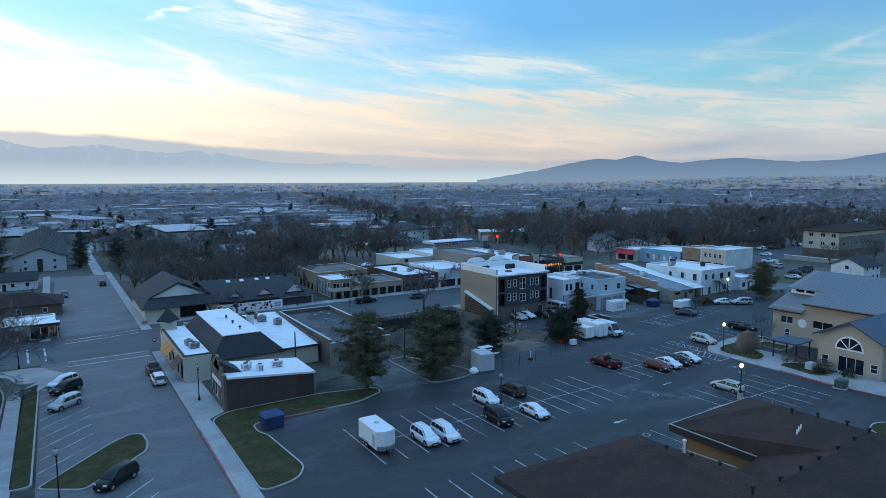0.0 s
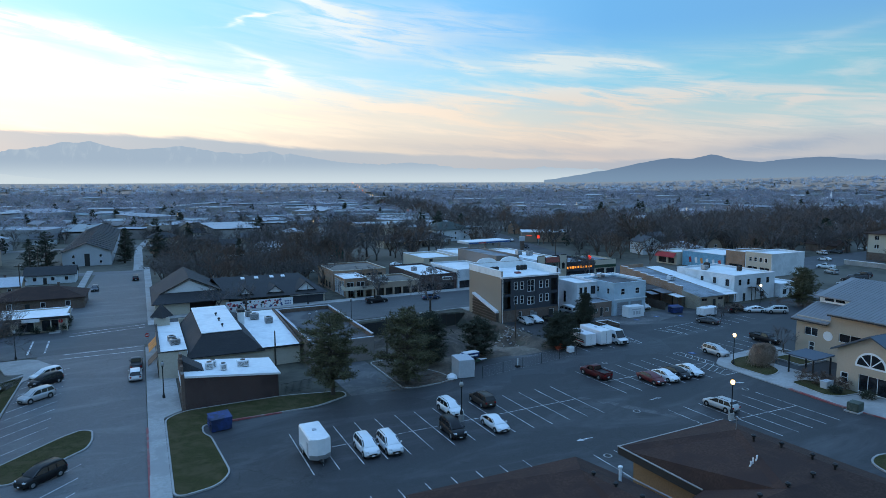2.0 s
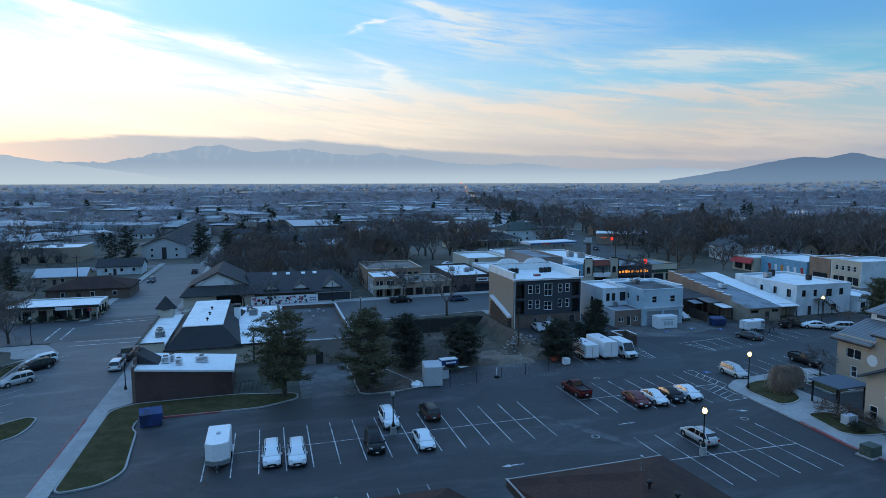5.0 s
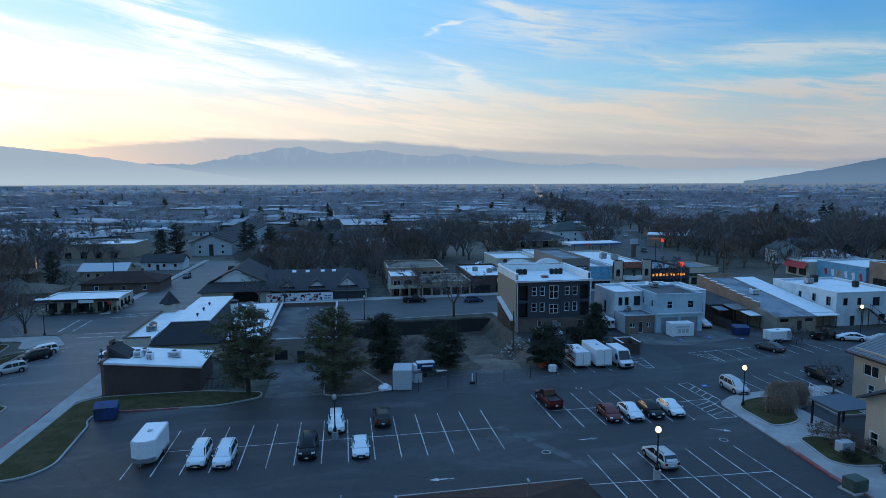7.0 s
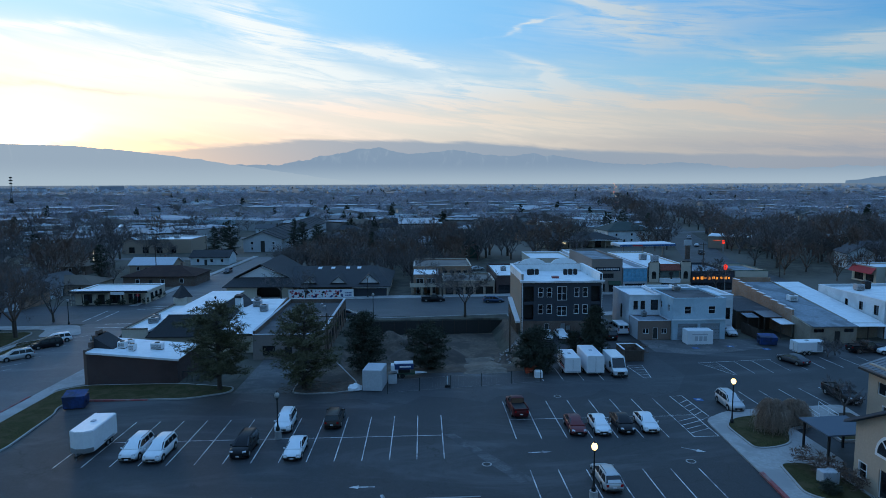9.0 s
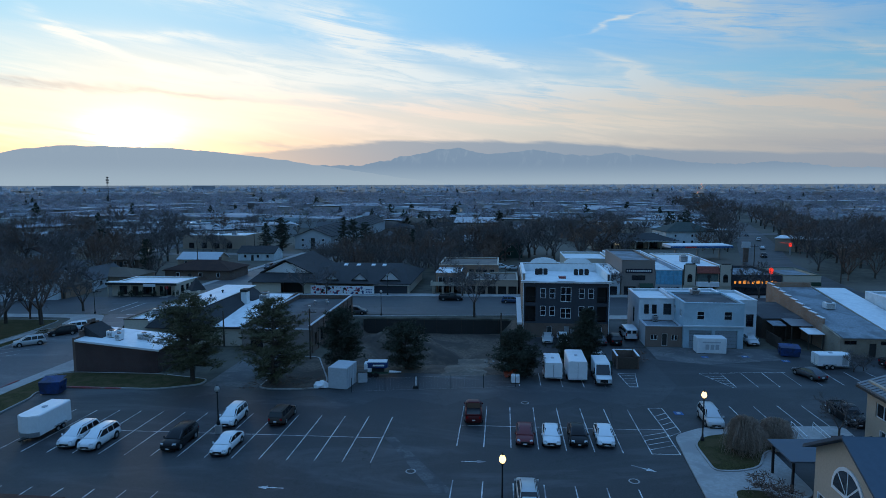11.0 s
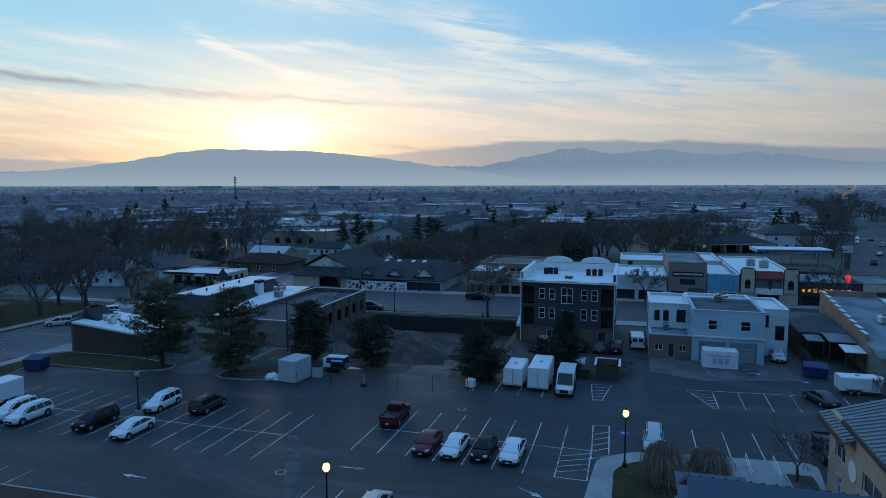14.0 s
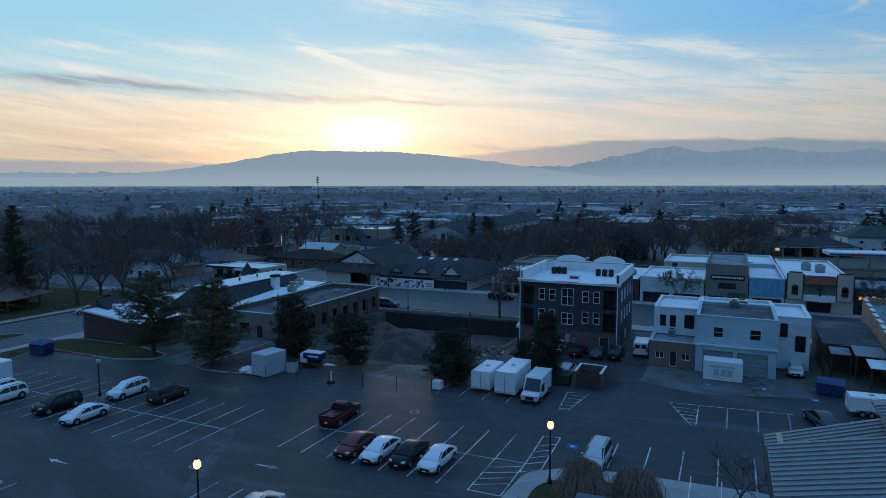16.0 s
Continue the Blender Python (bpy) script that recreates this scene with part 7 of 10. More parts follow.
def car(x, y, turn, kind, mat, label, rack=False, dz=0.0):
    L, W, stations, cb, ct, H = KINDS[kind]
    v = thing("pickup_truck" if kind == "pickup" else "car", x, y, gz(x, y) + dz, turn, label, "pickup truck" if kind == "pickup" else "car", "parked cars")
    # body: rounded sections that draw in towards the bumpers
    rings = []
    for s, h in stations:
        end = max(0.0, (abs(s) - 0.36) / 0.14)
        hw = W / 2 * (1.0 - 0.16 * end ** 2.2)
        X, lo = s * L, 0.24 + 0.10 * end ** 2
        rings.append([(X, hw * 0.92, lo), (X, hw * 0.99, lo + 0.14), (X, hw, h * 0.62), (X, hw * 0.965, h - 0.14), (X, hw * 0.87, h - 0.03), (X, hw * 0.5, h), (X, -hw * 0.5, h), (X, -hw * 0.87, h - 0.03),
                      (X, -hw * 0.965, h - 0.14), (X, -hw, h * 0.62), (X, -hw * 0.99, lo + 0.14), (X, -hw * 0.92, lo)])
    body = MB().loft(rings)
    belt = max(h for _, h in stations) - 0.05
    b0, b1, t0, t1 = cb[0] * L, cb[1] * L, ct[0] * L, ct[1] * L
    wb, wt = W / 2 * 0.90, W / 2 * 0.72
    if kind == "pickup":
        part("bed_floor", MB().box(-L * 0.47, -W * 0.38, belt + 0.06, -L * 0.10, W * 0.38, belt + 0.08), BLACK, v)
        body.box(-L * 0.49, -W * 0.46, belt, -L * 0.09, -W * 0.40, belt + 0.2).box(-L * 0.49, W * 0.40, belt, -L * 0.09, W * 0.46, belt + 0.2).box(-L * 0.495, -W * 0.40, belt, -L * 0.475, W * 0.40, belt + 0.2)
    part("body", body, mat, v, smooth=True)
    # cabin with a crowned roof, and the windows let into it
    rings = []
    for X, z, w in ((b0, belt + 0.02, wb), (t0, H - 0.05, wt), (t0 * 0.55 + t1 * 0.45, H, wt), (t1, H - 0.05, wt), (b1, belt + 0.02, wb)):
        rings.append([(X, wb, belt - 0.03), (X, w, z - 0.01), (X, w * 0.72, z + 0.03), (X, -w * 0.72, z + 0.03), (X, -w, z - 0.01), (X, -wb, belt - 0.03)])
    soften(part("cabin", MB().loft(rings), mat, v, smooth=True), 0.03)
    at = lambda X, f, sy, out=0.0: (X, sy * (wb + (wt - wb) * f + out), belt + (H - 0.06 - belt) * f)
    lean0, lean1 = (t0 - b0), (t1 - b1)
    edge = lambda f, front: (b1 + lean1 * f - 0.16) if front else (b0 + lean0 * f + 0.16)
    cuts = [0.5] if kind == "sedan" else [0.33, 0.66] if kind in ("suv", "wagon") else []
    marks = [None] + [t0 * (1 - c) + (t1 + 0.25) * c for c in cuts] + [None]
    for sy in (-1, 1):
        for i in range(len(marks) - 1):
            quad = []
            for f, order in ((0.04, (0, 1)), (0.90, (1, 0))):
                for k in order:
                    m = marks[i + k]
                    quad.append((edge(f, k == 1) if m is None else m + (0.05 if k == 0 else -0.05), f))
            part("side_window", MB().loft([[at(X, f, sy, 0.014) for X, f in quad], [at(X, f, sy, -0.05) for X, f in quad]]), CAR_GLASS, v)
    for name, b, t in (("windscreen", b1, t1), ("rear_window", b0, t0)):
        d = 0.03 if b > 0 else -0.03
        quad = [(b + (t - b) * f, s * (wb + (wt - wb) * f) * 0.94, belt + (H - 0.05 - belt) * f) for f, s in ((0.06, -1), (0.06, 1), (0.93, 1), (0.93, -1))]
        part(name, MB().loft([[(X + d, Y, Z + 0.012) for X, Y, Z in quad], [(X - d, Y, Z - 0.03) for X, Y, Z in quad]]), CAR_GLASS, v)
    if rack:
        for sy in (-1, 1):
            part("roof_rail", MB().tube((t0 + 0.15, sy * wt * 0.86, H + 0.05), (t1 - 0.15, sy * wt * 0.86, H + 0.05), 0.025, 0.025, 5), BLACK, v)
    R = 0.37 if kind in ("suv", "pickup") else 0.33
    for sx in (-0.30, 0.32):
        for sy in (-1, 1):
            c = (sx * L, sy * (W / 2 - 0.09), R)
            tyre = part("wheel", MB().tube((c[0], c[1] - 0.11, R), (c[0], c[1] + 0.11, R), R, R, 14), RUBBER, v)
            part("rim", MB().tube((c[0], c[1] + sy * 0.105, R), (c[0], c[1] + sy * 0.125, R), R * 0.62, R * 0.58, 10), STEEL, tyre)
            part("wheel_arch", MB().tube((c[0], c[1] + sy * 0.06, R + 0.03), (c[0], c[1] + sy * 0.098, R + 0.03), R + 0.07, R + 0.07, 14), BLACK, v)
    nose, tail = stations[-3][1], stations[1][1]
    for sy in (-1, 1):
        part("headlight", MB().loft([[(L * 0.478, sy * W * 0.26, nose - 0.20), (L * 0.496, sy * W * 0.26, nose - 0.20), (L * 0.488, sy * W * 0.26, nose - 0.07), (L * 0.46, sy * W * 0.26, nose - 0.04)],
                                     [(L * 0.44, sy * W * 0.43, nose - 0.17), (L * 0.475, sy * W * 0.43, nose - 0.19), (L * 0.47, sy * W * 0.43, nose - 0.07), (L * 0.43, sy * W * 0.43, nose - 0.03)]]), HEAD, v)
        part("tail_light", MB().box(-L * 0.504, sy * W * 0.35 - 0.12, tail - 0.24, -L * 0.480, sy * W * 0.35 + 0.12, tail - 0.02), TAIL, v)
        part("mirror", MB().bevelled(b1 - 0.30, sy * (W / 2 + 0.04) - 0.09, belt + 0.0, b1 - 0.18, sy * (W / 2 + 0.04) + 0.09, belt + 0.16, 0.03), mat, v)
    part("grille", MB().box(L * 0.488, -W * 0.24, 0.42, L * 0.5035, W * 0.24, 0.60), BLACK, v)
    part("bumper_skirt", MB().box(L * 0.46, -W * 0.36, 0.22, L * 0.497, W * 0.36, 0.34), BLACK, v)
    part("bumper_skirt", MB().box(-L * 0.497, -W * 0.36, 0.24, -L * 0.46, W * 0.36, 0.38), BLACK, v)
    part("number_plate", MB().box(-L * 0.508, -0.17, 0.55, -L * 0.5, 0.17, 0.68), TRIM_WHITE, v)
    part("number_plate", MB().box(L * 0.504, -0.17, 0.34, L * 0.51, 0.17, 0.45), TRIM_WHITE, v)
    return v


def stop_sign(x, y, turn):
    v = thing("stop_sign", x, y, gz(x, y) + 0.14, turn, "red octagonal stop sign on a thin steel post", "road sign")
    part("post", MB().tube((0, 0.03, -0.3), (0, 0.03, 3.0), 0.035, 0.035, 6), STEEL, v)
    ring = [(0.42 * math.cos(math.pi * (k + 0.5) / 4), 0.42 * math.sin(math.pi * (k + 0.5) / 4) + 2.55) for k in range(8)]
    part("sign_plate", MB().loft([[(u, -0.03, w) for u, w in ring], [(u, -0.008, w) for u, w in ring]]), RED_SIGN, v)
    part("lettering_bar", MB().box(-0.25, -0.036, 2.46, 0.25, -0.031, 2.64), TRIM_WHITE, v)


stop_sign(14.9, 125.6, 0)
stop_sign(-1.2, 148.6, 180)


def cargo_trailer(x, y, turn, L, W, H, label, vnose=True, stripe=None):
    v = thing("cargo_trailer", x, y, gz(x, y), turn, label, "trailer", "trailers")
    c = 0.12
    ring = lambda X, k: [(X, -W / 2 * k, 0.5), (X, -W / 2 * k, H - c), (X, (-W / 2 + c) * k, H), (X, (W / 2 - c) * k, H), (X, W / 2 * k, H - c), (X, W / 2 * k, 0.5)]
    rings = [ring(-L / 2, 1), ring(L / 2, 1)] + ([ring(L / 2 + 0.55, 0.35)] if vnose else [])
    part("box_body", MB().loft(rings), WHITE_SHEET, v)
    part("stone_guard", MB().loft([[(L / 2 + 0.02, -W / 2 - 0.01, 0.45), (L / 2 + 0.02, -W / 2 - 0.01, 0.95), (L / 2 + 0.57, -W * 0.18, 0.95), (L / 2 + 0.57, -W * 0.18, 0.45)], [(L / 2 + 0.02, W / 2 + 0.01, 0.45), (L / 2 + 0.02, W / 2 + 0.01, 0.95), (L / 2 + 0.57, W * 0.18, 0.95), (L / 2 + 0.57, W * 0.18, 0.45)]]), STEEL, v)
    part("door_seam", MB().box(-L / 2 - 0.02, -W / 2 + 0.1, 0.6, -L / 2 - 0.003, W / 2 - 0.1, 0.66).box(-L / 2 - 0.02, -0.03, 0.66, -L / 2 - 0.003, 0.03, H - 0.2), STEEL, v)
    part("side_door", MB().box(L * 0.28, -W / 2 - 0.02, 0.65, L * 0.28 + 0.75, -W / 2 - 0.003, 2.1), STUCCO_GREY, v)
    for sx in (-0.55, 0.25):
        for sy in (-1, 1):
            t = part("wheel", MB().tube((sx - 0.4, sy * (W / 2 + 0.02) - 0.1, 0.33), (sx - 0.4, sy * (W / 2 + 0.02) + 0.1, 0.33), 0.33, 0.33, 12), RUBBER, v)
            part("rim", MB().tube((sx - 0.4, sy * (W / 2 + 0.115), 0.33), (sx - 0.4, sy * (W / 2 + 0.13), 0.33), 0.19, 0.17, 10), STEEL, t)
    for sy in (-1, 1):
        part("fender", MB().box(-1.5, sy * (W / 2 + 0.1) - 0.12, 0.72, 0.35, sy * (W / 2 + 0.1) + 0.12, 0.78), STEEL, v)
    part("tongue", MB().loft([[(L / 2 - 0.4, -0.6, 0.42), (L / 2 - 0.4, 0.6, 0.42), (L / 2 - 0.4, 0.6, 0.52), (L / 2 - 0.4, -0.6, 0.52)], [(L / 2 + 1.5, -0.06, 0.42), (L / 2 + 1.5, 0.06, 0.42), (L / 2 + 1.5, 0.06, 0.52), (L / 2 + 1.5, -0.06, 0.52)]]), BLACK, v)
    part("jack", MB().tube((L / 2 + 1.2, 0, 0.02), (L / 2 + 1.2, 0, 0.85), 0.05, 0.05, 8), STEEL, v)
    part("roof_vent", MB().bevelled(-0.25, -0.22, H + 0.003, 0.25, 0.22, H + 0.12, 0.04), STUCCO_GREY, v)
    part("running_light", MB().box(L / 2 + 0.3, -0.4, H - 0.12, L / 2 + 0.36, 0.4, H - 0.08), TAIL, v)
    if stripe:
        for i, (m, u) in enumerate(stripe):
            part("painted_band", MB().box(-L * 0.42 + i * 0.25, W / 2 + 0.003, 1.0 + i * 0.32, L * 0.3 - i * 0.2, W / 2 + 0.012, 1.2 + i * 0.32), m, v)
    return v


for x, y, m, kind, turn in ((187.9, 274.7, P_SILVER, "sedan", 72), (203.0, 318.0, P_WHITE, "suv", 72), (208.5, 348.2, P_GREY, "sedan", 72), (204.0, 352.0, P_WHITE, "suv", -108), (197.2, 329.5, P_SILVER, "sedan", -108), (176.0, 243.0, P_BLACK, "suv", -106)):
    car(x, y, turn, kind, m, "car standing on the main road", dz=0.03)


def panel_van(x, y, turn, L, W, H, label, old=False):
    v = thing("van", x, y, gz(x, y), turn, label, "van", "parked cars")
    nose = L / 2
    f = 0.86 if not old else 0.9
    prof = [(-L / 2, 0.4), (-L / 2, H - 0.1), (-L / 2 + 0.15, H), (nose - 1.75 if not old else nose - 1.9, H), (nose - 0.95, 1.3 if not old else 1.25), (nose - 0.12, 1.05), (nose, 0.8), (nose, 0.4)]
    rings = []
    for sgn, k in ((-1, 0.9), (-1, 1.0), (1, 1.0), (1, 0.9)):
        hw = W / 2
        rings.append([(px, sgn * (hw if k == 1.0 and pz < 1.4 else hw * 0.97 if k == 1.0 else hw * 0.86), pz if k == 1.0 or pz < H - 0.05 else pz + 0.03) for px, pz in prof])
    part("body", MB().loft(rings), P_WHITE, v)
    part("windscreen", MB().loft([[(nose - 0.93, -W * 0.44, 1.36), (nose - 1.62, -W * 0.40, H - 0.22), (nose - 1.60, -W * 0.40, H - 0.14), (nose - 0.86, -W * 0.44, 1.33)], [(nose - 0.93, W * 0.44, 1.36), (nose - 1.62, W * 0.40, H - 0.22), (nose - 1.60, W * 0.40, H - 0.14), (nose - 0.86, W * 0.44, 1.33)]]), CAR_GLASS, v)
    for sy in (-1, 1):
        part("side_window", MB().box(nose - 2.4, sy * W / 2 * 0.985 - 0.012, 1.3, nose - 1.5, sy * W / 2 * 0.985 + 0.012, min(H - 0.35, 1.95)), CAR_GLASS, v)
        if old:
            for k in range(2):
                part("side_window", MB().box(-L / 2 + 0.4 + k * 1.3, sy * W / 2 * 0.985 - 0.012, 1.3, -L / 2 + 1.5 + k * 1.3, sy * W / 2 * 0.985 + 0.012, H - 0.3), CAR_GLASS, v)
        for sx in (-L * 0.29, L * 0.31):
            t = part("wheel", MB().tube((sx, sy * (W / 2 - 0.08) - 0.12, 0.36), (sx, sy * (W / 2 - 0.08) + 0.12, 0.36), 0.36, 0.36, 14), RUBBER, v)
            part("rim", MB().tube((sx, sy * (W / 2 + 0.03), 0.36), (sx, sy * (W / 2 + 0.05), 0.36), 0.22, 0.2, 10), STEEL, t)
        part("headlight", MB().box(nose - 0.1, sy * W * 0.36 - 0.18, 0.75, nose + 0.01, sy * W * 0.36 + 0.18, 1.0), HEAD, v)
        part("tail_light", MB().box(-L / 2 - 0.02, sy * W * 0.44 - 0.08, 0.9, -L / 2 - 0.003, sy * W * 0.44 + 0.08, 1.4), TAIL, v)
        part("rear_window", MB().box(-L / 2 - 0.02, sy * W * 0.22 - 0.32, 1.3, -L / 2 - 0.003, sy * W * 0.22 + 0.32, min(H - 0.3, 1.95)), CAR_GLASS, v)
        part("mirror", MB().box(nose - 1.5, sy * (W / 2 + 0.12) - 0.1, 1.25, nose - 1.38, sy * (W / 2 + 0.12) + 0.1, 1.6), BLACK, v)
    part("grille", MB().box(nose + 0.002, -W * 0.24, 0.55, nose + 0.03, W * 0.24, 0.95), BLACK, v)
    part("bumper", MB().box(nose - 0.06, -W * 0.48, 0.3, nose + 0.08, W * 0.48, 0.5), BLACK, v)
    return v


cargo_trailer(31.25, 65.3, -90, 4.9, 2.4, 2.75, "white enclosed cargo trailer parked in a stall")
car(36.65, 63.1, -90, "suv", P_WHITE, "white sport utility car parked in a stall", True)
car(39.25, 62.6, -91, "suv", P_WHITE, "white rounded sport utility car in a stall", True)
car(47.65, 63.2, -92, "suv", P_BLACK, "black sport utility car parked in a stall", True)
car(50.5, 69.7, -89, "suv", P_WHITE, "white sport utility car behind a lamp post", True)
car(53.1, 62.4, -90, "sedan", P_WHITE, "white sedan parked in a stall")
car(55.9, 70.6, 90, "suv", P_BROWN, "dark brown sport utility car with a roof rack", True)
car(77.5, 73.0, 93, "pickup", P_PICKUP, "dark red pickup truck parked in a stall")
car(83.1, 67.0, -91, "sedan", P_RED, "dark red sedan parked in a stall")
car(85.8, 66.9, -92, "sedan", P_WHITE, "white sedan beside a dark red one")
car(88.5, 67.2, -91, "sedan", P_BLACK, "black sedan between two white cars")
car(91.2, 67.2, -92, "sedan", P_WHITE, "white sedan with dark markings in a stall")
car(82.9, 54.2, 92, "wagon", P_SILVER, "silver station wagon beside a lamp post", True)
car(103.6, 73.0, -92, "suv", P_GOLD, "pale silver sport utility car at the kerb", True)
car(118.8, 74.9, -90, "pickup", P_BLACK, "black pickup truck parked by the hall")
car(122.2, 91.0, 108, "sedan", P_GREY, "dark grey sedan parked near a white trailer")
car(95.0, 97.8, -90, "sedan", P_SILVER, "silver sedan behind the trailers")
car(88.4, 109.6, -95, "sedan", P_SILVER, "silver sedan behind the apartment building")
car(91.0, 109.9, -88, "sedan", P_WHITE, "white sedan behind the apartment building")
car(94.2, 108.6, 88, "sedan", P_BLACK, "black sedan behind the apartment building")
car(96.9, 108.7, 92, "sedan", P_GREY, "dark grey sedan behind the apartment building")
car(99.4, 108.9, 90, "suv", P_BLACK, "black sport utility car behind the apartment building")
car(121.6, 110.0, -95, "sedan", P_SILVER, "silver sedan beside the garage block")
car(0.0, 113.2, 222, "suv", P_WHITE, "white sport utility car in an angled stall")
car(0.4, 109.6, 222, "suv", P_BLACK, "black sport utility car in an angled stall", True)
car(0.1, 101.8, 222, "suv", P_SILVER, "silver sport utility car in an angled stall")
car(4.2, 71.8, 222, "suv", P_BLACK, "black sport utility car beside the grass island", True)
car(12.9, 106.4, 90, "suv", P_WHITE, "white sport utility car at the kerb of the street")
car(13.0, 112.9, 90, "pickup", P_GREY, "grey pickup truck at the kerb of the street")
car(1.8, 208.0, -90, "suv", P_GREY, "grey sport utility car far up the side street")
car(12.6, 226.0, 90, "suv", P_BLACK, "dark sport utility car far up the side street")
car(68.6, 148.6, 0, "pickup", P_BLACK, "black pickup truck parked along the street")
car(82.8, 146.0, 0, "wagon", P_BLUE, "blue station wagon parked along the street")
car(50.0, 131.4, 0, "suv", P_GREY, "grey sport utility car parked along the street")
car(140.3, 94.0, 150, "sedan", P_WHITE, "white sedan in the far corner of the lot")
car(143.6, 91.0, 150, "suv", P_SILVER, "silver sport utility car in the far corner of the lot")
car(137.2, 96.4, 5, "pickup", P_BLACK, "black flatbed truck behind the brick store")
for i, (x, y, m) in enumerate(((76, 205, P_BLUE), (80, 208, P_WHITE), (84, 205, P_SILVER), (72, 210, P_GREY), (100, 215, P_WHITE), (66, 212, P_SILVER))):
    car(x, y, 20, "suv" if i % 2 else "sedan", m, "parked car in the lot behind the bank")
for i, (x, y, m) in enumerate(((261, 157.5, P_WHITE), (242, 144, P_WHITE), (222.7, 131, P_WHITE), (212.3, 122.4, P_SILVER), (201.4, 110, P_BLACK), (208, 111.5, P_GREY), (214, 113.3, P_BLACK), (288, 157, P_WHITE), (268.4, 157, P_GREY), (187, 116, P_BLACK), (193, 106, P_SILVER))):
    car(x, y, 70 + 20 * (i % 3), ("suv", "sedan", "pickup")[i % 3], m, "parked car in the lot beyond the shops")
cargo_trailer(87.6, 89.2, 90, 5.0, 2.3, 2.6, "white box trailer with coloured side lettering", False, [(RED_SIGN, 0), (GREEN_BIN, 0)])
cargo_trailer(90.75, 89.3, 90, 6.2, 2.45, 3.0, "tall white box trailer backed into a stall", False)
panel_van(94.0, 88.0, -90, 6.0, 2.05, 2.65, "white high-roofed panel van in a stall")
panel_van(102.4, 113.2, 92, 5.6, 2.0, 2.1, "old white passenger van beside the office", True)
cargo_trailer(127.2, 95.9, 3, 4.2, 2.0, 2.15, "white rounded enclosed trailer by the fence")


# ---- street furniture and loose things ----
def street_lamp(x, y, lit, base_h=0.9, H=5.3, dz=0.0):
    v = thing("street_lamp", x, y, gz(x, y) + dz, 0, "black lamp post with a lit acorn globe" if lit else "black lamp post with an unlit acorn globe", "street lamp", "street lamps")
    if base_h:
        part("footing", MB().tube((0, 0, -0.1), (0, 0, base_h), 0.38, 0.36, 14), CONCRETE, v)
    part("post", MB().lathe((0, 0, base_h), [(0.2, 0), (0.2, 0.35), (0.11, 0.5), (0.075, 0.9), (0.06, H - base_h - 0.95), (0.13, H - base_h - 0.85), (0.16, H - base_h - 0.75)], 10), BLACK, v)
    part("globe", MB().lathe((0, 0, H - 0.74), [(0.14, 0), (0.25, 0.15), (0.27, 0.3), (0.2, 0.52), (0.1, 0.62)], 12), LAMP_GLOW if lit else LAMP_OFF, v, smooth=True)
    part("finial", MB().lathe((0, 0, H - 0.12), [(0.1, 0), (0.05, 0.08), (0.015, 0.22)], 8), BLACK, v)


street_lamp(80.8, 50.8, True)
street_lamp(101.0, 67.2, True, 0.0, 5.3, 0.14)
street_lamp(50.4, 66.2, False)
street_lamp(16.6, 93.6, False, 0.0, 5.4, 0.15)
street_lamp(-1.0, 70.2, False, 0.0, 5.6, 0.1)
street_lamp(-6.3, 128.6, False, 0.0, 5.4, 0.12)
street_lamp(55.8, 129.4, False, 0.0, 5.4, 0.14)
street_lamp(52.4, 155.0, False, 0.0, 5.4, 0.14)
street_lamp(142.3, 94.2, True, 0.0, 6.4)
street_lamp(108.9, 129.4, False, 0.0, 5.4, 0.14)


def dumpster(x, y, turn, mat, label, w=3.0, d=1.7, h=1.7, dz=0.0):
    v = thing("dumpster", x, y, gz(x, y) + dz, turn, label, "dumpster", "dumpsters")
    ring = lambda k, z: [(-w / 2 * k, -d / 2 * k, z), (w / 2 * k, -d / 2 * k, z), (w / 2 * k, d / 2 * k, z), (-w / 2 * k, d / 2 * k, z)]
    part("bin", MB().loft([ring(0.92, 0.12), ring(1.0, h * 0.8)]), mat, v)
    part("lid", MB().plate([(-w / 2, -d / 2, h * 0.82), (-0.02, -d / 2, h * 0.82), (-0.02, d / 2, h), (-w / 2, d / 2, h)], 0.05), BLACK if mat is not BLUE_BIN else mat, v)
    part("lid", MB().plate([(0.02, -d / 2, h * 0.82), (w / 2, -d / 2, h * 0.82), (w / 2, d / 2, h), (0.02, d / 2, h)], 0.05), BLACK if mat is not BLUE_BIN else mat, v)
    for s in (-1, 1):
        part("fork_pocket", MB().box(s * (w / 2 + 0.05) - 0.05, -d * 0.3, h * 0.4, s * (w / 2 + 0.05) + 0.05, d * 0.3, h * 0.52), mat, v)
    for u in (-0.4, 0.4):
        part("caster", MB().tube((u * w, -0.06, 0.08), (u * w, 0.06, 0.08), 0.09, 0.09, 8), RUBBER, v)


dumpster(22.5, 77.9, 10, BLUE_BIN, "blue steel dumpster with a sloped lid on the lot edge", 2.6, 1.9, 2.0)
dumpster(124.4, 102.2, -10, BLUE_BIN, "blue steel dumpster before the sheds", 2.8, 1.9, 1.7)
dumpster(95.4, 94.0, 0, GREEN_BIN, "dark green dumpster beside the van", 2.0, 1.5, 1.5)


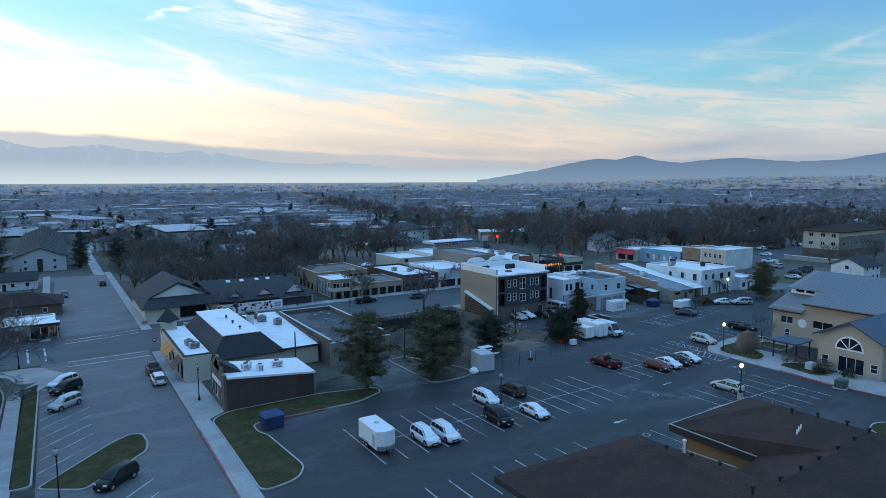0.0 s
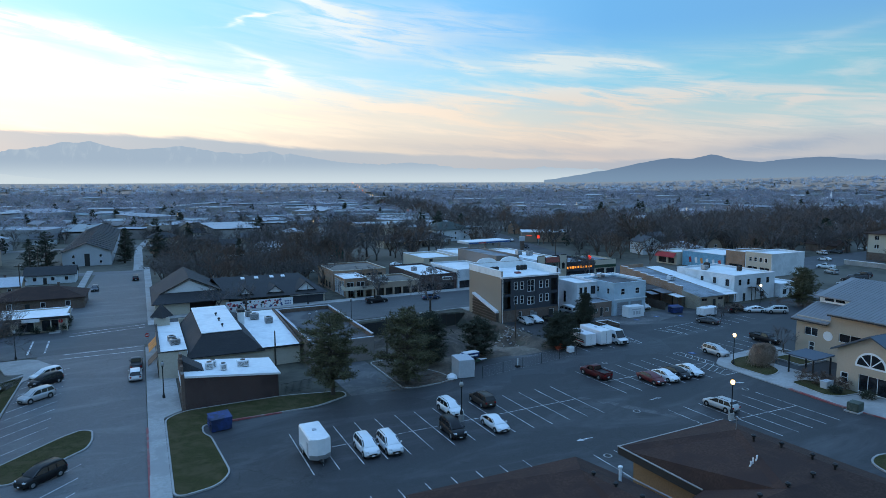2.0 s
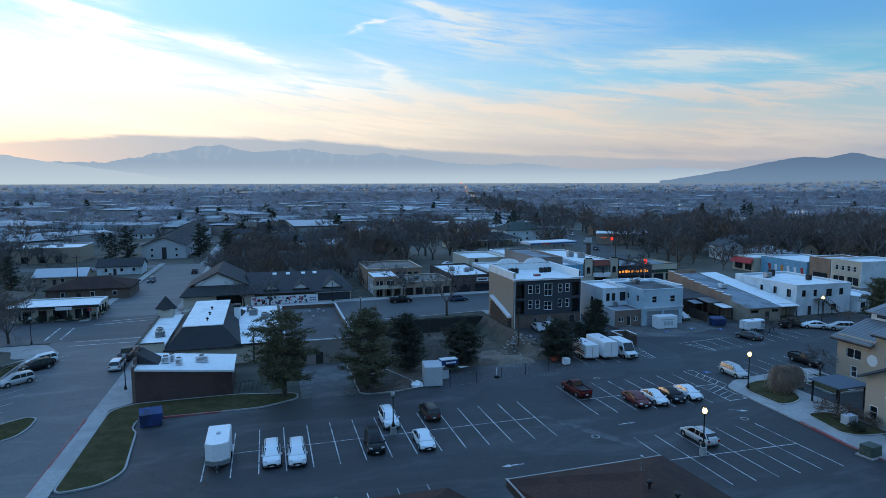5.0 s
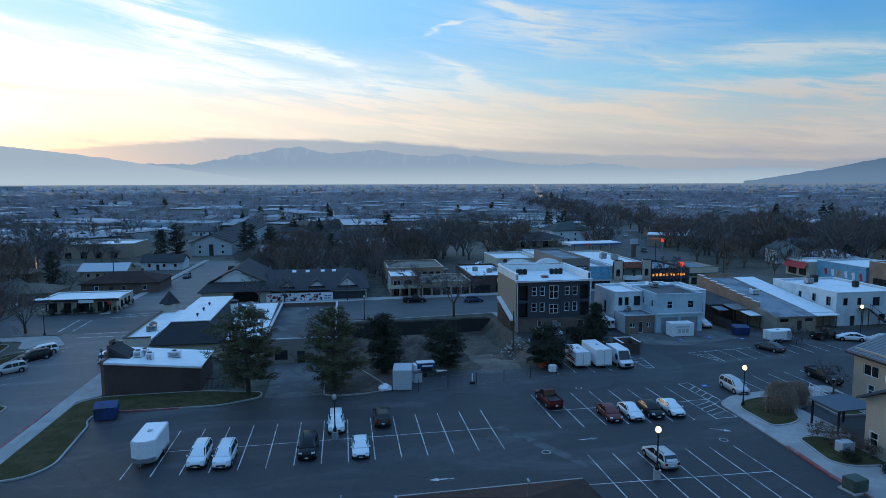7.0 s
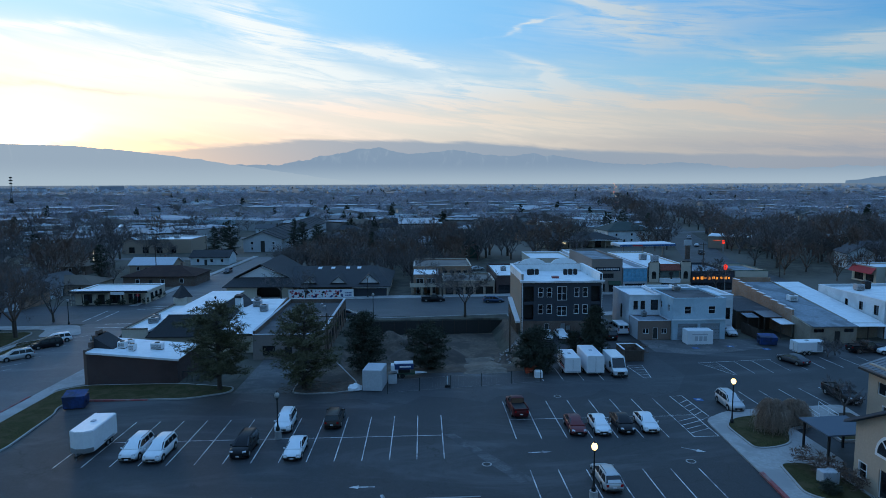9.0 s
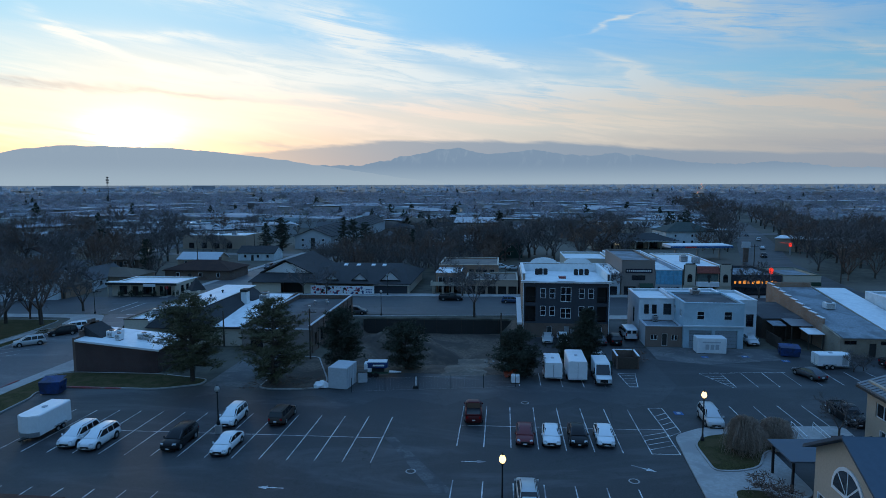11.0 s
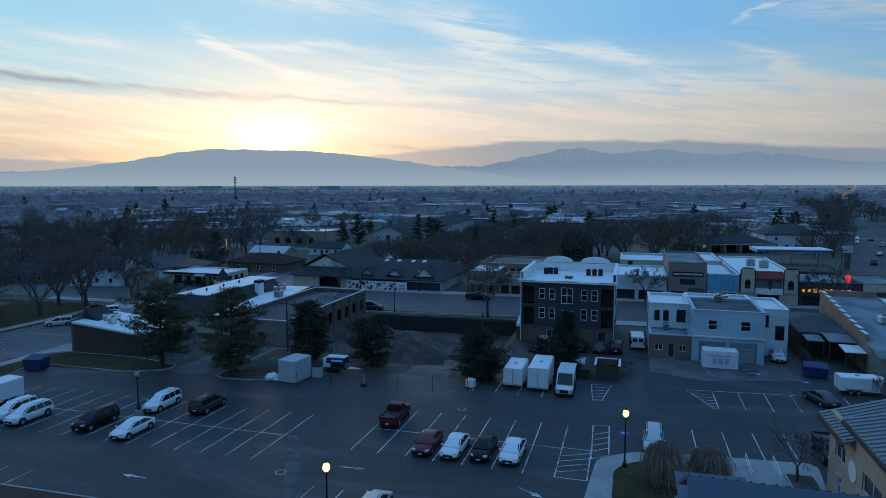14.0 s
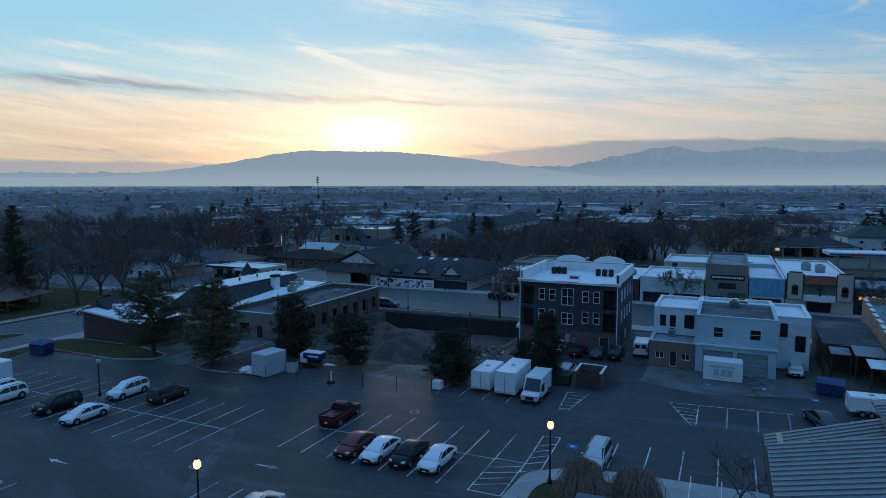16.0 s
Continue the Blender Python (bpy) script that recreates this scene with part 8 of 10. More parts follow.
def storage_container(x, y, turn, L, W, H, mat, label, band=None):
    v = thing("storage_container", x, y, gz(x, y), turn, label, "storage container")
    part("box_body", MB().bevelled(-L / 2, -W / 2, 0.1, L / 2, W / 2, H, 0.06), mat, v)
    part("skid", MB().box(-L / 2 + 0.1, -W / 2 + 0.1, -0.1, L / 2 - 0.1, W / 2 - 0.1, 0.097), BLACK, v)
    for i in range(int(L / 0.6)):
        part("rib", MB().box(-L / 2 + 0.25 + i * 0.6, -W / 2 - 0.04, 0.2, -L / 2 + 0.33 + i * 0.6, -W / 2 - 0.003, H - 0.15), mat, v)
    part("door", MB().box(L / 2 + 0.003, -W / 2 + 0.12, 0.2, L / 2 + 0.04, -0.02, H - 0.15).box(L / 2 + 0.003, 0.02, 0.2, L / 2 + 0.04, W / 2 - 0.12, H - 0.15), mat, v)
    if band:
        mb = MB()
        for i in range(3):
            mb.box(-0.95 + i * 0.75, -W / 2 - 0.06, 0.7, -0.4 + i * 0.75, -W / 2 - 0.044, 1.5)
        mb.box(-1.4, -W / 2 - 0.06, 1.75, 1.3, -W / 2 - 0.044, 1.95)
        part("lettering_bar", mb, band, v)


storage_container(113.1, 103.7, 0, 4.4, 2.2, 2.5, WHITE_SHEET, "white portable storage container with a logo", STUCCO_GREY)
storage_container(59.6, 83.4, 82, 3.6, 2.6, 2.9, STUCCO_GREY, "small pale steel storage container on the plot", None)


def brick_enclosure(x, y):
    v = thing("bin_enclosure", x, y, gz(x, y), 0, "brown brick bin enclosure with a pale coping", "enclosure")
    for a in ((-1.6, -1.8, -1.4, 1.8), (1.4, -1.8, 1.6, 1.8), (-1.4, 1.6, 1.4, 1.8)):
        part("wall", MB().box(a[0], a[1], -0.3, a[2], a[3], 1.9), BRICK_BROWN, v)
        part("coping", MB().box(a[0] - 0.04, a[1] - 0.04, 1.903, a[2] + 0.04, a[3] + 0.04, 1.98), TRIM_WHITE, v)
    part("gate", MB().box(-1.38, -1.78, 0, 1.38, -1.7, 1.7), WOOD_DARK, v)


brick_enclosure(98.6, 95.2)


def compressor():
    v = thing("site_machine", 63.3, 88.0, gz(63.3, 88.0), 4, "towed blue and white site machine on a green chassis", "machine")
    part("chassis", MB().box(-1.9, -0.75, 0.5, 1.7, 0.75, 0.72), GREEN_BIN, v)
    part("housing", MB().bevelled(-1.75, -0.7, 0.723, -0.7, 0.7, 1.9, 0.08), TRIM_WHITE, v)
    part("engine", MB().bevelled(-0.68, -0.55, 0.723, 1.0, 0.55, 1.2, 0.06), BLACK, v)
    tank = part("tank", MB().bevelled(-1.3, -0.72, 1.28, 1.5, 0.72, 2.05, 0.1), BLUE_BIN, v)
    part("lid", MB().bevelled(-1.25, -0.66, 2.054, 1.45, 0.66, 2.16, 0.03), TRIM_WHITE, tank)
    part("lettering_bar", MB().box(-0.5, -0.745, 1.55, 1.1, -0.723, 1.78), WHITE_SHEET, tank)
    part("tongue", MB().loft([[(1.7, -0.5, 0.55), (1.7, 0.5, 0.55), (1.7, 0.5, 0.65), (1.7, -0.5, 0.65)], [(3.4, -0.05, 0.5), (3.4, 0.05, 0.5), (3.4, 0.05, 0.6), (3.4, -0.05, 0.6)]]), WHITE_SHEET, v)
    for sx in (-0.9, -0.1):
        for sy in (-1, 1):
            part("wheel", MB().tube((sx, sy * 0.75 - 0.1, 0.34), (sx, sy * 0.75 + 0.1, 0.34), 0.34, 0.34, 12), RUBBER, v)
    w = thing("wrapped_pallet", 57.0, 82.2, gz(57, 82.2) + 0.1, 20, "crumpled white plastic sheeting on the ground", "plastic sheeting")
    rng, mb = random.Random(3), MB()
    mb.loft([[(0.95 * math.cos(a) * k * (1 + rng.uniform(-0.2, 0.2)), 0.75 * math.sin(a) * k * (1 + rng.uniform(-0.2, 0.2)), z + rng.uniform(-0.08, 0.08)) for a in [2 * math.pi * i / 11 for i in range(11)]] for k, z in ((1.0, 0.0), (0.95, 0.35), (0.7, 0.62), (0.3, 0.8))])
    part("sheeting", mb, WHITE_SHEET, w)
    b = thing("equipment_crate", 61.9, 85.2, gz(61.9, 85.2), 10, "pale crate of equipment beside the container", "crate")
    part("crate_body", MB().bevelled(-0.6, -0.5, 0, 0.6, 0.5, 1.4, 0.03), STUCCO_GREY, b)
    part("crate_lid", MB().box(-0.64, -0.54, 1.403, 0.64, 0.54, 1.5), BLACK, b)
    t = thing("water_tote", 82.5, 86.0, gz(82.5, 86.0), 0, "white plastic tote in a wire cage", "tote")
    part("tank", MB().bevelled(-0.55, -0.5, 0.15, 0.55, 0.5, 1.1, 0.08), WHITE_SHEET, t)
    part("pallet", MB().box(-0.6, -0.55, 0, 0.6, 0.55, 0.147), WOOD_DARK, t)
    f = thing("barrier_pile", 82.0, 88.3, gz(82.0, 88.3), 15, "pile of orange plastic barriers", "barrier")
    for i in range(3):
        part("barrier", MB().plate([(-1.0, -0.3 + i * 0.25, 0.2 + i * 0.22), (1.0, -0.3 + i * 0.25, 0.35 + i * 0.22), (1.0, 0.2 + i * 0.25, 0.5 + i * 0.22), (-1.0, 0.2 + i * 0.25, 0.35 + i * 0.22)], 0.06), material("orange_plastic", (0.45, 0.07, 0.03), 0.6) if i == 0 else bpy.data.materials["orange_plastic"], f)


compressor()


def site_fence():
    """Chain-link fence panels on steel posts along the plot, with rails and thin wires."""
    v = thing("site_fence", 72, 82.3, gz(72, 82.3), 0, "thin steel mesh fence along the building plot", "fence")
    pts = [(61.5 + 4.2 * i, 80.5 + 0.18 * i * 4.2) for i in range(6)]
    o = v.matrix_basis.translation
    for x, y in pts:
        part("post", MB().tube((x - o.x, y - o.y, -0.2), (x - o.x, y - o.y, 1.85), 0.04, 0.04, 6), BLACK, v)
    for a, b in zip(pts, pts[1:]):
        mb = MB()
        for z in (0.1, 1.75):
            mb.tube((a[0] - o.x, a[1] - o.y, z), (b[0] - o.x, b[1] - o.y, z), 0.008, 0.008, 4)
        for i in range(1, 12):
            t = i / 12
            x, y = a[0] + (b[0] - a[0]) * t - o.x, a[1] + (b[1] - a[1]) * t - o.y
            mb.tube((x, y, 0.1), (x, y, 1.75), 0.003, 0.003, 3)
        part("mesh_panel", mb, STEEL, v)
    b = thing("bollard", 69.5, 82.9, gz(69.5, 82.9), 0, "short white-topped bollard on a dark foot", "bollard")
    part("foot", MB().bevelled(-0.35, -0.35, 0, 0.35, 0.35, 0.35, 0.05), BLACK, b)
    part("pipe", MB().tube((0, 0, 0.353), (0, 0, 1.5), 0.09, 0.09, 8), TRIM_WHITE, b)


site_fence()


def utility_pole(x, y, h, cross=1):
    v = thing("utility_pole", x, y, gz(x, y), 0, "weathered wooden utility pole", "utility pole", "utility poles")
    part("pole", MB().tube((0, 0, -0.5), (0, 0, h), 0.16, 0.1, 8), WOOD_DARK, v)
    for i in range(cross):
        part("crossarm", MB().box(-1.1, -0.06, h - 0.6 - i * 1.0, 1.1, 0.06, h - 0.47 - i * 1.0), WOOD_DARK, v)
        for u in (-0.95, -0.4, 0.4, 0.95):
            part("insulator", MB().lathe((u, 0, h - 0.47 - i), [(0.05, 0), (0.07, 0.08), (0.03, 0.16)], 6), STEEL, v)


utility_pole(51.4, 95.5, 8.0)
utility_pole(34.2, 103.0, 6.0, 0)
utility_pole(80.5, 101.0, 6.5, 0)
utility_pole(170, 178, 10)
utility_pole(150, 184, 10)
utility_pole(-14, 190, 11)
utility_pole(-16, 240, 11)
utility_pole(60, 232, 10)


def building_plot():
    """Dug plot: trodden dirt, a pile of spoil and the dark shored bank at the street."""
    mb, xs, ys = MB(), np.arange(52.4, 84.0, 0.6), np.arange(89.4, 127.6, 0.6)
    heaps = ((60.0, 112.5, 6.5, 5.5, 3.6), (64.6, 113.0, 6.0, 6.0, 3.2), (66.8, 107.0, 7.5, 6.5, 3.3), (56.0, 107.0, 5.0, 6.5, 1.9), (81.0, 104.5, 2.8, 3.0, 1.2))
    def hgt(x, y):
        n = noise.fractal((x * 0.35, y * 0.35, 2.0), 1.0, 2.0, 4)
        fine = noise.fractal((x * 1.3, y * 1.3, 6.0), 1.0, 2.0, 3)
        edge = step(52.4, 54, x) * step(84, 82.5, x) * step(89.6, 92.5, y) * step(127.6, 126, y)
        h = gz(x, y) - pit(x, y) + 0.03 + (0.10 * (n + 0.6) + 0.05 * fine) * (0.2 + 0.8 * edge)
        pile = 0.0
        for cx, cy, rx, ry, top in heaps:
            d = math.hypot((x - cx) / rx, (y - cy) / ry)
            pile = max(pile, top * max(0.0, 1 - d ** 1.3) * (1 + 0.22 * n + 0.06 * fine))
        return h + pile * edge
    mb.v = [(x, y, hgt(x, y)) for y in ys for x in xs]
    n = len(xs)
    mb.f = [(j * n + i, j * n + i + 1, (j + 1) * n + i + 1, (j + 1) * n + i) for j in range(len(ys) - 1) for i in range(n - 1)]
    solid("building_plot", mb, DIRT, "dug dirt building plot with spoil heaps", "building plot", kind="structure", smooth=True)
    # the pale wheel-worn way down into the plot
    mb, rows, wide = MB(), 34, 12
    for i in range(rows):
        y = 88.6 + i * 0.55
        mid, half = 75.2 + 0.055 * (y - 88) + 0.3 * math.sin(y), 3.4 - 0.045 * (y - 88)
        for j in range(wide):
            f = -1 + 2 * j / (wide - 1)
            ragged = 1 + 0.16 * noise.noise((y * 0.8, f * 1.5, 3.0))
            x = mid + half * f * ragged
            rut = 0.05 * math.cos(f * 9.0) - 0.25 * abs(f) ** 5
            mb.v.append((x, y, (hgt(x, y) if y > 89.5 else gz(x, y)) + 0.02 + (0.14 + rut) * step(88.6, 90.6, y)))
    mb.f = [(i * wide + j, i * wide + j + 1, (i + 1) * wide + j + 1, (i + 1) * wide + j) for i in range(rows - 1) for j in range(wide - 1)]
    solid("dirt_track", mb, PALE_DIRT, "pale wheel-worn dirt ramp into the building plot", "dirt track", kind="structure", smooth=True)
    f = thing("silt_fence", 53, 125.4, gz(68, 125) - 3.0, 1.5, "dark fabric screen along the street side of the plot", "fabric screen")
    for i in range(12):
        part("fabric", MB().loft([[(i * 2.45, 0.05 * (i % 2), 0), (i * 2.45 + 2.43, 0.05 * ((i + 1) % 2), 0), (i * 2.45 + 2.43, 0.05 * ((i + 1) % 2), 3.1), (i * 2.45, 0.05 * (i % 2), 3.1)], [(i * 2.45, 0.05 * (i % 2) + 0.03, 0), (i * 2.45 + 2.43, 0.05 * ((i + 1) % 2) + 0.03, 0), (i * 2.45 + 2.43, 0.05 * ((i + 1) % 2) + 0.03, 3.1), (i * 2.45, 0.05 * (i % 2) + 0.03, 3.1)]]), TRIM_DARK, f)
        part("stake", MB().box(i * 2.45 - 0.03, -0.06, -0.4, i * 2.45 + 0.03, -0.005, 3.2), WOOD_DARK, f)
    rng = random.Random(11)
    mb = MB()
    for i in range(90):
        x, y, s = 81.5 + rng.gauss(0, 1.3), 105 + rng.gauss(0, 2.4), rng.uniform(0.15, 0.5)
        c = [(x + s * rng.uniform(-1, 1), y + s * rng.uniform(-1, 1), hgt(min(x, 83.2), y) + s * rng.uniform(-0.3, 0.9)) for _ in range(6)]
        mb.add(c, [(0, 1, 2), (0, 2, 3), (0, 3, 4), (0, 4, 1), (5, 2, 1), (5, 3, 2), (5, 4, 3), (5, 1, 4)])
    solid("rubble_heap", mb, CONCRETE, "heap of broken pale concrete beside the building", "rubble", kind="stuff")
    mb = MB()
    for i in range(160):
        x, y, s = rng.uniform(46.5, 56), rng.uniform(80.5, 86), rng.uniform(0.08, 0.3)
        a = rng.uniform(0, 6.3)
        mb.tube((x, y, gz(x, y) + 0.15), (x + math.cos(a) * s * 5, y + math.sin(a) * s * 5, gz(x, y) + 0.15 + s), 0.03, 0.015, 3)
    solid("brush_pile", mb, TWIG_RUSTY, "cut branches lying in the pine bed", "brush", kind="stuff")


building_plot()


def office_roof_details():
    z = -1.5
    for x, y, h in ((62.6, 33.7, 7.45), (63.4, 31.6, 7.45), (63.5, 28.9, 7.5), (63.3, 26.9, 7.5), (60.6, 26.9, 7.35), (57.7, 26.9, 7.15), (54.6, 26.9, 7.0), (51.6, 26.8, 6.9), (48.6, 26.8, 6.75), (45.5, 27.2, 6.6), (47.6, 37.0, 5.8), (47.7, 34.4, 6.0), (47.8, 31.6, 6.25)):
        roof_vent(x, y, z + h - 0.1, 0.55, 0.17)
    v = thing("vent_cluster", 59.6, 31.3, z + 6.2, 10, "cluster of pale flue pipes on a metal curb", "flue pipes")
    part("curb", MB().bevelled(-0.75, -0.4, -0.1, 0.75, 0.4, 0.25, 0.04), STEEL, v)
    for i in range(6):
        h = 0.65 + 0.25 * (i % 3)
        part("pipe", MB().tube((-0.6 + i * 0.24, 0.05 * (i % 2), 0.2), (-0.6 + i * 0.24, 0.05 * (i % 2), h), 0.07, 0.07, 8), TRIM_WHITE, v)
    for x, y, zz in ((51.0, 37.6, 4.3), (61.0, 21.0, 5.9)):
        p = thing("vent_stack", x, y, z + zz, 0, "white plumbing stack on the shingle roof", "vent stack")
        part("pipe", MB().tube((0, 0, -0.3), (0, 0, 1.2), 0.13, 0.13, 8), TRIM_WHITE, p)
        part("cap", MB().lathe((0, 0, 1.2), [(0.13, 0), (0.2, 0.06), (0.2, 0.2), (0.05, 0.28)], 8), TRIM_WHITE, p)
    a = thing("roof_antenna", 63.7, 36.4, z + 7.3, 0, "thin pole with a small dish on the roof", "antenna")
    part("mast", MB().tube((0, 0, -0.2), (0, 0, 1.0), 0.035, 0.03, 6), STEEL, a)
    part("dish", MB().tube((0, 0, 0.95), (0.12, 0, 1.02), 0.2, 0.14, 10), STEEL, a)


office_roof_details()


def tar_seams():
    """Black tar in the cracks of the concrete apron and across the lot."""
    rng = random.Random(31)
    for n, (x0, y0, x1, y1, count, wide) in enumerate(((105, 99, 120, 105.5, 14, 0.16), (60, 56, 98, 62, 5, 0.06), (30, 74, 98, 84, 7, 0.07))):
        v = thing("tar_seam", x0, y0, gz(x0, y0), 0, "black tar sealing the cracks of the paving", "tar seam", "tar seams", "structure")
        for _ in range(count):
            p = Vector((rng.uniform(x0, x1), rng.uniform(y0, y1)))
            a = rng.uniform(0, 6.28)
            pts = [p.copy()]
            for _ in range(rng.randint(4, 8)):
                a += rng.gauss(0, 0.7)
                p = p + Vector((math.cos(a), math.sin(a))) * rng.uniform(0.4, 0.9)
                pts.append(p.copy())
            mb = MB()
            for i, q in enumerate(pts):
                d = (pts[min(i + 1, len(pts) - 1)] - pts[max(i - 1, 0)]).normalized()
                s = Vector((-d.y, d.x)) * wide * rng.uniform(0.3, 0.6)
                for e in (q + s, q - s):
                    mb.v.append((e.x - x0, e.y - y0, gz(e.x, e.y) + (0.03 if n == 0 else 0.012) - gz(x0, y0)))
            mb.f = [(2 * i, 2 * i + 1, 2 * i + 3, 2 * i + 2) for i in range(len(pts) - 1)]
            part("seam", mb, BLACK, v)


tar_seams()


# ---- trees ----
def limb(mb, a, b, r0, r1, n=5):
    mb.tube(a, b, r0, r1, n)


def needle_clump(mb, c, r, rng, count):
    """A loose tuft of short needle blades."""
    for _ in range(count):
        d = Vector((rng.gauss(0, 1), rng.gauss(0, 1), rng.gauss(0.3, 0.55))).normalized()
        p = Vector(c) + d * r * rng.uniform(0.0, 0.55)
        q = p + d * r * rng.uniform(0.5, 1.0)
        s = d.orthogonal().normalized()
        s.rotate(Matrix.Rotation(rng.uniform(0, 6.28), 3, d))
        w = r * rng.uniform(0.045, 0.10)
        mb.add([p - s * w, p + s * w, q], [(0, 1, 2)])


def pine(x, y, h, spread, seed, mat=NEEDLE, trunk_free=0.12, cone=0.75, dz=0.0, dense=1.0, round_crown=False, label="tall ragged pine tree with a broad crown"):
    rng = random.Random(seed)
    t = thing("pine_tree", x, y, gz(x, y) - pit(x, y) + dz, 0, label, "tree", "pine trees")
    tr, cr = MB(), MB()
    lean = Vector((rng.uniform(-0.3, 0.3), rng.uniform(-0.3, 0.3), 0))
    axis = lambda f: Vector((lean.x * f, lean.y * f, h * f))
    for i in range(6):
        limb(tr, axis(i / 6) - Vector((0, 0, 0.4 if i == 0 else 0)), axis((i + 1) / 6), 0.03 * h * (1 - i / 6.5), 0.03 * h * (1 - (i + 1) / 6.5), 8)
    n = int(h * 8.5 * dense)
    tiers = int(h * 0.95) + 2
    skew = [rng.uniform(0.72, 1.12) for _ in range(tiers)]
    for i in range(n):
        g = (i + rng.random()) / n
        k = min(tiers - 1, int(g * tiers))
        g = (k + 0.5 + rng.gauss(0, 0.2)) / tiers
        g = min(max(g, 0.0), 0.99)
        f = trunk_free + (1 - trunk_free) * g
        if round_crown:
            reach = spread * (0.62 + 0.38 * min(1.0, g / 0.3)) * (1 - g ** 2.6) ** 0.55
        else:
            reach = spread * (0.8 + 0.2 * min(1.0, g / 0.15)) * (1 - g) ** (0.55 + 0.5 * (1 - cone))
        reach = max(0.25, reach * skew[k] * rng.uniform(0.55, 1.05))
        a = rng.uniform(0, 2 * math.pi)
        o = axis(f)
        out = Vector((math.cos(a), math.sin(a), rng.uniform(-0.10, 0.22) + 0.25 * g))
        limb(tr, o, o + out * reach, 0.012 * h * (1.05 - f), 0.01, 3)
        m = max(2, int(reach * 2.0))
        for j in range(m):
            q = 0.25 + 0.75 * (j + 0.7) / m
            c = o + out * reach * q + Vector((rng.gauss(0, 0.25), rng.gauss(0, 0.25), rng.gauss(0.08, 0.12)))
            needle_clump(cr, c, rng.uniform(0.38, 0.7), rng, 26)
    part("trunk", tr, BARK, t)
    part("crown", cr, mat, t)


def branch(mb, a, d, length, r, depth, rng, sides, spread=0.55, lift=0.12, curve=0.25, thin=0.016):
    """One limb and its smaller limbs, splitting until the twigs."""
    bend = Vector((rng.gauss(0, curve), rng.gauss(0, curve), rng.gauss(0, curve * 0.6)))
    mid = a + d * length * 0.5
    d2 = (d + bend * 0.5 + Vector((0, 0, lift))).normalized()
    b = mid + d2 * length * 0.5
    n = sides if depth > 1 else 3
    mb.tube(a, mid, r, r * 0.8, n)
    mb.tube(mid, b, r * 0.8, r * 0.55, n)
    if depth == 0:
        return
    for i in range(3 if depth > 1 else 6):
        at = mid + (b - mid) * rng.uniform(-0.3, 1.0) if i else b
        axis = d2.orthogonal().normalized()
        axis.rotate(Matrix.Rotation(rng.uniform(0, 6.28), 3, d2))
        nd = (d2 + axis * rng.uniform(spread * 0.6, spread * 1.5)).normalized()
        branch(mb, at, nd, length * rng.uniform(0.55, 0.8), max(thin, r * rng.uniform(0.45, 0.6)), depth - 1, rng, sides, spread, lift, curve, thin)


def bare_tree_mesh(h, seed, depth=4, sides=5, trunk=0.22, stems=4, spread=0.62, thin=0.016):
    rng, mb = random.Random(seed), MB()
    r = 0.022 * h
    top = Vector((rng.uniform(-0.2, 0.2), rng.uniform(-0.2, 0.2), h * trunk))
    mb.tube((0, 0, -0.4), top, r * 1.2, r, 7)
    for i in range(stems):
        a = 2 * math.pi * (i + rng.random() * 0.6) / stems
        d = Vector((math.cos(a) * spread, math.sin(a) * spread, rng.uniform(0.75, 1.1))).normalized()
        branch(mb, top - Vector((0, 0, rng.uniform(0, h * 0.05))), d, h * rng.uniform(0.26, 0.36), r * 0.62, depth, rng, sides, spread, thin=thin)
    return mb


def bare_tree(x, y, h, seed, mat=TWIG, label="bare winter tree with a wide crown", dz=0.0, **shape):
    t = thing("bare_tree", x, y, gz(x, y) + dz, 0, label, "tree", "bare trees")
    mb = bare_tree_mesh(h, seed, **shape)
    trunk, crown = MB(), MB()
    trunk.v, trunk.f = mb.v[:14], mb.f[:9]
    crown.v, crown.f = mb.v[14:], [tuple(i - 14 for i in f) for f in mb.f[9:]]
    part("trunk", trunk, BARK, t)
    part("crown", crown, mat, t)
    return t


pine(38.6, 83.6, 11.8, 5.9, 1, dense=1.6, trunk_free=0.16, round_crown=True)
pine(50.0, 83.3, 11.4, 5.8, 2, dense=1.6, trunk_free=0.06, round_crown=True)
pine(57.6, 91.2, 8.6, 3.9, 3, NEEDLE_GREY, 0.03, 0.9, dense=2.6, round_crown=True, label="dark rounded pine at the building plot")
pine(66.9, 91.4, 6.6, 4.3, 4, NEEDLE_GREY, 0.02, 1.0, dense=2.4, round_crown=True, label="dark bushy pine at the building plot")
pine(82.6, 89.6, 6.0, 4.0, 5, NEEDLE_GREY, 0.02, 1.0, dense=3.2, round_crown=True, label="dark bushy evergreen beside the trailers")
pine(92.9, 95.2, 8.0, 3.4, 6, NEEDLE_GREY, 0.02, 0.95, dense=4.0, label="dark conical evergreen beside the van")
pine(89.9, 96.2, 4.0, 2.0, 7, NEEDLE_GREY, 0.02, 1.0, dense=2.5, label="small dark evergreen behind the trailers")
pine(156.5, 93.5, 8.8, 4.4, 8, NEEDLE, 0.04, 1.0, dense=2.4, round_crown=True, label="broad dark evergreen behind the meeting hall")
pine(-20.5, 101.0, 21.0, 6.2, 9, NEEDLE_GREY, 0.03, 0.8, dense=1.2, label="tall dark spruce at the park edge")
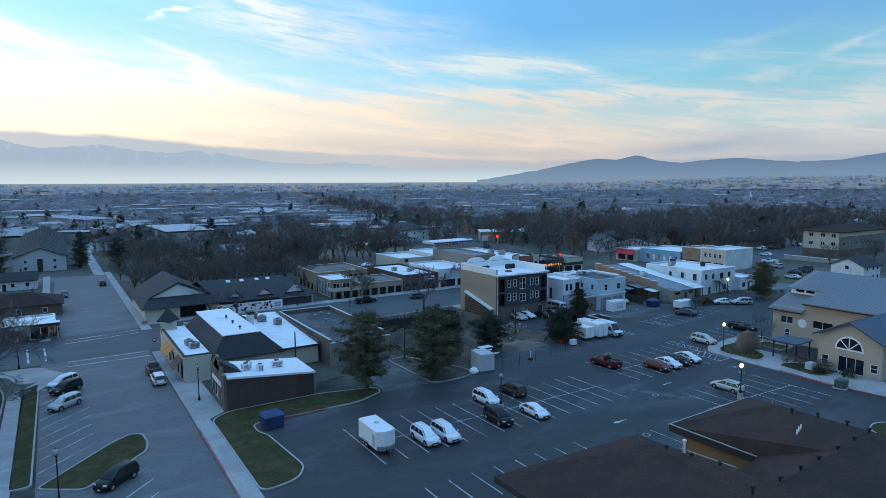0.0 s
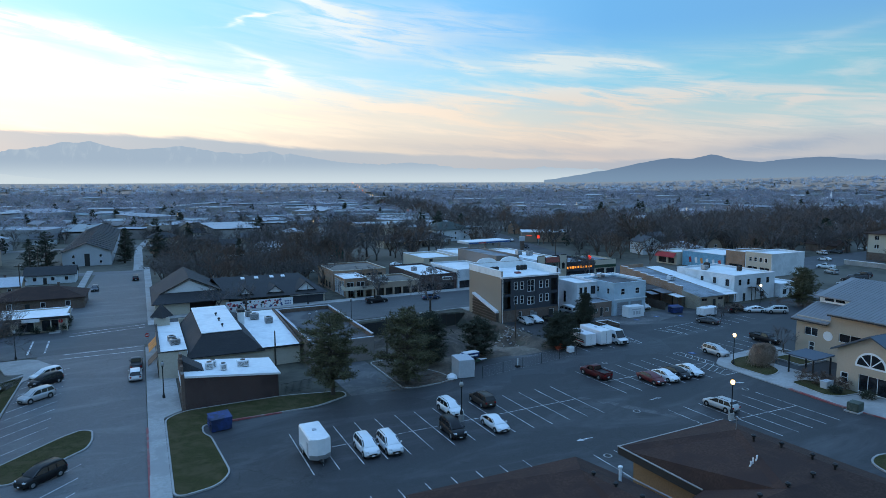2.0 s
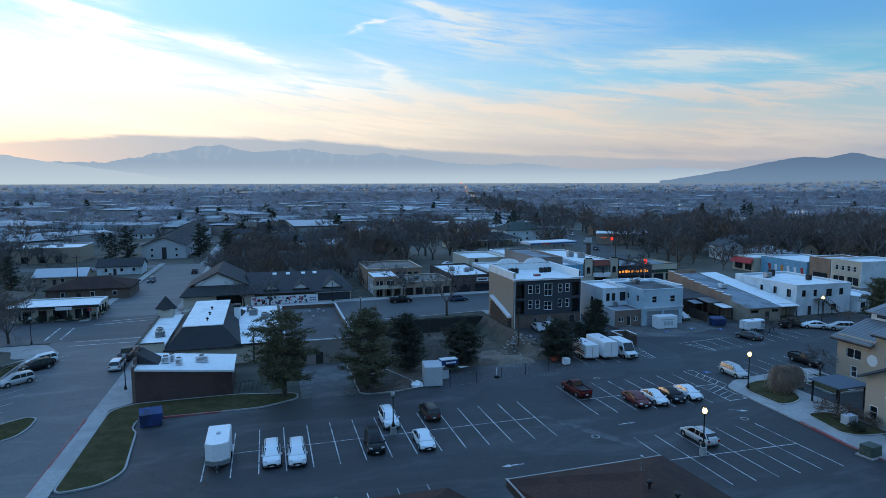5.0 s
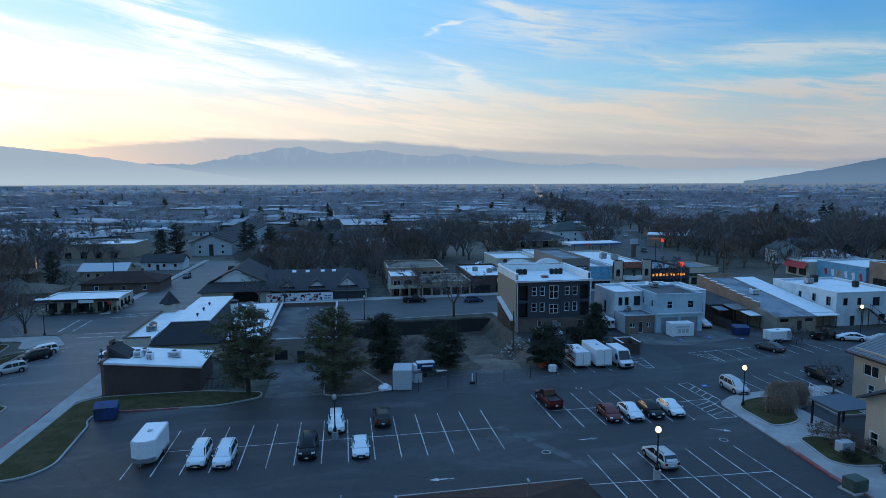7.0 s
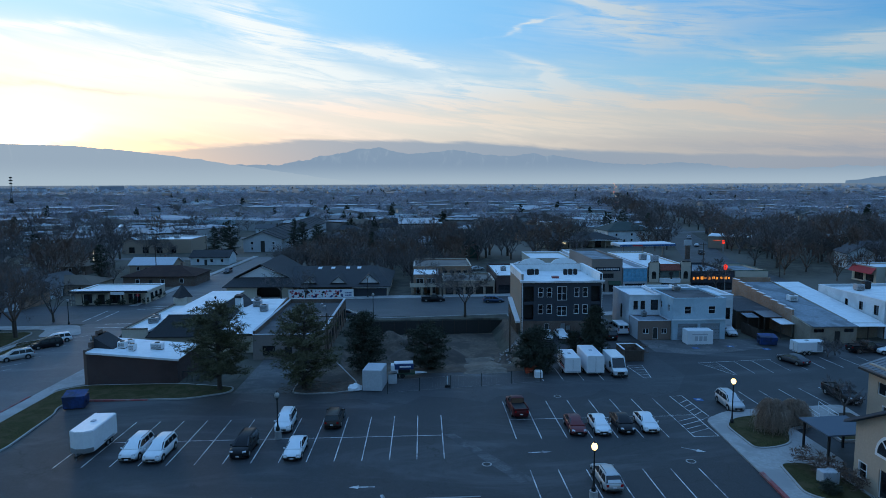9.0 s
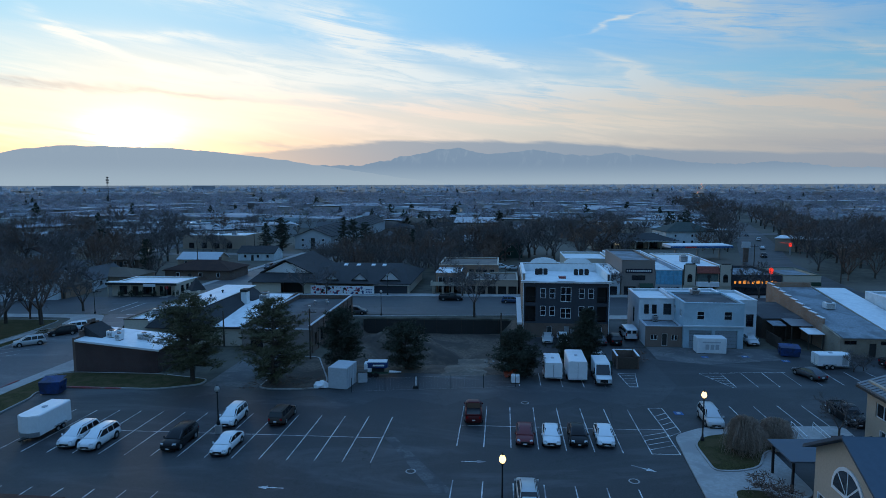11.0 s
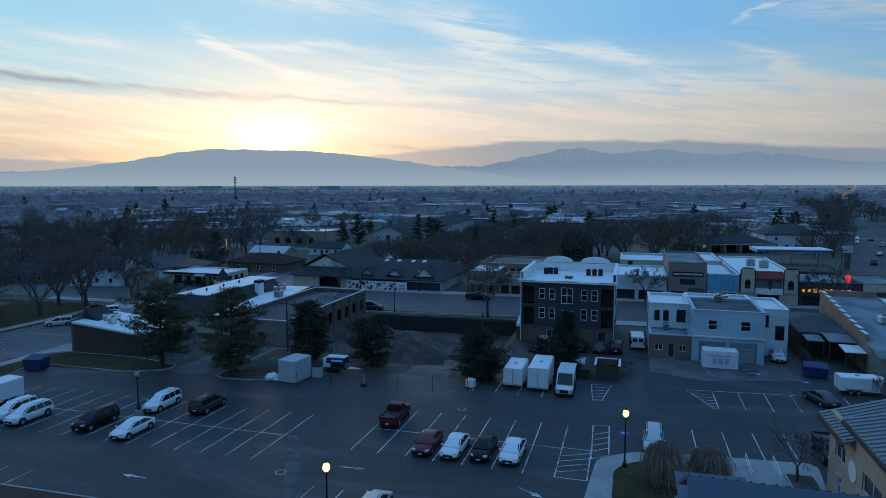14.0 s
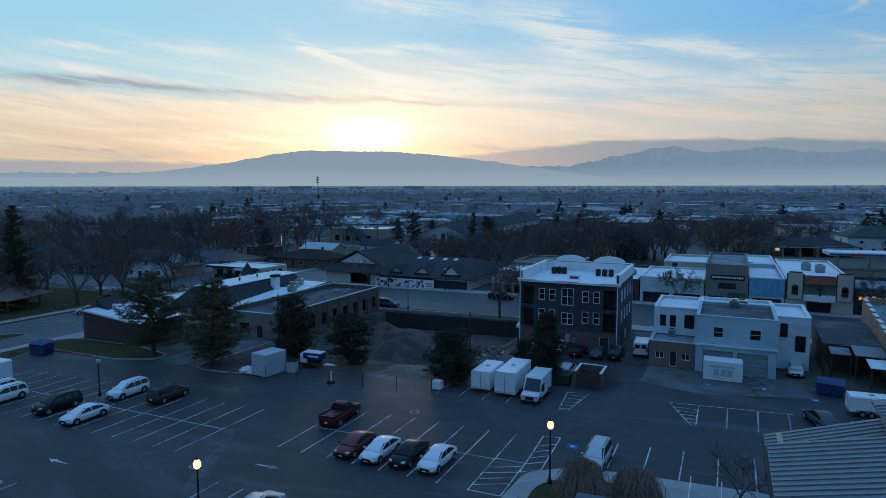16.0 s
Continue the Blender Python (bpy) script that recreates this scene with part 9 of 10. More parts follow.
for i, (x, y, h, s) in enumerate(((-18, 276, 14, 5), (-22, 268, 12, 5), (21, 272, 12, 5), (8.5, 282, 14, 4.5), (9.5, 297, 12, 4), (47, 236, 11, 3.4), (172, 330, 14, 5), (183, 322, 13, 5), (-30, 190, 11, 4))):
    pine(x, y, h, s, 20 + i, NEEDLE_GREY, 0.04, 0.9, dense=1.1, round_crown=i % 2 == 0, label="dark evergreen among the far houses")

bare_tree(75.0, 129.4, 10.5, 41, TWIG, "bare street tree with a round crown", 0.12, depth=5, sides=4, thin=0.024, trunk=0.28, stems=4, spread=0.7)
bare_tree(104.5, 154.0, 8.6, 42, TWIG, "bare street tree before the shops", 0.12, depth=5, sides=4, thin=0.03, trunk=0.25, spread=0.7)
bare_tree(140.0, 154.0, 8.6, 43, TWIG, "bare street tree before the restaurant", 0.12, depth=5, sides=4, thin=0.03, trunk=0.25, spread=0.7)
bare_tree(71.0, 154.0, 8.6, 44, TWIG, "bare street tree before the bank", 0.12, depth=5, sides=4, thin=0.03, trunk=0.25, spread=0.7)
bare_tree(31.0, 155.2, 8.0, 45, TWIG, "bare street tree before the school", 0.12, depth=4, trunk=0.25, spread=0.7)
bare_tree(37.0, 154.8, 8.0, 46, TWIG, "bare street tree before the school", 0.12, depth=4, trunk=0.25, spread=0.7)
bare_tree(114.7, 68.3, 4.6, 47, TWIG, "small bare tree beside the hall walk", 0.1, depth=4, sides=4, trunk=0.3)
bare_tree(129.4, 93.9, 3.6, 48, TWIG, "small bare tree beside the white trailer", 0.05, depth=4, sides=4, trunk=0.15, spread=0.8)
bare_tree(131.2, 94.6, 3.2, 49, TWIG, "small bare tree at the lot edge", 0.05, depth=4, sides=4, trunk=0.15, spread=0.8)
for i, (x, y, h, m) in enumerate(((-10.5, 107, 15, TWIG), (-10.0, 117.5, 16, TWIG_RUSTY), (-18, 118, 14, TWIG), (-26, 104, 14, TWIG), (-9.5, 88, 12, TWIG), (-34, 116, 16, TWIG), (-44, 108, 15, TWIG), (-11, 131.5, 10, TWIG), (-20, 92, 13, TWIG_RUSTY), (-28, 78, 13, TWIG))):
    bare_tree(x, y, h, 50 + i, m, "large bare tree in the park", 0.1, depth=5, sides=4, thin=0.022, trunk=0.2, stems=5)


def weeping_shrub(x, y, h, r, seed, mat=TWIG, label="round weeping shrub of bare twigs"):
    rng = random.Random(seed)
    t = thing("shrub", x, y, gz(x, y) + 0.12, 0, label, "shrub", "shrubs")
    tr, cr = MB(), MB()
    tr.tube((0, 0, -0.2), (0, 0, h * 0.55), 0.12, 0.08, 7)
    for _ in range(900):
        a, b = rng.uniform(0, 6.28), rng.uniform(0.25, 1.0)
        p0 = Vector((0, 0, h * rng.uniform(0.5, 0.7)))
        p1 = Vector((math.cos(a) * r * b * 0.7, math.sin(a) * r * b * 0.7, h * rng.uniform(0.8, 1.02) - b * b * h * 0.12))
        p2 = Vector((math.cos(a) * r * b, math.sin(a) * r * b, h * (0.66 - 0.45 * rng.random()))) + Vector((rng.gauss(0, 0.22), rng.gauss(0, 0.22), rng.gauss(0, 0.12)))
        p3 = p2 + Vector((rng.gauss(0, 0.24), rng.gauss(0, 0.24), -h * rng.uniform(0.15, 0.4)))
        if p3.z < 0.05:
            p3.z = 0.05
        for u, v in ((p0, p1), (p1, p2), (p2, p3)):
            cr.tube(u, v, 0.017, 0.011, 3)
    part("trunk", tr, BARK, t)
    part("crown", cr, mat, t)


weeping_shrub(104.1, 64.6, 3.7, 1.85, 1, SHRUB_TWIG)
weeping_shrub(107.7, 66.4, 2.9, 1.85, 2, SHRUB_TWIG)


def bush(x, y, h, r, seed, mat, label):
    rng = random.Random(seed)
    t = thing("shrub", x, y, gz(x, y) + 0.1, 0, label, "shrub", "shrubs")
    cr = MB()
    for _ in range(60):
        a, b = rng.uniform(0, 6.28), rng.random() ** 0.6
        needle_clump(cr, (math.cos(a) * r * b, math.sin(a) * r * b, h * rng.uniform(0.15, 0.95) * (1 - 0.35 * b * b)), 0.45, rng, 14)
    part("leaves", cr, mat, t)


for i, (x, y, h, r) in enumerate(((102.6, 55.6, 2.2, 1.6), (103.3, 53.6, 2.0, 1.4), (104.2, 51.6, 1.9, 1.3), (103.0, 47.2, 1.3, 1.0), (101.5, 50.8, 1.1, 0.8))):
    bush(x, y, h, r, 70 + i, TWIG_RUSTY if i < 3 else NEEDLE_GREY, "low dark shrub against the hall")
for i, (x, y) in enumerate(((-14, 149.9), (-11.5, 150.5), (-9, 150.6), (-6, 150.7), (-3.2, 150.7), (-1, 152.2), (-0.8, 155), (-0.8, 158.5), (-0.9, 162))):
    bush(x, y, 1.5, 0.7, 90 + i, NEEDLE_GREY, "clipped dark shrub before the low office")
for i, (x, y, r) in enumerate(((100.6, 97, 1.4), (136, 95.6, 1.6), (150.5, 95, 2.4), (153.5, 91, 2.6), (160, 90, 2.4))):
    bush(x, y, 2.0 + 0.3 * (i % 3), r, 110 + i, TWIG_RUSTY, "dense rusty shrub at the lot edge")


# ---- houses and the middle distance ----
SHINGLE_GREY = material("grey_shingle", (0.10, 0.10, 0.105), 0.92, 0.3, 0.3, 5, 0.4)
SHINGLE_TAN = material("tan_shingle", (0.14, 0.11, 0.085), 0.92, 0.3, 0.3, 5, 0.4)
SHINGLE_GREEN = material("green_grey_shingle", (0.05, 0.065, 0.06), 0.92, 0.25, 0.3, 5, 0.4)
FROST = material("pale_roof", (0.45, 0.47, 0.50), 0.8, 0.1, 0.3, 3, 0.2)
GREEN_WALL = material("green_siding", (0.035, 0.075, 0.06), 0.85, 0.15, 0.4, 4, 0.1)


def house(x, y, w, d, turn, eave, ridge, wall, roof, label, hip=False, two=False):
    h = thing("house", x, y, gz(x, y), turn, label, "house", "houses")
    part("wall", MB().box(-w / 2, -d / 2, -0.6, w / 2, d / 2, eave), wall, h)
    if hip:
        part("roof", hip_roof(-w / 2, -d / 2, w / 2, d / 2, eave + 0.02, ridge, 0.5), roof, h)
    else:
        part("gable", MB().loft([[(-w / 2, -d / 2, eave + 0.003), (-w / 2, d / 2, eave + 0.003), (-w / 2, 0, ridge - 0.25)], [(w / 2, -d / 2, eave + 0.003), (w / 2, d / 2, eave + 0.003), (w / 2, 0, ridge - 0.25)]]), wall, h)
        part("roof", gable_roof(-w / 2, -d / 2, w / 2, d / 2, eave - 0.1, ridge, "x", 0.45), roof, h)
    for z in ((1.0, 3.7) if two else (1.0,)):
        for u in (-w * 0.3, w * 0.05, w * 0.32):
            f = part("window", MB().box(u - 0.55, -d / 2 - 0.06, z, u + 0.55, -d / 2 - 0.003, z + 1.3), TRIM_WHITE, h)
            part("pane", MB().box(u - 0.45, -d / 2 - 0.085, z + 0.1, u + 0.45, -d / 2 - 0.064, z + 1.2), GLASS, f)
        f = part("window", MB().box(-w / 2 - 0.06, -0.6, z, -w / 2 - 0.003, 0.6, z + 1.3), TRIM_WHITE, h)
        part("pane", MB().box(-w / 2 - 0.085, -0.5, z + 0.1, -w / 2 - 0.064, 0.5, z + 1.2), GLASS, f)
    part("door", MB().box(-w * 0.14, -d / 2 - 0.05, -0.2, -w * 0.14 + 1.0, -d / 2 - 0.003, 2.0), TRIM_DARK, h)
    part("chimney", MB().box(w * 0.18, 0.4, eave, w * 0.18 + 0.6, 1.0, ridge + 0.7), BRICK_BROWN, h)
    return h


building("low_office", -17.6, 152.0, -0.6, 163.0, 3.0, STUCCO_CREAM, ROOF_WHITE, "low office with a white flat roof and dark bays",
         {"S": [(1.5, 4.0, 0.3, 2.5, "shop"), (5.4, 7.0, 0, 2.4, "door"), (8.2, 11.4, 0.3, 2.5, "shop"), (12.6, 15.6, 0.3, 2.5, "shop")], "E": grid_windows(1, 10, 3, 1.4, 0.8, 1.6)}, 0.2, TRIM_WHITE, TRIM_DARK, "office", z=-2.9)
o = thing("low_office_canopy", -18.4, 150.6, -2.9, 0, "white flat canopy along the low office", "canopy")
part("canopy_roof", MB().box(0, 0, 3.22, 18.6, 2.5, 3.55), ROOF_WHITE, o)
part("fascia", MB().box(-0.05, -0.08, 2.95, 18.65, -0.004, 3.5), TRIM_DARK, o)
for i in range(7):
    part("post", MB().box(0.3 + i * 2.95, 0.15, -0.5, 0.5 + i * 2.95, 0.35, 3.2), STUCCO_CREAM, o)
part("sign_board", MB().box(10.0, -0.16, 2.6, 13.2, -0.085, 3.3), TRIM_WHITE, o)
house(-9, 186, 20, 13, 0, 3.0, 5.4, BRICK_BROWN, SHINGLE_BROWN, "low brown brick house with a broad brown roof", True)
house(-30, 172, 18, 11, 0, 2.9, 4.8, STUCCO_TAN, SHINGLE_TAN, "tan bungalow with a low roof", True)
house(-33, 152, 13, 10, 0, 2.9, 5.0, BRICK_ORANGE, SHINGLE_TAN, "brick bungalow at the corner", True)
house(-12, 236, 14, 9, 0, 3.0, 5.2, STUCCO_WHITE, SHINGLE_DARK, "white house with a dark roof")
house(-24, 214, 14, 9, 0, 3.0, 5.0, STUCCO_TAN, FROST, "tan house with a pale roof")
house(203, 93, 10, 9, 0, 5.0, 7.4, STUCCO_WHITE, SHINGLE_DARK, "white two-storey house with a dark roof", two=True)
house(206, 198, 11, 8, 75, 5.0, 7.4, STUCCO_WHITE, SHINGLE_GREY, "white two-storey house among trees", two=True)
house(83, 246, 9, 10, 90, 5.2, 8.2, GREEN_WALL, SHINGLE_DARK, "dark green house with white garage doors", two=True)
house(163, 302, 22, 16, 8, 6.2, 10.0, STUCCO_WHITE, SHINGLE_GREEN, "large white house with a green hip roof", True, True)


def row_apartments():
    v = thing("row_apartments", -4.6, 279, gz(-6, 279), 0, "long pale apartment block with a steep grey roof", "apartment building")
    L = 128
    part("wall", MB().box(-8.5, 0, -0.6, 8.5, L, 5.6), STUCCO_GREY, v)
    part("gable", MB().loft([[(-8.5, 0, 5.603), (8.5, 0, 5.603), (0, 0, 8.8)], [(-8.5, 0.4, 5.603), (8.5, 0.4, 5.603), (0, 0.4, 8.8)]]), STUCCO_GREY, v)
    part("roof", gable_roof(-8.5, 0, 8.5, L, 5.5, 9.1, "y", 0.7), SHINGLE_DARK, v)
    for i in range(15):
        part("party_wall", MB().loft([[(-9.1, 8.2 * i + 4, 5.4), (0, 8.2 * i + 4, 9.3), (0, 8.2 * i + 4, 9.5), (-9.1, 8.2 * i + 4, 5.65)], [(-9.1, 8.2 * i + 4.35, 5.4), (0, 8.2 * i + 4.35, 9.3), (0, 8.2 * i + 4.35, 9.5), (-9.1, 8.2 * i + 4.35, 5.65)]])
             .loft([[(9.1, 8.2 * i + 4, 5.4), (0, 8.2 * i + 4, 9.3), (0, 8.2 * i + 4, 9.5), (9.1, 8.2 * i + 4, 5.65)], [(9.1, 8.2 * i + 4.35, 5.4), (0, 8.2 * i + 4.35, 9.3), (0, 8.2 * i + 4.35, 9.5), (9.1, 8.2 * i + 4.35, 5.65)]]), SHINGLE_GREY, v)
    # flat dark panel on the wall stands in for a shaded stair recess
    part("stair_shade_panel", MB().box(-0.9, -0.05, -0.3, 0.9, -0.003, 4.8), TRIM_DARK, v)
    for u in (-5.2, 4.2):
        for z in (0.9, 3.3):
            f = part("window", MB().box(u, -0.06, z, u + 1.1, -0.003, z + 1.2), TRIM_WHITE, v)
            part("pane", MB().box(u + 0.1, -0.085, z + 0.1, u + 1.0, -0.064, z + 1.1), GLASS, f)


row_apartments()


def corner_flats():
    W, D = 36, 14
    win = [(u0, u0 + 1.8, z, z + 1.5, "pair") for z in (1.0, 4.4, 7.6) for u0 in (2, 7, 12, 17, 22, 27, 32)]
    side = [(u0, u0 + 1.6, z, z + 1.5, "pair") for z in (1.0, 4.4, 7.6) for u0 in (1.5, 5.5, 10)]
    b = building("corner_flats", 257, 124, 257 + W, 124 + D, 9.6, {"S": material("olive_siding", (0.19, 0.185, 0.155), 0.85), "W": STUCCO_CREAM, "N": STUCCO_TAN, "E": STUCCO_TAN}, ROOF_GREY, "three-storey tan and olive apartment block", {"S": win, "W": side}, 0.2, TRIM_WHITE, TRIM_WHITE, "apartment building")
    part("stone_base", MB().box(-0.1, -0.12, -0.6, W + 0.1, -0.004, 2.9), BRICK_BROWN, b)
    part("stone_base", MB().box(-0.12, 0, -0.6, -0.004, D, 2.9), BRICK_BROWN, b)
    part("upper_band", MB().box(-0.1, -0.1, 8.0, W + 0.1, -0.004, 9.4), STUCCO_CREAM, b)
    part("hip_roof", hip_roof(0, 0, W, D, 9.95, 12.2, 1.0, 0.25), SHINGLE_BROWN, b)


corner_flats()


def filling_station():
    v = thing("service_station", 119, 273, gz(119, 273), 8, "service garage with a dark hip roof and lit bays", "service station")
    part("wall", MB().box(0, 4, -0.6, 34, 12, 3.6), STUCCO_CREAM, v)
    part("roof", hip_roof(-1, -2, 35, 13, 3.9, 6.6, 0.6), SHINGLE_DARK, v)
    part("fascia", MB().box(-1.2, -2.4, 3.3, 35.2, -2.1, 4.0), TRIM_WHITE, v)
    for i in range(7):
        part("pillar", MB().box(0.5 + i * 5.5, -1.6, -0.6, 1.1 + i * 5.5, -1.0, 3.6), BRICK_TAN, v)
    for i, u in enumerate((6, 13, 19, 25)):
        part("bay", MB().box(u, 3.9, 0, u + 3.6, 3.99, 2.8), GLASS if i % 2 else TRIM_DARK, v)
    part("lit_bay", MB().box(10.4, 3.9, 1.6, 11.8, 3.99, 2.4), FAR_LIGHT, v)
    c = thing("fuel_canopy", 140, 232, gz(140, 232), 6, "flat blue and white fuel canopy on posts", "canopy")
    part("canopy_roof", MB().bevelled(0, 0, 4.4, 22, 9, 5.4, 0.1), TRIM_WHITE, c)
    part("blue_band", MB().box(-0.1, -0.1, 4.5, 22.1, -0.004, 5.1), bl, c)
    part("red_band", MB().box(5, -0.13, 4.5, 9, -0.104, 5.0), RED_SIGN, c)
    for u in (3, 11, 19):
        part("post", MB().box(u, 4, -0.6, u + 0.5, 4.5, 4.4), STEEL, c)
    s = thing("price_sign", 164, 228, gz(164, 228), 0, "tall lit sign on a brick pillar", "sign")
    part("pillar", MB().box(-0.8, -0.4, -0.6, 0.8, 0.4, 5), BRICK_BROWN, s)
    part("sign_face", MB().bevelled(-1.4, -0.35, 5.003, 1.4, 0.35, 7.0, 0.1), FROST, s)
    s = thing("red_pylon_sign", 189, 252, gz(189, 252), -30, "red lit pylon sign by the road", "sign")
    part("pole", MB().box(-0.3, -0.2, -0.6, 0.3, 0.2, 3.2), STEEL, s)
    part("sign_face", MB().bevelled(-0.55, -0.25, 3.203, 0.55, 0.25, 4.6, 0.15), NEON_RED, s)
    p = thing("pharmacy", 190, 268, gz(190, 268), -30, "low store with a lit red band", "store")
    part("wall", MB().box(0, 0, -0.6, 26, 16, 5), STUCCO_TAN, p)
    part("roof", MB().box(-0.2, -0.2, 5.003, 26.2, 16.2, 5.3), ROOF_WHITE, p)
    part("lit_band", MB().box(2, -0.06, 3.3, 5, -0.004, 3.42), FAR_RED, p)


filling_station()


def clear_of_roads(x, y, m):
    if (abs(x - 6) < 11 + m and y < 262) or (abs(y - 139) < 13 + m):
        return False
    for (ax, ay), (bx, by) in zip(MAIN, MAIN[1:]):
        if ay - 20 <= y <= by + 20:
            cx = ax + (bx - ax) * (y - ay) / (by - ay)
            if abs(x - cx) < 11 + m:
                return False
    return True


MAIN = [(157, 149), (170, 225), (195, 300), (240, 450), (285, 740), (372, 960), (500, 1420), (900, 2700), (1340, 4200)]
TAKEN = [(60, 60, 95, 80), (5, 195, 45, 60), (130, 185, 60, 30), (-5, 335, 18, 65), (-5, 258, 26, 16), (135, 285, 40, 28), (270, 131, 28, 16), (85, 205, 30, 20), (188, 148, 30, 32), (190, 100, 40, 30), (150, 232, 22, 18)]


def free_spot(x, y, m=6):
    return clear_of_roads(x, y, m) and not any(abs(x - cx) < w + m and abs(y - cy) < d + m for cx, cy, w, d in TAKEN)


def mid_houses():
    rng = random.Random(21)
    walls = [STUCCO_WHITE, STUCCO_TAN, BRICK_BROWN, STUCCO_GREY, STUCCO_CREAM, BRICK_ORANGE]
    roofs = [SHINGLE_GREY, SHINGLE_BROWN, SHINGLE_DARK, SHINGLE_TAN, FROST, SHINGLE_GREY]
    names = ["grey-shingled", "brown-roofed", "dark-roofed", "tan-roofed", "pale-roofed", "grey-roofed"]
    spots = []
    for gy in range(160, 470, 27):
        for gx in range(-330, 480, 25):
            x, y = gx + rng.uniform(-5, 5), gy + rng.uniform(-5, 5)
            bearing = math.degrees(math.atan2(-(x - 60), y - 5))
            if free_spot(x, y, 9) and -70 < bearing < 68 and math.hypot(x - 60, y - 5) < 450 and rng.random() < 0.72:
                spots.append((x, y))
    for gx in range(-140, -30, 26):
        for gy in (60, 90, 150, 165):
            spots.append((gx + rng.uniform(-4, 4), gy + rng.uniform(-4, 4)))
    for i, (x, y) in enumerate(spots[:185]):
        a, b = rng.randrange(6), rng.randrange(6)
        two = rng.random() < 0.3
        e = 5.0 if two else 2.9
        house(x, y, rng.uniform(10, 15), rng.uniform(8, 10), rng.choice((0, 90, 0, 90, 12)), e, e + rng.uniform(1.9, 2.9), walls[a], roofs[b], names[b] + " house among bare trees", rng.random() < 0.35, two)
    return spots


HOUSES = mid_houses()
road("street_back", [(-300, 362), (480, 362)], 9, ROAD, "narrow residential street", 0.03, 20)
road("street_park", [(-76, 40), (-76, 420)], 9, ROAD, "narrow residential street", 0.03, 20)


def stamp(name, templates, spots, mat, label, category, seed):
    """Many small forms, each a turned and scaled copy of a template, joined in one mesh."""
    rng = np.random.default_rng(seed)
    vs, fs, n = [], [], 0
    for x, y, s, hs in spots:
        tv, tf = templates[rng.integers(len(templates))]
        a = rng.uniform(0, 2 * math.pi)
        c, q = math.cos(a) * s, math.sin(a) * s
        v = np.empty_like(tv)
        v[:, 0], v[:, 1], v[:, 2] = tv[:, 0] * c - tv[:, 1] * q + x, tv[:, 0] * q + tv[:, 1] * c + y, tv[:, 2] * hs + gz(x, y)
        vs.append(v), fs.append(tf + n)
        n += len(tv)
    v, f = np.concatenate(vs), np.concatenate(fs)
    me = bpy.data.meshes.new(name)
    k = f.shape[1]
    me.vertices.add(len(v)), me.vertices.foreach_set("co", v.astype(np.float32).ravel())
    me.loops.add(f.size), me.loops.foreach_set("vertex_index", f.astype(np.int32).ravel())
    me.polygons.add(len(f)), me.polygons.foreach_set("loop_start", np.arange(0, f.size, k, dtype=np.int32))
    me.update(calc_edges=True)
    me.materials.append(mat)
    return tagged(new(name, me), label, category, "", "stuff")


def twig_template(seed, depth=3, stems=6, thick=1.3):
    """A light bare tree of unit height: open three-sided limbs."""
    rng, segs = random.Random(seed), []

    def grow(a, d, length, r, k):
        d = (d + Vector((rng.gauss(0, 0.14), rng.gauss(0, 0.14), 0.10))).normalized()
        b = a + d * length
        segs.append((a, b, r))
        if k:
            for i in range(3 if k > 1 else 6):
                ax = d.orthogonal().normalized()
                ax.rotate(Matrix.Rotation(rng.uniform(0, 6.28), 3, d))
                grow(a + (b - a) * rng.uniform(0.55, 1.0), (d + ax * rng.uniform(0.35, 0.9)).normalized(), length * rng.uniform(0.55, 0.82), max(0.0024, r * 0.55), k - 1)

    t = Vector((0, 0, 0.11))
    segs.append((Vector((0, 0, -0.03)), t, 0.02 * thick))
    for i in range(stems):
        a = 6.283 * (i + rng.random() * 0.6) / stems
        grow(t, Vector((math.cos(a) * 0.6, math.sin(a) * 0.6, rng.uniform(0.75, 1.1))).normalized(), rng.uniform(0.24, 0.32), 0.011 * thick, depth)
    v, f = [], []
    for a, b, r in segs:
        d = (b - a).normalized()
        s = d.orthogonal().normalized()
        u, n = d.cross(s), len(v)
        for p, q in ((a, r), (b, r * 0.5)):
            v += [tuple(p + (s * math.cos(k) + u * math.sin(k)) * q) for k in (0, 2.094, 4.189)]
        f += [(n, n + 1, n + 4, n + 3), (n + 1, n + 2, n + 5, n + 4), (n + 2, n, n + 3, n + 5)]
    return np.array(v), np.array(f)


def tuft_template(seed, n=105, sharp=0.0):
    """A far crown: a loose ball of thin blades over a stem."""
    rng = np.random.default_rng(seed)
    d = rng.normal(size=(n, 3))
    d /= np.linalg.norm(d, axis=1)[:, None]
    c = np.array([0, 0, 0.58]) + d * rng.uniform(0.05, 0.36, (n, 1)) * np.array([1.05, 1.05, 1.0 + sharp])
    if sharp:
        c[:, :2] *= np.clip(1.15 - c[:, 2:3], 0.06, 1) * 0.8
    e = c + d * 0.10 + rng.normal(size=(n, 3)) * 0.05
    w = rng.normal(size=(n, 3)) * (0.026 if not sharp else 0.06)
    v = np.stack([c - w, c + w, e], 1).reshape(-1, 3)
    f = np.arange(3 * n).reshape(-1, 3)
    stem = np.array([[-0.02, 0, -0.05], [0.02, 0, -0.05], [0, 0.01, 0.5]])
    return np.concatenate([v, stem]), np.concatenate([f, [[3 * n, 3 * n + 1, 3 * n + 2]]])


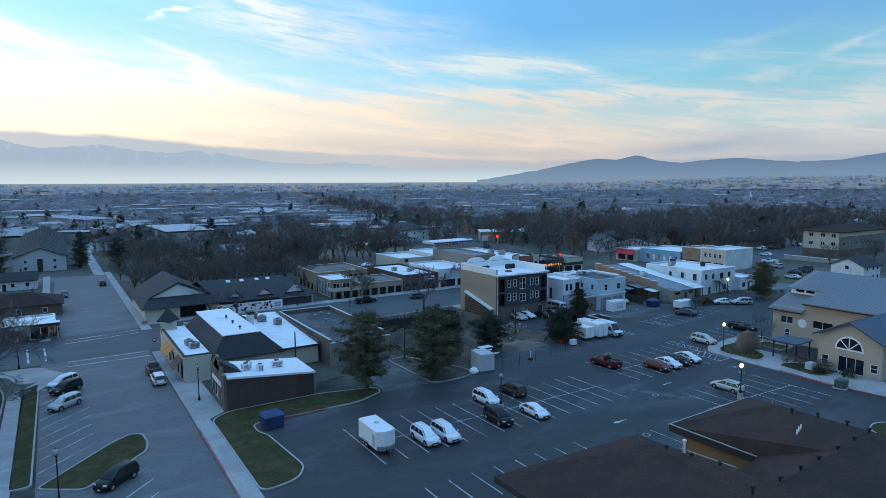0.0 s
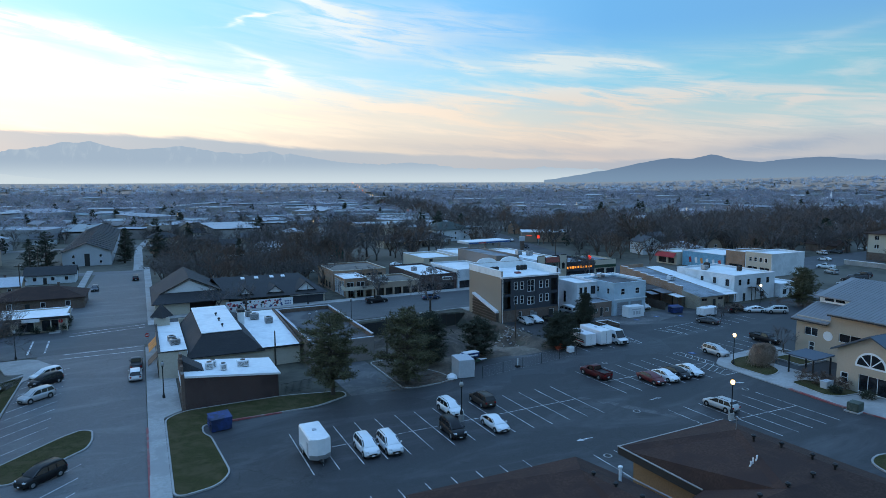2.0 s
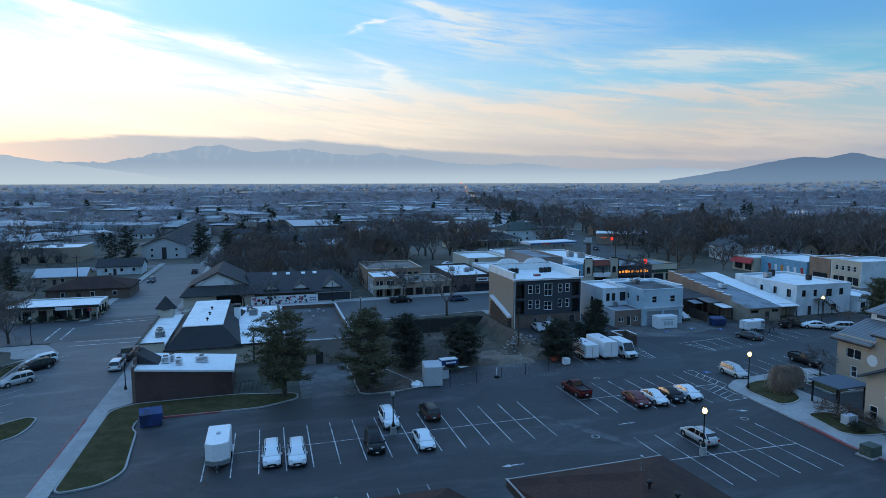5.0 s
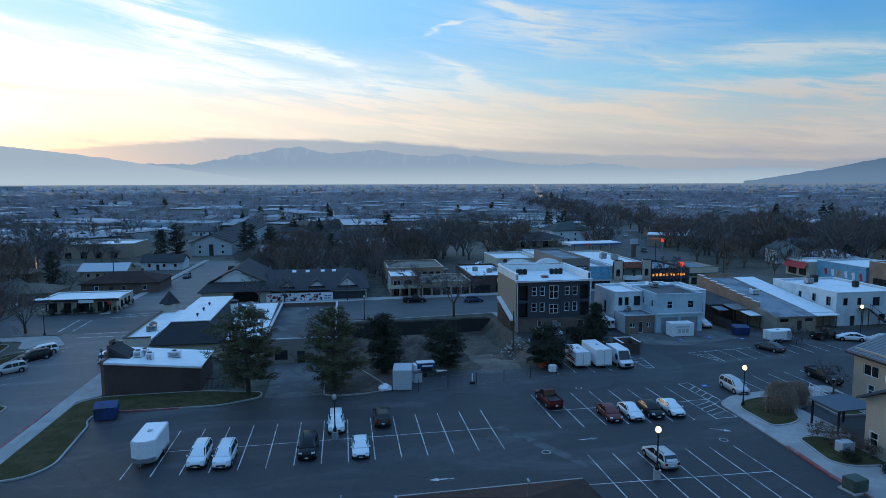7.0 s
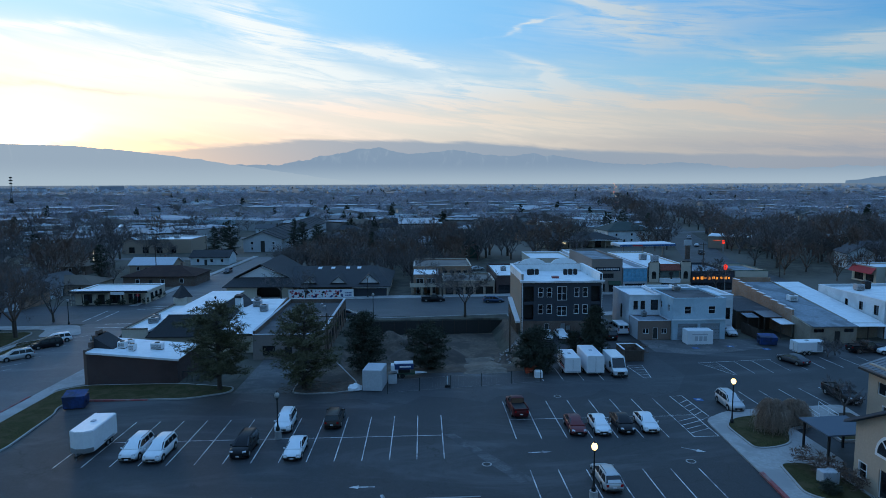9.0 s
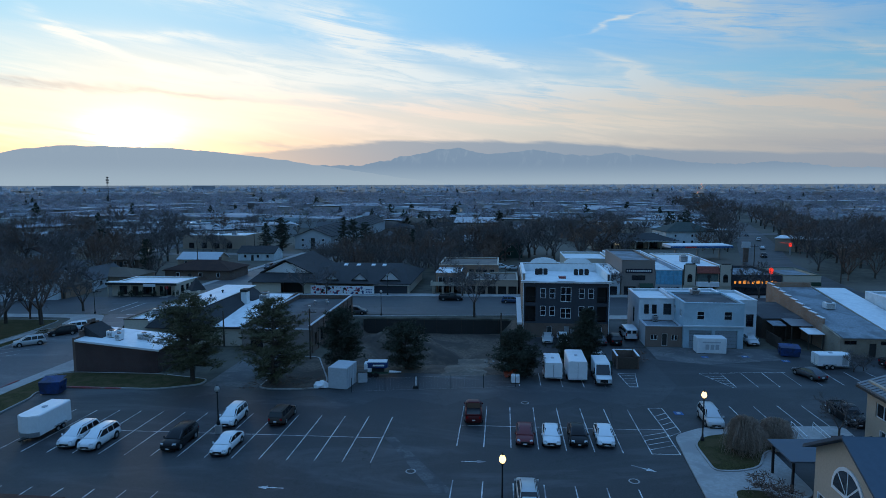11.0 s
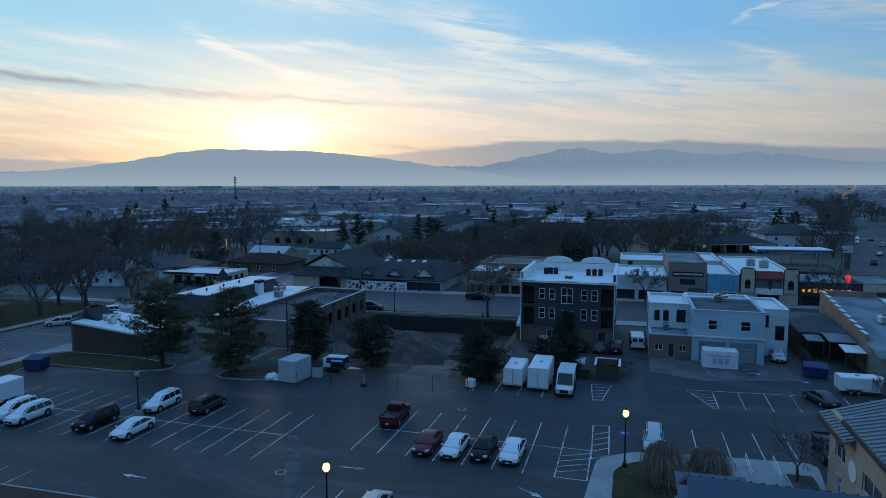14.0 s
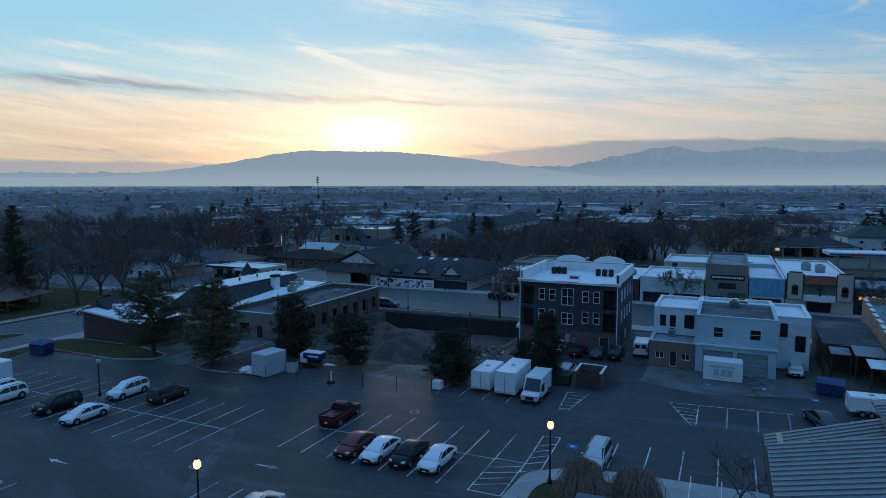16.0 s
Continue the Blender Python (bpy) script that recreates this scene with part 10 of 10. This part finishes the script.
def house_templates():
    out_w, out_r = [], []
    for w, d, e, r in ((6.5, 4.6, 3.0, 5.0), (5.5, 4.4, 5.0, 7.2), (8, 5.2, 3.2, 5.4)):
        v = np.array([(-w, -d, -1), (w, -d, -1), (w, d, -1), (-w, d, -1), (-w, -d, e), (w, -d, e), (w, d, e), (-w, d, e), (-w, 0, r), (w, 0, r)])
        f = np.array([(0, 1, 5, 4), (1, 2, 6, 5), (2, 3, 7, 6), (3, 0, 4, 7), (4, 7, 8, 8), (5, 9, 6, 6)])
        out_w.append((v, f[:4]))
        v2 = np.array([(-w - 0.4, -d - 0.5, e - 0.1), (w + 0.4, -d - 0.5, e - 0.1), (w + 0.4, 0, r), (-w - 0.4, 0, r), (-w - 0.4, d + 0.5, e - 0.1), (w + 0.4, d + 0.5, e - 0.1), (-w, -d, e), (-w, d, e), (-w, 0, r - 0.1), (-w, 0, r - 0.1), (w, -d, e), (w, d, e), (w, 0, r - 0.1), (w, 0, r - 0.1)])
        out_r.append((v2, np.array([(0, 1, 2, 3), (3, 2, 5, 4), (6, 8, 9, 7), (10, 11, 13, 12)])))
    return out_w, out_r


def far_town():
    rng = np.random.default_rng(5)

    def scatter(n, r0, r1, lo=-75, hi=70, m=4.0, power=1.0):
        out = []
        while len(out) < n:
            r = r0 + (r1 - r0) * rng.random() ** power
            a = math.radians(rng.uniform(lo, hi))
            x, y = 65 - math.sin(a) * r, 20 + math.cos(a) * r
            if free_spot(x, y, m):
                out.append((x, y))
        return out

    # bare trees of the middle distance
    trees = [twig_template(s) for s in range(7)]
    near = scatter(520, 150, 480, -75, 72)
    near += [(x + rng.uniform(-11, 11), y + rng.uniform(-11, 11)) for x, y in HOUSES for _ in range(2)]
    near += [(rng.uniform(20, 78), rng.uniform(188, 232)) for _ in range(75)] + [(rng.uniform(-62, -14), rng.uniform(60, 128)) for _ in range(16)]
    near += [(-90 + rng.uniform(-60, 40), rng.uniform(40, 190)) for _ in range(150)] + [(rng.uniform(160, 330), rng.uniform(160, 300)) for _ in range(120)]
    near += [(rng.uniform(16, 40), rng.uniform(232, 330)) for _ in range(16)]
    near = [(x, y) for x, y in near if clear_of_roads(x, y, 0)]
    heights = [rng.uniform(8, 15) for _ in near]
    half = len(near) * 3 // 4
    stamp("bare_trees", trees, [(x, y, h, h) for (x, y), h in zip(near[:half], heights)], TWIG, "bare grey-brown trees between the houses", "trees", 1)
    stamp("rusty_bare_trees", trees, [(x, y, h, h) for (x, y), h in zip(near[half:], heights[half:])], TWIG_RUSTY, "bare rust-brown trees between the houses", "trees", 2)
    # far crowns and evergreens
    tufts = [tuft_template(s) for s in range(6)]
    for name, far, mat in (("far_trees", scatter(4700, 400, 1500, -78, 74, 3, 0.8), FAR_HAZE_TWIG), ("horizon_trees", scatter(2600, 1400, 2900, -78, 74, 0, 0.75), HORIZON_HAZE_TWIG)):
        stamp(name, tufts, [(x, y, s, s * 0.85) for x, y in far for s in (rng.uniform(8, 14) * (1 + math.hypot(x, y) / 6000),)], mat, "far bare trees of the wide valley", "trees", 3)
    green = [tuft_template(40 + s, 90, 0.5) for s in range(4)]
    ev = scatter(55, 170, 600, -75, 72) + scatter(170, 500, 2500, -75, 72)
    stamp("far_evergreens", green, [(x, y, s * 1.25, s) for x, y in ev for s in (rng.uniform(7, 13),)], NEEDLE_GREY, "dark evergreens scattered through the town", "trees", 4)
    # far houses
    hw, hr = house_templates()
    spots = scatter(620, 430, 1100, -76, 60, 4) + scatter(1150, 900, 2700, -76, 60, 2, 0.8)
    pts = [(x, y, rng.uniform(0.85, 1.25) * (1 + math.hypot(x, y) / 9000), 1.0) for x, y in spots]
    wall = island_material("far_walls", [(0.0, (0.34, 0.31, 0.28)), (0.3, (0.45, 0.43, 0.41)), (0.55, (0.26, 0.21, 0.19)), (0.8, (0.40, 0.40, 0.41)), (1.0, (0.54, 0.54, 0.54))])
    roof = island_material("far_roofs", [(0.0, (0.16, 0.16, 0.17)), (0.35, (0.24, 0.22, 0.21)), (0.6, (0.20, 0.205, 0.22)), (0.85, (0.30, 0.30, 0.32)), (1.0, (0.50, 0.51, 0.53))])
    stamp("far_house_walls", hw, pts, wall, "walls of the far houses", "houses", 6)
    stamp("far_house_roofs", hr, pts, roof, "shingled roofs of the far houses", "houses", 6)
    # long sheds and stores with pale flat roofs, towards the valley floor
    bw = [(np.array([(-a, -b, -1), (a, -b, -1), (a, b, -1), (-a, b, -1), (-a, -b, 1), (a, -b, 1), (a, b, 1), (-a, b, 1)]), np.array([(0, 1, 5, 4), (1, 2, 6, 5), (2, 3, 7, 6), (3, 0, 4, 7)])) for a, b in ((22, 10), (34, 14), (16, 12), (48, 12))]
    br = [(np.array([(-a, -b, 1.0), (a, -b, 1.0), (a, b, 1.0), (-a, b, 1.0)]), np.array([(0, 1, 2, 3)])) for a, b in ((22.3, 10.3), (34.3, 14.3), (16.3, 12.3), (48.3, 12.3))]
    sheds = scatter(75, 330, 760, -22, 40, 26) + scatter(330, 620, 2600, -60, 70, 10)
    sp = [(x, y, rng.uniform(0.6, 1.2), rng.uniform(4.5, 8)) for x, y in sheds]
    stamp("far_store_walls", bw, sp, wall, "walls of far stores and sheds", "buildings", 8)
    stamp("far_store_roofs", br, sp, island_material("far_flat_roofs", [(0.0, (0.60, 0.62, 0.64)), (0.4, (0.34, 0.37, 0.42)), (0.6, (0.60, 0.62, 0.64)), (0.8, (0.26, 0.33, 0.35)), (1.0, (0.55, 0.57, 0.59))]), "pale flat roofs of far stores and sheds", "buildings", 8)
    # scattered lights
    bulb = [(np.array([(-1, 0, 0), (1, 0, 0), (0, -1, 0), (0, 1, 0), (0, 0, 1.0), (0, 0, -1.0)]) * 0.5 + np.array([0, 0, 1.0]), np.array([(0, 2, 4), (2, 1, 4), (1, 3, 4), (3, 0, 4), (2, 0, 5), (1, 2, 5), (3, 1, 5), (0, 3, 5)]))]
    spots = scatter(70, 180, 900) + scatter(60, 900, 3000)
    stamp("far_lights", bulb, [(x, y, 0.22 + math.hypot(x, y) / 2600, 5.0) for x, y in spots], FAR_LIGHT, "small lit lamps scattered through the town", "lights", 9)
    road_pts = []
    for (ax, ay), (bx, by) in zip(MAIN[3:], MAIN[4:]):
        for t in rng.random(9):
            road_pts.append((ax + (bx - ax) * t + rng.uniform(-4, 4), ay + (by - ay) * t))
    stamp("tail_lights", bulb, [(x, y, 0.3 + math.hypot(x, y) / 1900, 1.6 + math.hypot(x, y) / 900) for x, y in road_pts[::2]], FAR_RED, "red lights along the far road", "lights", 10)
    stamp("road_lights", bulb, [(x, y, 0.3 + math.hypot(x, y) / 2100, 1.6 + math.hypot(x, y) / 900) for x, y in road_pts[1::2]], FAR_LIGHT, "pale lights along the far road", "lights", 11)


far_town()


def large_trees():
    """Tall bare trees of the town, a few shapes repeated at many places."""
    kinds = []
    for i in range(6):
        mat = TWIG_RUSTY if i in (2, 5) else TWIG
        kinds.append((bare_tree_mesh(15, 300 + i, depth=4, sides=3, trunk=(0.16, 0.22, 0.12)[i % 3], stems=(5, 6, 5)[i % 3], spread=(0.62, 0.7, 0.55)[i % 3], thin=0.045), mat))
    first = {}
    rng = random.Random(77)
    zones = [(20, 188, 88, 250, 26), (88, 206, 185, 290, 18), (195, 200, 430, 330, 46), (205, 150, 250, 215, 12), (235, 150, 440, 255, 46), (-150, 125, -20, 260, 26), (-260, 230, -60, 400, 26)]
    spots = []
    for x0, y0, x1, y1, n in zones:
        got = 0
        for _ in range(n * 6):
            x, y = rng.uniform(x0, x1), rng.uniform(y0, y1)
            if got < n and free_spot(x, y, 3) and all(math.hypot(x - a, y - b) > 6 for a, b in spots):
                spots.append((x, y))
                got += 1
    spots += [(192.6, 225.6), (217.5, 240.3), (184.4, 188.6), (244.8, 244.3), (253, 239.5), (262, 234), (244.6, 206.8), (309.7, 235.4), (316, 223.7), (322, 198.4), (276, 206), (287, 182.4), (177, 205), (72, 229.5), (78, 234), (113, 321), (194, 224.7), (203, 257), (170, 263), (249, 275), (246, 235), (205, 286), (214, 232), (-43, 200), (-27, 147), (-60, 215), (-34, 172), (-52, 158), (193, 212), (60, 205), (46, 198)]
    for (ax, ay), (bx, by) in zip(MAIN[:4], MAIN[1:5]):
        for j in range(int((by - ay) / 20)):
            for side in (-15, 15):
                f = (j + rng.random()) / int((by - ay) / 20)
                if ay + (by - ay) * f > 195 and not (side < 0 and ay + (by - ay) * f < 245):
                    spots.append((ax + (bx - ax) * f + side + rng.uniform(-2, 2), ay + (by - ay) * f))
    for j, (x, y) in enumerate(spots):
        i = j % 6
        m = Matrix.Translation((x, y, gz(x, y))) @ Matrix.Rotation(rng.uniform(0, 6.28), 4, "Z") @ Matrix.Scale(rng.uniform(0.75, 1.3), 4)
        if i not in first:
            mb, mat = kinds[i]
            t = thing("bare_tree", x, y, gz(x, y), 0, "tall bare tree among the houses", "tree", "town trees")
            trunk, crown = MB(), MB()
            trunk.v, trunk.f = mb.v[:14], mb.f[:9]
            crown.v, crown.f = mb.v[14:], [tuple(k - 14 for k in f) for f in mb.f[9:]]
            part("trunk", trunk, BARK, t)
            part("crown", crown, mat, t)
            first[i] = t
        else:
            copy_thing(first[i], m)


large_trees()


def warehouse(x0, y0, x1, y1, h, wall, roof, label):
    b = building("warehouse", x0, y0, x1, y1, h, wall, roof, label, {"S": [(3 + i * 6, 5.5 + i * 6, 0.4, 3.0, "shop") for i in range(int((x1 - x0 - 6) / 6))]}, 0.4, TRIM_WHITE, TRIM_DARK, "warehouse")
    for i in range(3):
        rooftop_unit(x0 + (x1 - x0) * (i + 0.7) / 4, (y0 + y1) / 2 + 3 * (i % 2), b.location.z + h, 2.2, 1.8, 1.4, 0, STEEL)


warehouse(-66, 279, -36, 300, 6.0, STUCCO_TAN, ROOF_WHITE, "tan warehouse with a pale flat roof")
warehouse(-112, 426, -48, 448, 6.5, BLOCK_BLUE, ROOF_GREY, "long blue-walled warehouse with a grey roof")
warehouse(-150, 372, -92, 396, 6.0, STUCCO_WHITE, ROOF_WHITE, "wide white warehouse with a white roof")


def water_tower_mast():
    v = thing("radio_mast", -421, 764, gz(-421, 764), 0, "tall lattice mast with antenna rings beyond the town", "mast")
    for u, w in ((-1.1, -1.1), (1.1, -1.1), (0, 1.2)):
        part("leg", MB().tube((u, w, -1), (u * 0.4, w * 0.4, 37), 0.2, 0.16, 4), TRIM_DARK, v)
    mb = MB()
    for i in range(14):
        k = 1.0 - 0.6 * i / 14
        mb.box(-1.1 * k, -1.1 * k, i * 2.6, 1.1 * k, 1.1 * k, i * 2.6 + 0.14)
    part("lattice", mb, TRIM_DARK, v)
    for z, r in ((29.5, 1.7), (33.0, 2.0), (36.5, 1.5)):
        part("antenna_ring", MB().tube((0, 0, z), (0, 0, z + 1.5), r, r, 10), TRIM_DARK, v)


water_tower_mast()


def park_shelter():
    v = thing("park_shelter", -22.0, 98.0, gz(-22, 98), 15, "open park shelter with a reddish hip roof", "park shelter")
    part("roof", hip_roof(-7, -5, 7, 5, 2.9, 5.2, 0.8), material("rust_roof", (0.21, 0.14, 0.12), 0.9), v)
    for u in (-6, 0, 6):
        for w in (-4, 4):
            part("post", MB().box(u - 0.15, w - 0.15, -0.5, u + 0.15, w + 0.15, 2.9), BRICK_BROWN, v)
    part("slab", MB().box(-7, -5, -0.3, 7, 5, 0.1), CONCRETE, v)
    for i, u in enumerate((-3, 3)):
        for w in (-2, 2):
            t = thing("picnic_table", -22 + u, 98 + w, gz(-22, 98) + 0.1, 15, "wooden picnic table under the shelter", "table", "picnic tables")
            part("tabletop", MB().box(-1, -0.4, 0.72, 1, 0.4, 0.78), WOOD_TAN, t)
            part("bench", MB().box(-1, -0.9, 0.42, 1, -0.65, 0.47), WOOD_TAN, t)
            part("bench", MB().box(-1, 0.65, 0.42, 1, 0.9, 0.47), WOOD_TAN, t)
            for k in (-0.7, 0.7):
                part("leg", MB().box(k - 0.05, -0.85, 0, k + 0.05, 0.85, 0.415).box(k - 0.05, -0.1, 0.415, k + 0.05, 0.1, 0.715), WOOD_TAN, t)


park_shelter()


# grey-blue wall colour with the distance haze painted in
HAZY_WALL = material("hazy_wall", (0.27, 0.31, 0.37), 0.9)


def office_blocks():
    """Broad dark office blocks on the far valley floor."""
    for x0, y0, x1, y1, h in ((-1454, 1704, -1404, 1749, 17), (-1338, 1805, -1312, 1826, 14), (-1308, 1829, -1246, 1876, 18), (-1230, 1888, -1167, 1931, 12), (-1134, 1953, -1091, 1980, 14), (-967, 2051, -903, 2084, 17)):
        a = math.degrees(math.atan2(y1 - y0, x1 - x0))
        v = thing("office_block", x0, y0, gz(x0, y0), a, "broad dark office block far off in the valley", "office block", "office blocks")
        w = math.hypot(x1 - x0, y1 - y0)
        part("wall", MB().box(0, 0, -4, w, 24, h), HAZY_WALL, v)
        part("roof", MB().box(-0.5, -0.5, h + 0.01, w + 0.5, 24.5, h + 1.0), HAZY_WALL, v)


office_blocks()


def steeple():
    x, y = 880, 552
    v = thing("church_steeple", x, y, gz(x, y), 0, "slim white church steeple above the far trees", "steeple")
    part("tower", MB().box(-1.3, -1.3, -2, 1.3, 1.3, 9), TRIM_WHITE, v)
    part("spire", MB().tube((0, 0, 9.01), (0, 0, 17), 1.3, 0.1, 8), TRIM_WHITE, v)
    part("nave", MB().loft([[(-20, -6, -2), (-20, 6, -2), (-20, 6, 4), (-20, 0, 8), (-20, -6, 4)], [(-1.4, -6, -2), (-1.4, 6, -2), (-1.4, 6, 4), (-1.4, 0, 8), (-1.4, -6, 4)]]), STUCCO_WHITE, v)


steeple()


def retaining_wall():
    v = thing("retaining_wall", 237.7, 109.6, gz(237, 120), 0, "long pale concrete retaining wall beside the flats", "retaining wall")
    for i in range(6):
        part("panel", MB().bevelled(-0.2, i * 4.1, -0.5, 0.2, i * 4.1 + 4.06, 1.5, 0.03), CONCRETE, v)
    part("coping", MB().box(-0.3, 0, 1.503, 0.3, 24.6, 1.62), TRIM_WHITE, v)


retaining_wall()


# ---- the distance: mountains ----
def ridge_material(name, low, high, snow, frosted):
    """Far hills, evening haze painted into their glow: paler towards the foot, with faint snow on the gullies."""
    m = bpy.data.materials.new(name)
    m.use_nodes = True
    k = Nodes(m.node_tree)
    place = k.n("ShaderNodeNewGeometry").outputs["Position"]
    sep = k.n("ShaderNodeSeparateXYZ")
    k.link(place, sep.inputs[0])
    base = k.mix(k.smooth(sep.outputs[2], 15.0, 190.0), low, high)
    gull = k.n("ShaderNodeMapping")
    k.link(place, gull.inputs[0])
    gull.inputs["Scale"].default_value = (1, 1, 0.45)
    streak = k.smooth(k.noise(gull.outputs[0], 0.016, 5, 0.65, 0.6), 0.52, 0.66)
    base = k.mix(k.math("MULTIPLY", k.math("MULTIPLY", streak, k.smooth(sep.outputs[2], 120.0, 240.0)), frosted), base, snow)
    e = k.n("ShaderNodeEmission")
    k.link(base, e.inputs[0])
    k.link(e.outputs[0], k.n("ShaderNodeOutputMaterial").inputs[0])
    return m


def mountains(name, crest, radius, mat, label, rough):
    """A range on an arc round the town: crest as (bearing in degrees to the left of y, height in degrees)."""
    mb, rng = MB(), random.Random(7)
    crest = sorted(crest)
    a, b = crest[0][0], crest[-1][0]
    n = int((b - a) / 0.2)
    for i in range(n + 1):
        yaw = a + (b - a) * i / n
        h = np.interp(yaw, [c[0] for c in crest], [c[1] for c in crest])
        h += rough * (noise.noise((yaw * 0.9, radius, 0)) * 0.5 + noise.noise((yaw * 3.1, radius, 5)) * 0.28 + noise.noise((yaw * 9, radius, 9)) * 0.12)
        s, c = -math.sin(radians(yaw)), math.cos(radians(yaw))
        top = max(h, 0.02) * radius * math.pi / 180 + 27
        mb.v += [(s * radius, c * radius, -40), (s * radius, c * radius, 27), (s * (radius + 60), c * (radius + 60), top), (s * (radius + 130), c * (radius + 130), -40)]
    mb.f = [(4 * i + k, 4 * i + k + 1, 4 * i + k + 5, 4 * i + k + 4) for i in range(n) for k in range(3)]
    solid(name, mb, mat, label, "mountains", kind="structure", smooth=False)


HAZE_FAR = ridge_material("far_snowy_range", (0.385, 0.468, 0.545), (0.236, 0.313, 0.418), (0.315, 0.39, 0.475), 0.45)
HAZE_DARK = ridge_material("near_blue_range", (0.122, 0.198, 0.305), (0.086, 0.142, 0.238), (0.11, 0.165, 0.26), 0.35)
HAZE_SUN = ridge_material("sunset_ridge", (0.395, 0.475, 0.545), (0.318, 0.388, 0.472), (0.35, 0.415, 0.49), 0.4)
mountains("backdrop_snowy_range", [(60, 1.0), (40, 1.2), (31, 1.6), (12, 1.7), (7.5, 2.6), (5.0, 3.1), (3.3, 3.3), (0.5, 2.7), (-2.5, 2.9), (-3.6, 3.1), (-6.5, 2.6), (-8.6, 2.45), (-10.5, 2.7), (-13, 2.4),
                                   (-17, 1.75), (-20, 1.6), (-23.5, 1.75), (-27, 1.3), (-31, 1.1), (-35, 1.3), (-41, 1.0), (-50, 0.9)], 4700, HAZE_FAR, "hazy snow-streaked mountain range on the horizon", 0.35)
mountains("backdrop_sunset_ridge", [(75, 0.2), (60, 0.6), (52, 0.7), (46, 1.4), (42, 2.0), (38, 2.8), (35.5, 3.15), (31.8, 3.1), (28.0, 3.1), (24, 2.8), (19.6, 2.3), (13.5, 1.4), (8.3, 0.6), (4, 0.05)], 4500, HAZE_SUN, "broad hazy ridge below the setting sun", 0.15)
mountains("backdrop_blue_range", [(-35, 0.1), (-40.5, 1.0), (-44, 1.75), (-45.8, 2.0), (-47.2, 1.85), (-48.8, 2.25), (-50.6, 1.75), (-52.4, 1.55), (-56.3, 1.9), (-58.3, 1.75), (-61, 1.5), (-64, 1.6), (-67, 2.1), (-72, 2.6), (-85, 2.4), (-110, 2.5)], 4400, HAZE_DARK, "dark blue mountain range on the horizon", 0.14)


def far_valley():
    """The valley floor where single houses can no longer be told apart."""
    m = bpy.data.materials.new("hazy_valley")
    m.use_nodes = True
    k = Nodes(m.node_tree)
    place = k.n("ShaderNodeNewGeometry").outputs["Position"]
    flat = k.n("ShaderNodeMapping")
    k.link(place, flat.inputs[0])
    # blue-grey glow carries the painted distance haze, paler further out
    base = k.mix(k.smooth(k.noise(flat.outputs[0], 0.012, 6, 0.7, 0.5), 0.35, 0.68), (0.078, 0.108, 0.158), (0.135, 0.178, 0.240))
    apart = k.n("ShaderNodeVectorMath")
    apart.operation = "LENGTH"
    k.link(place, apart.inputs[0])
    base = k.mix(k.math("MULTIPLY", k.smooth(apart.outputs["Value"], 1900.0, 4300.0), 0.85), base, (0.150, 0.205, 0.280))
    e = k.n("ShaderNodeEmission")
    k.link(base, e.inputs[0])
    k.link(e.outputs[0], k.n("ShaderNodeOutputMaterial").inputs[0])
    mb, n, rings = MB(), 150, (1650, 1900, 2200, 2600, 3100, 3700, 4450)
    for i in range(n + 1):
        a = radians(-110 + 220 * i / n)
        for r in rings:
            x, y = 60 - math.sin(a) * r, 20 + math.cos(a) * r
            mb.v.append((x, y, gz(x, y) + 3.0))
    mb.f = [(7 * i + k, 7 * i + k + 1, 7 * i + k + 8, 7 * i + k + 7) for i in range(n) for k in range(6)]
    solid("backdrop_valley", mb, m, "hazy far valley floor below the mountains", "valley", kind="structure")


far_valley()
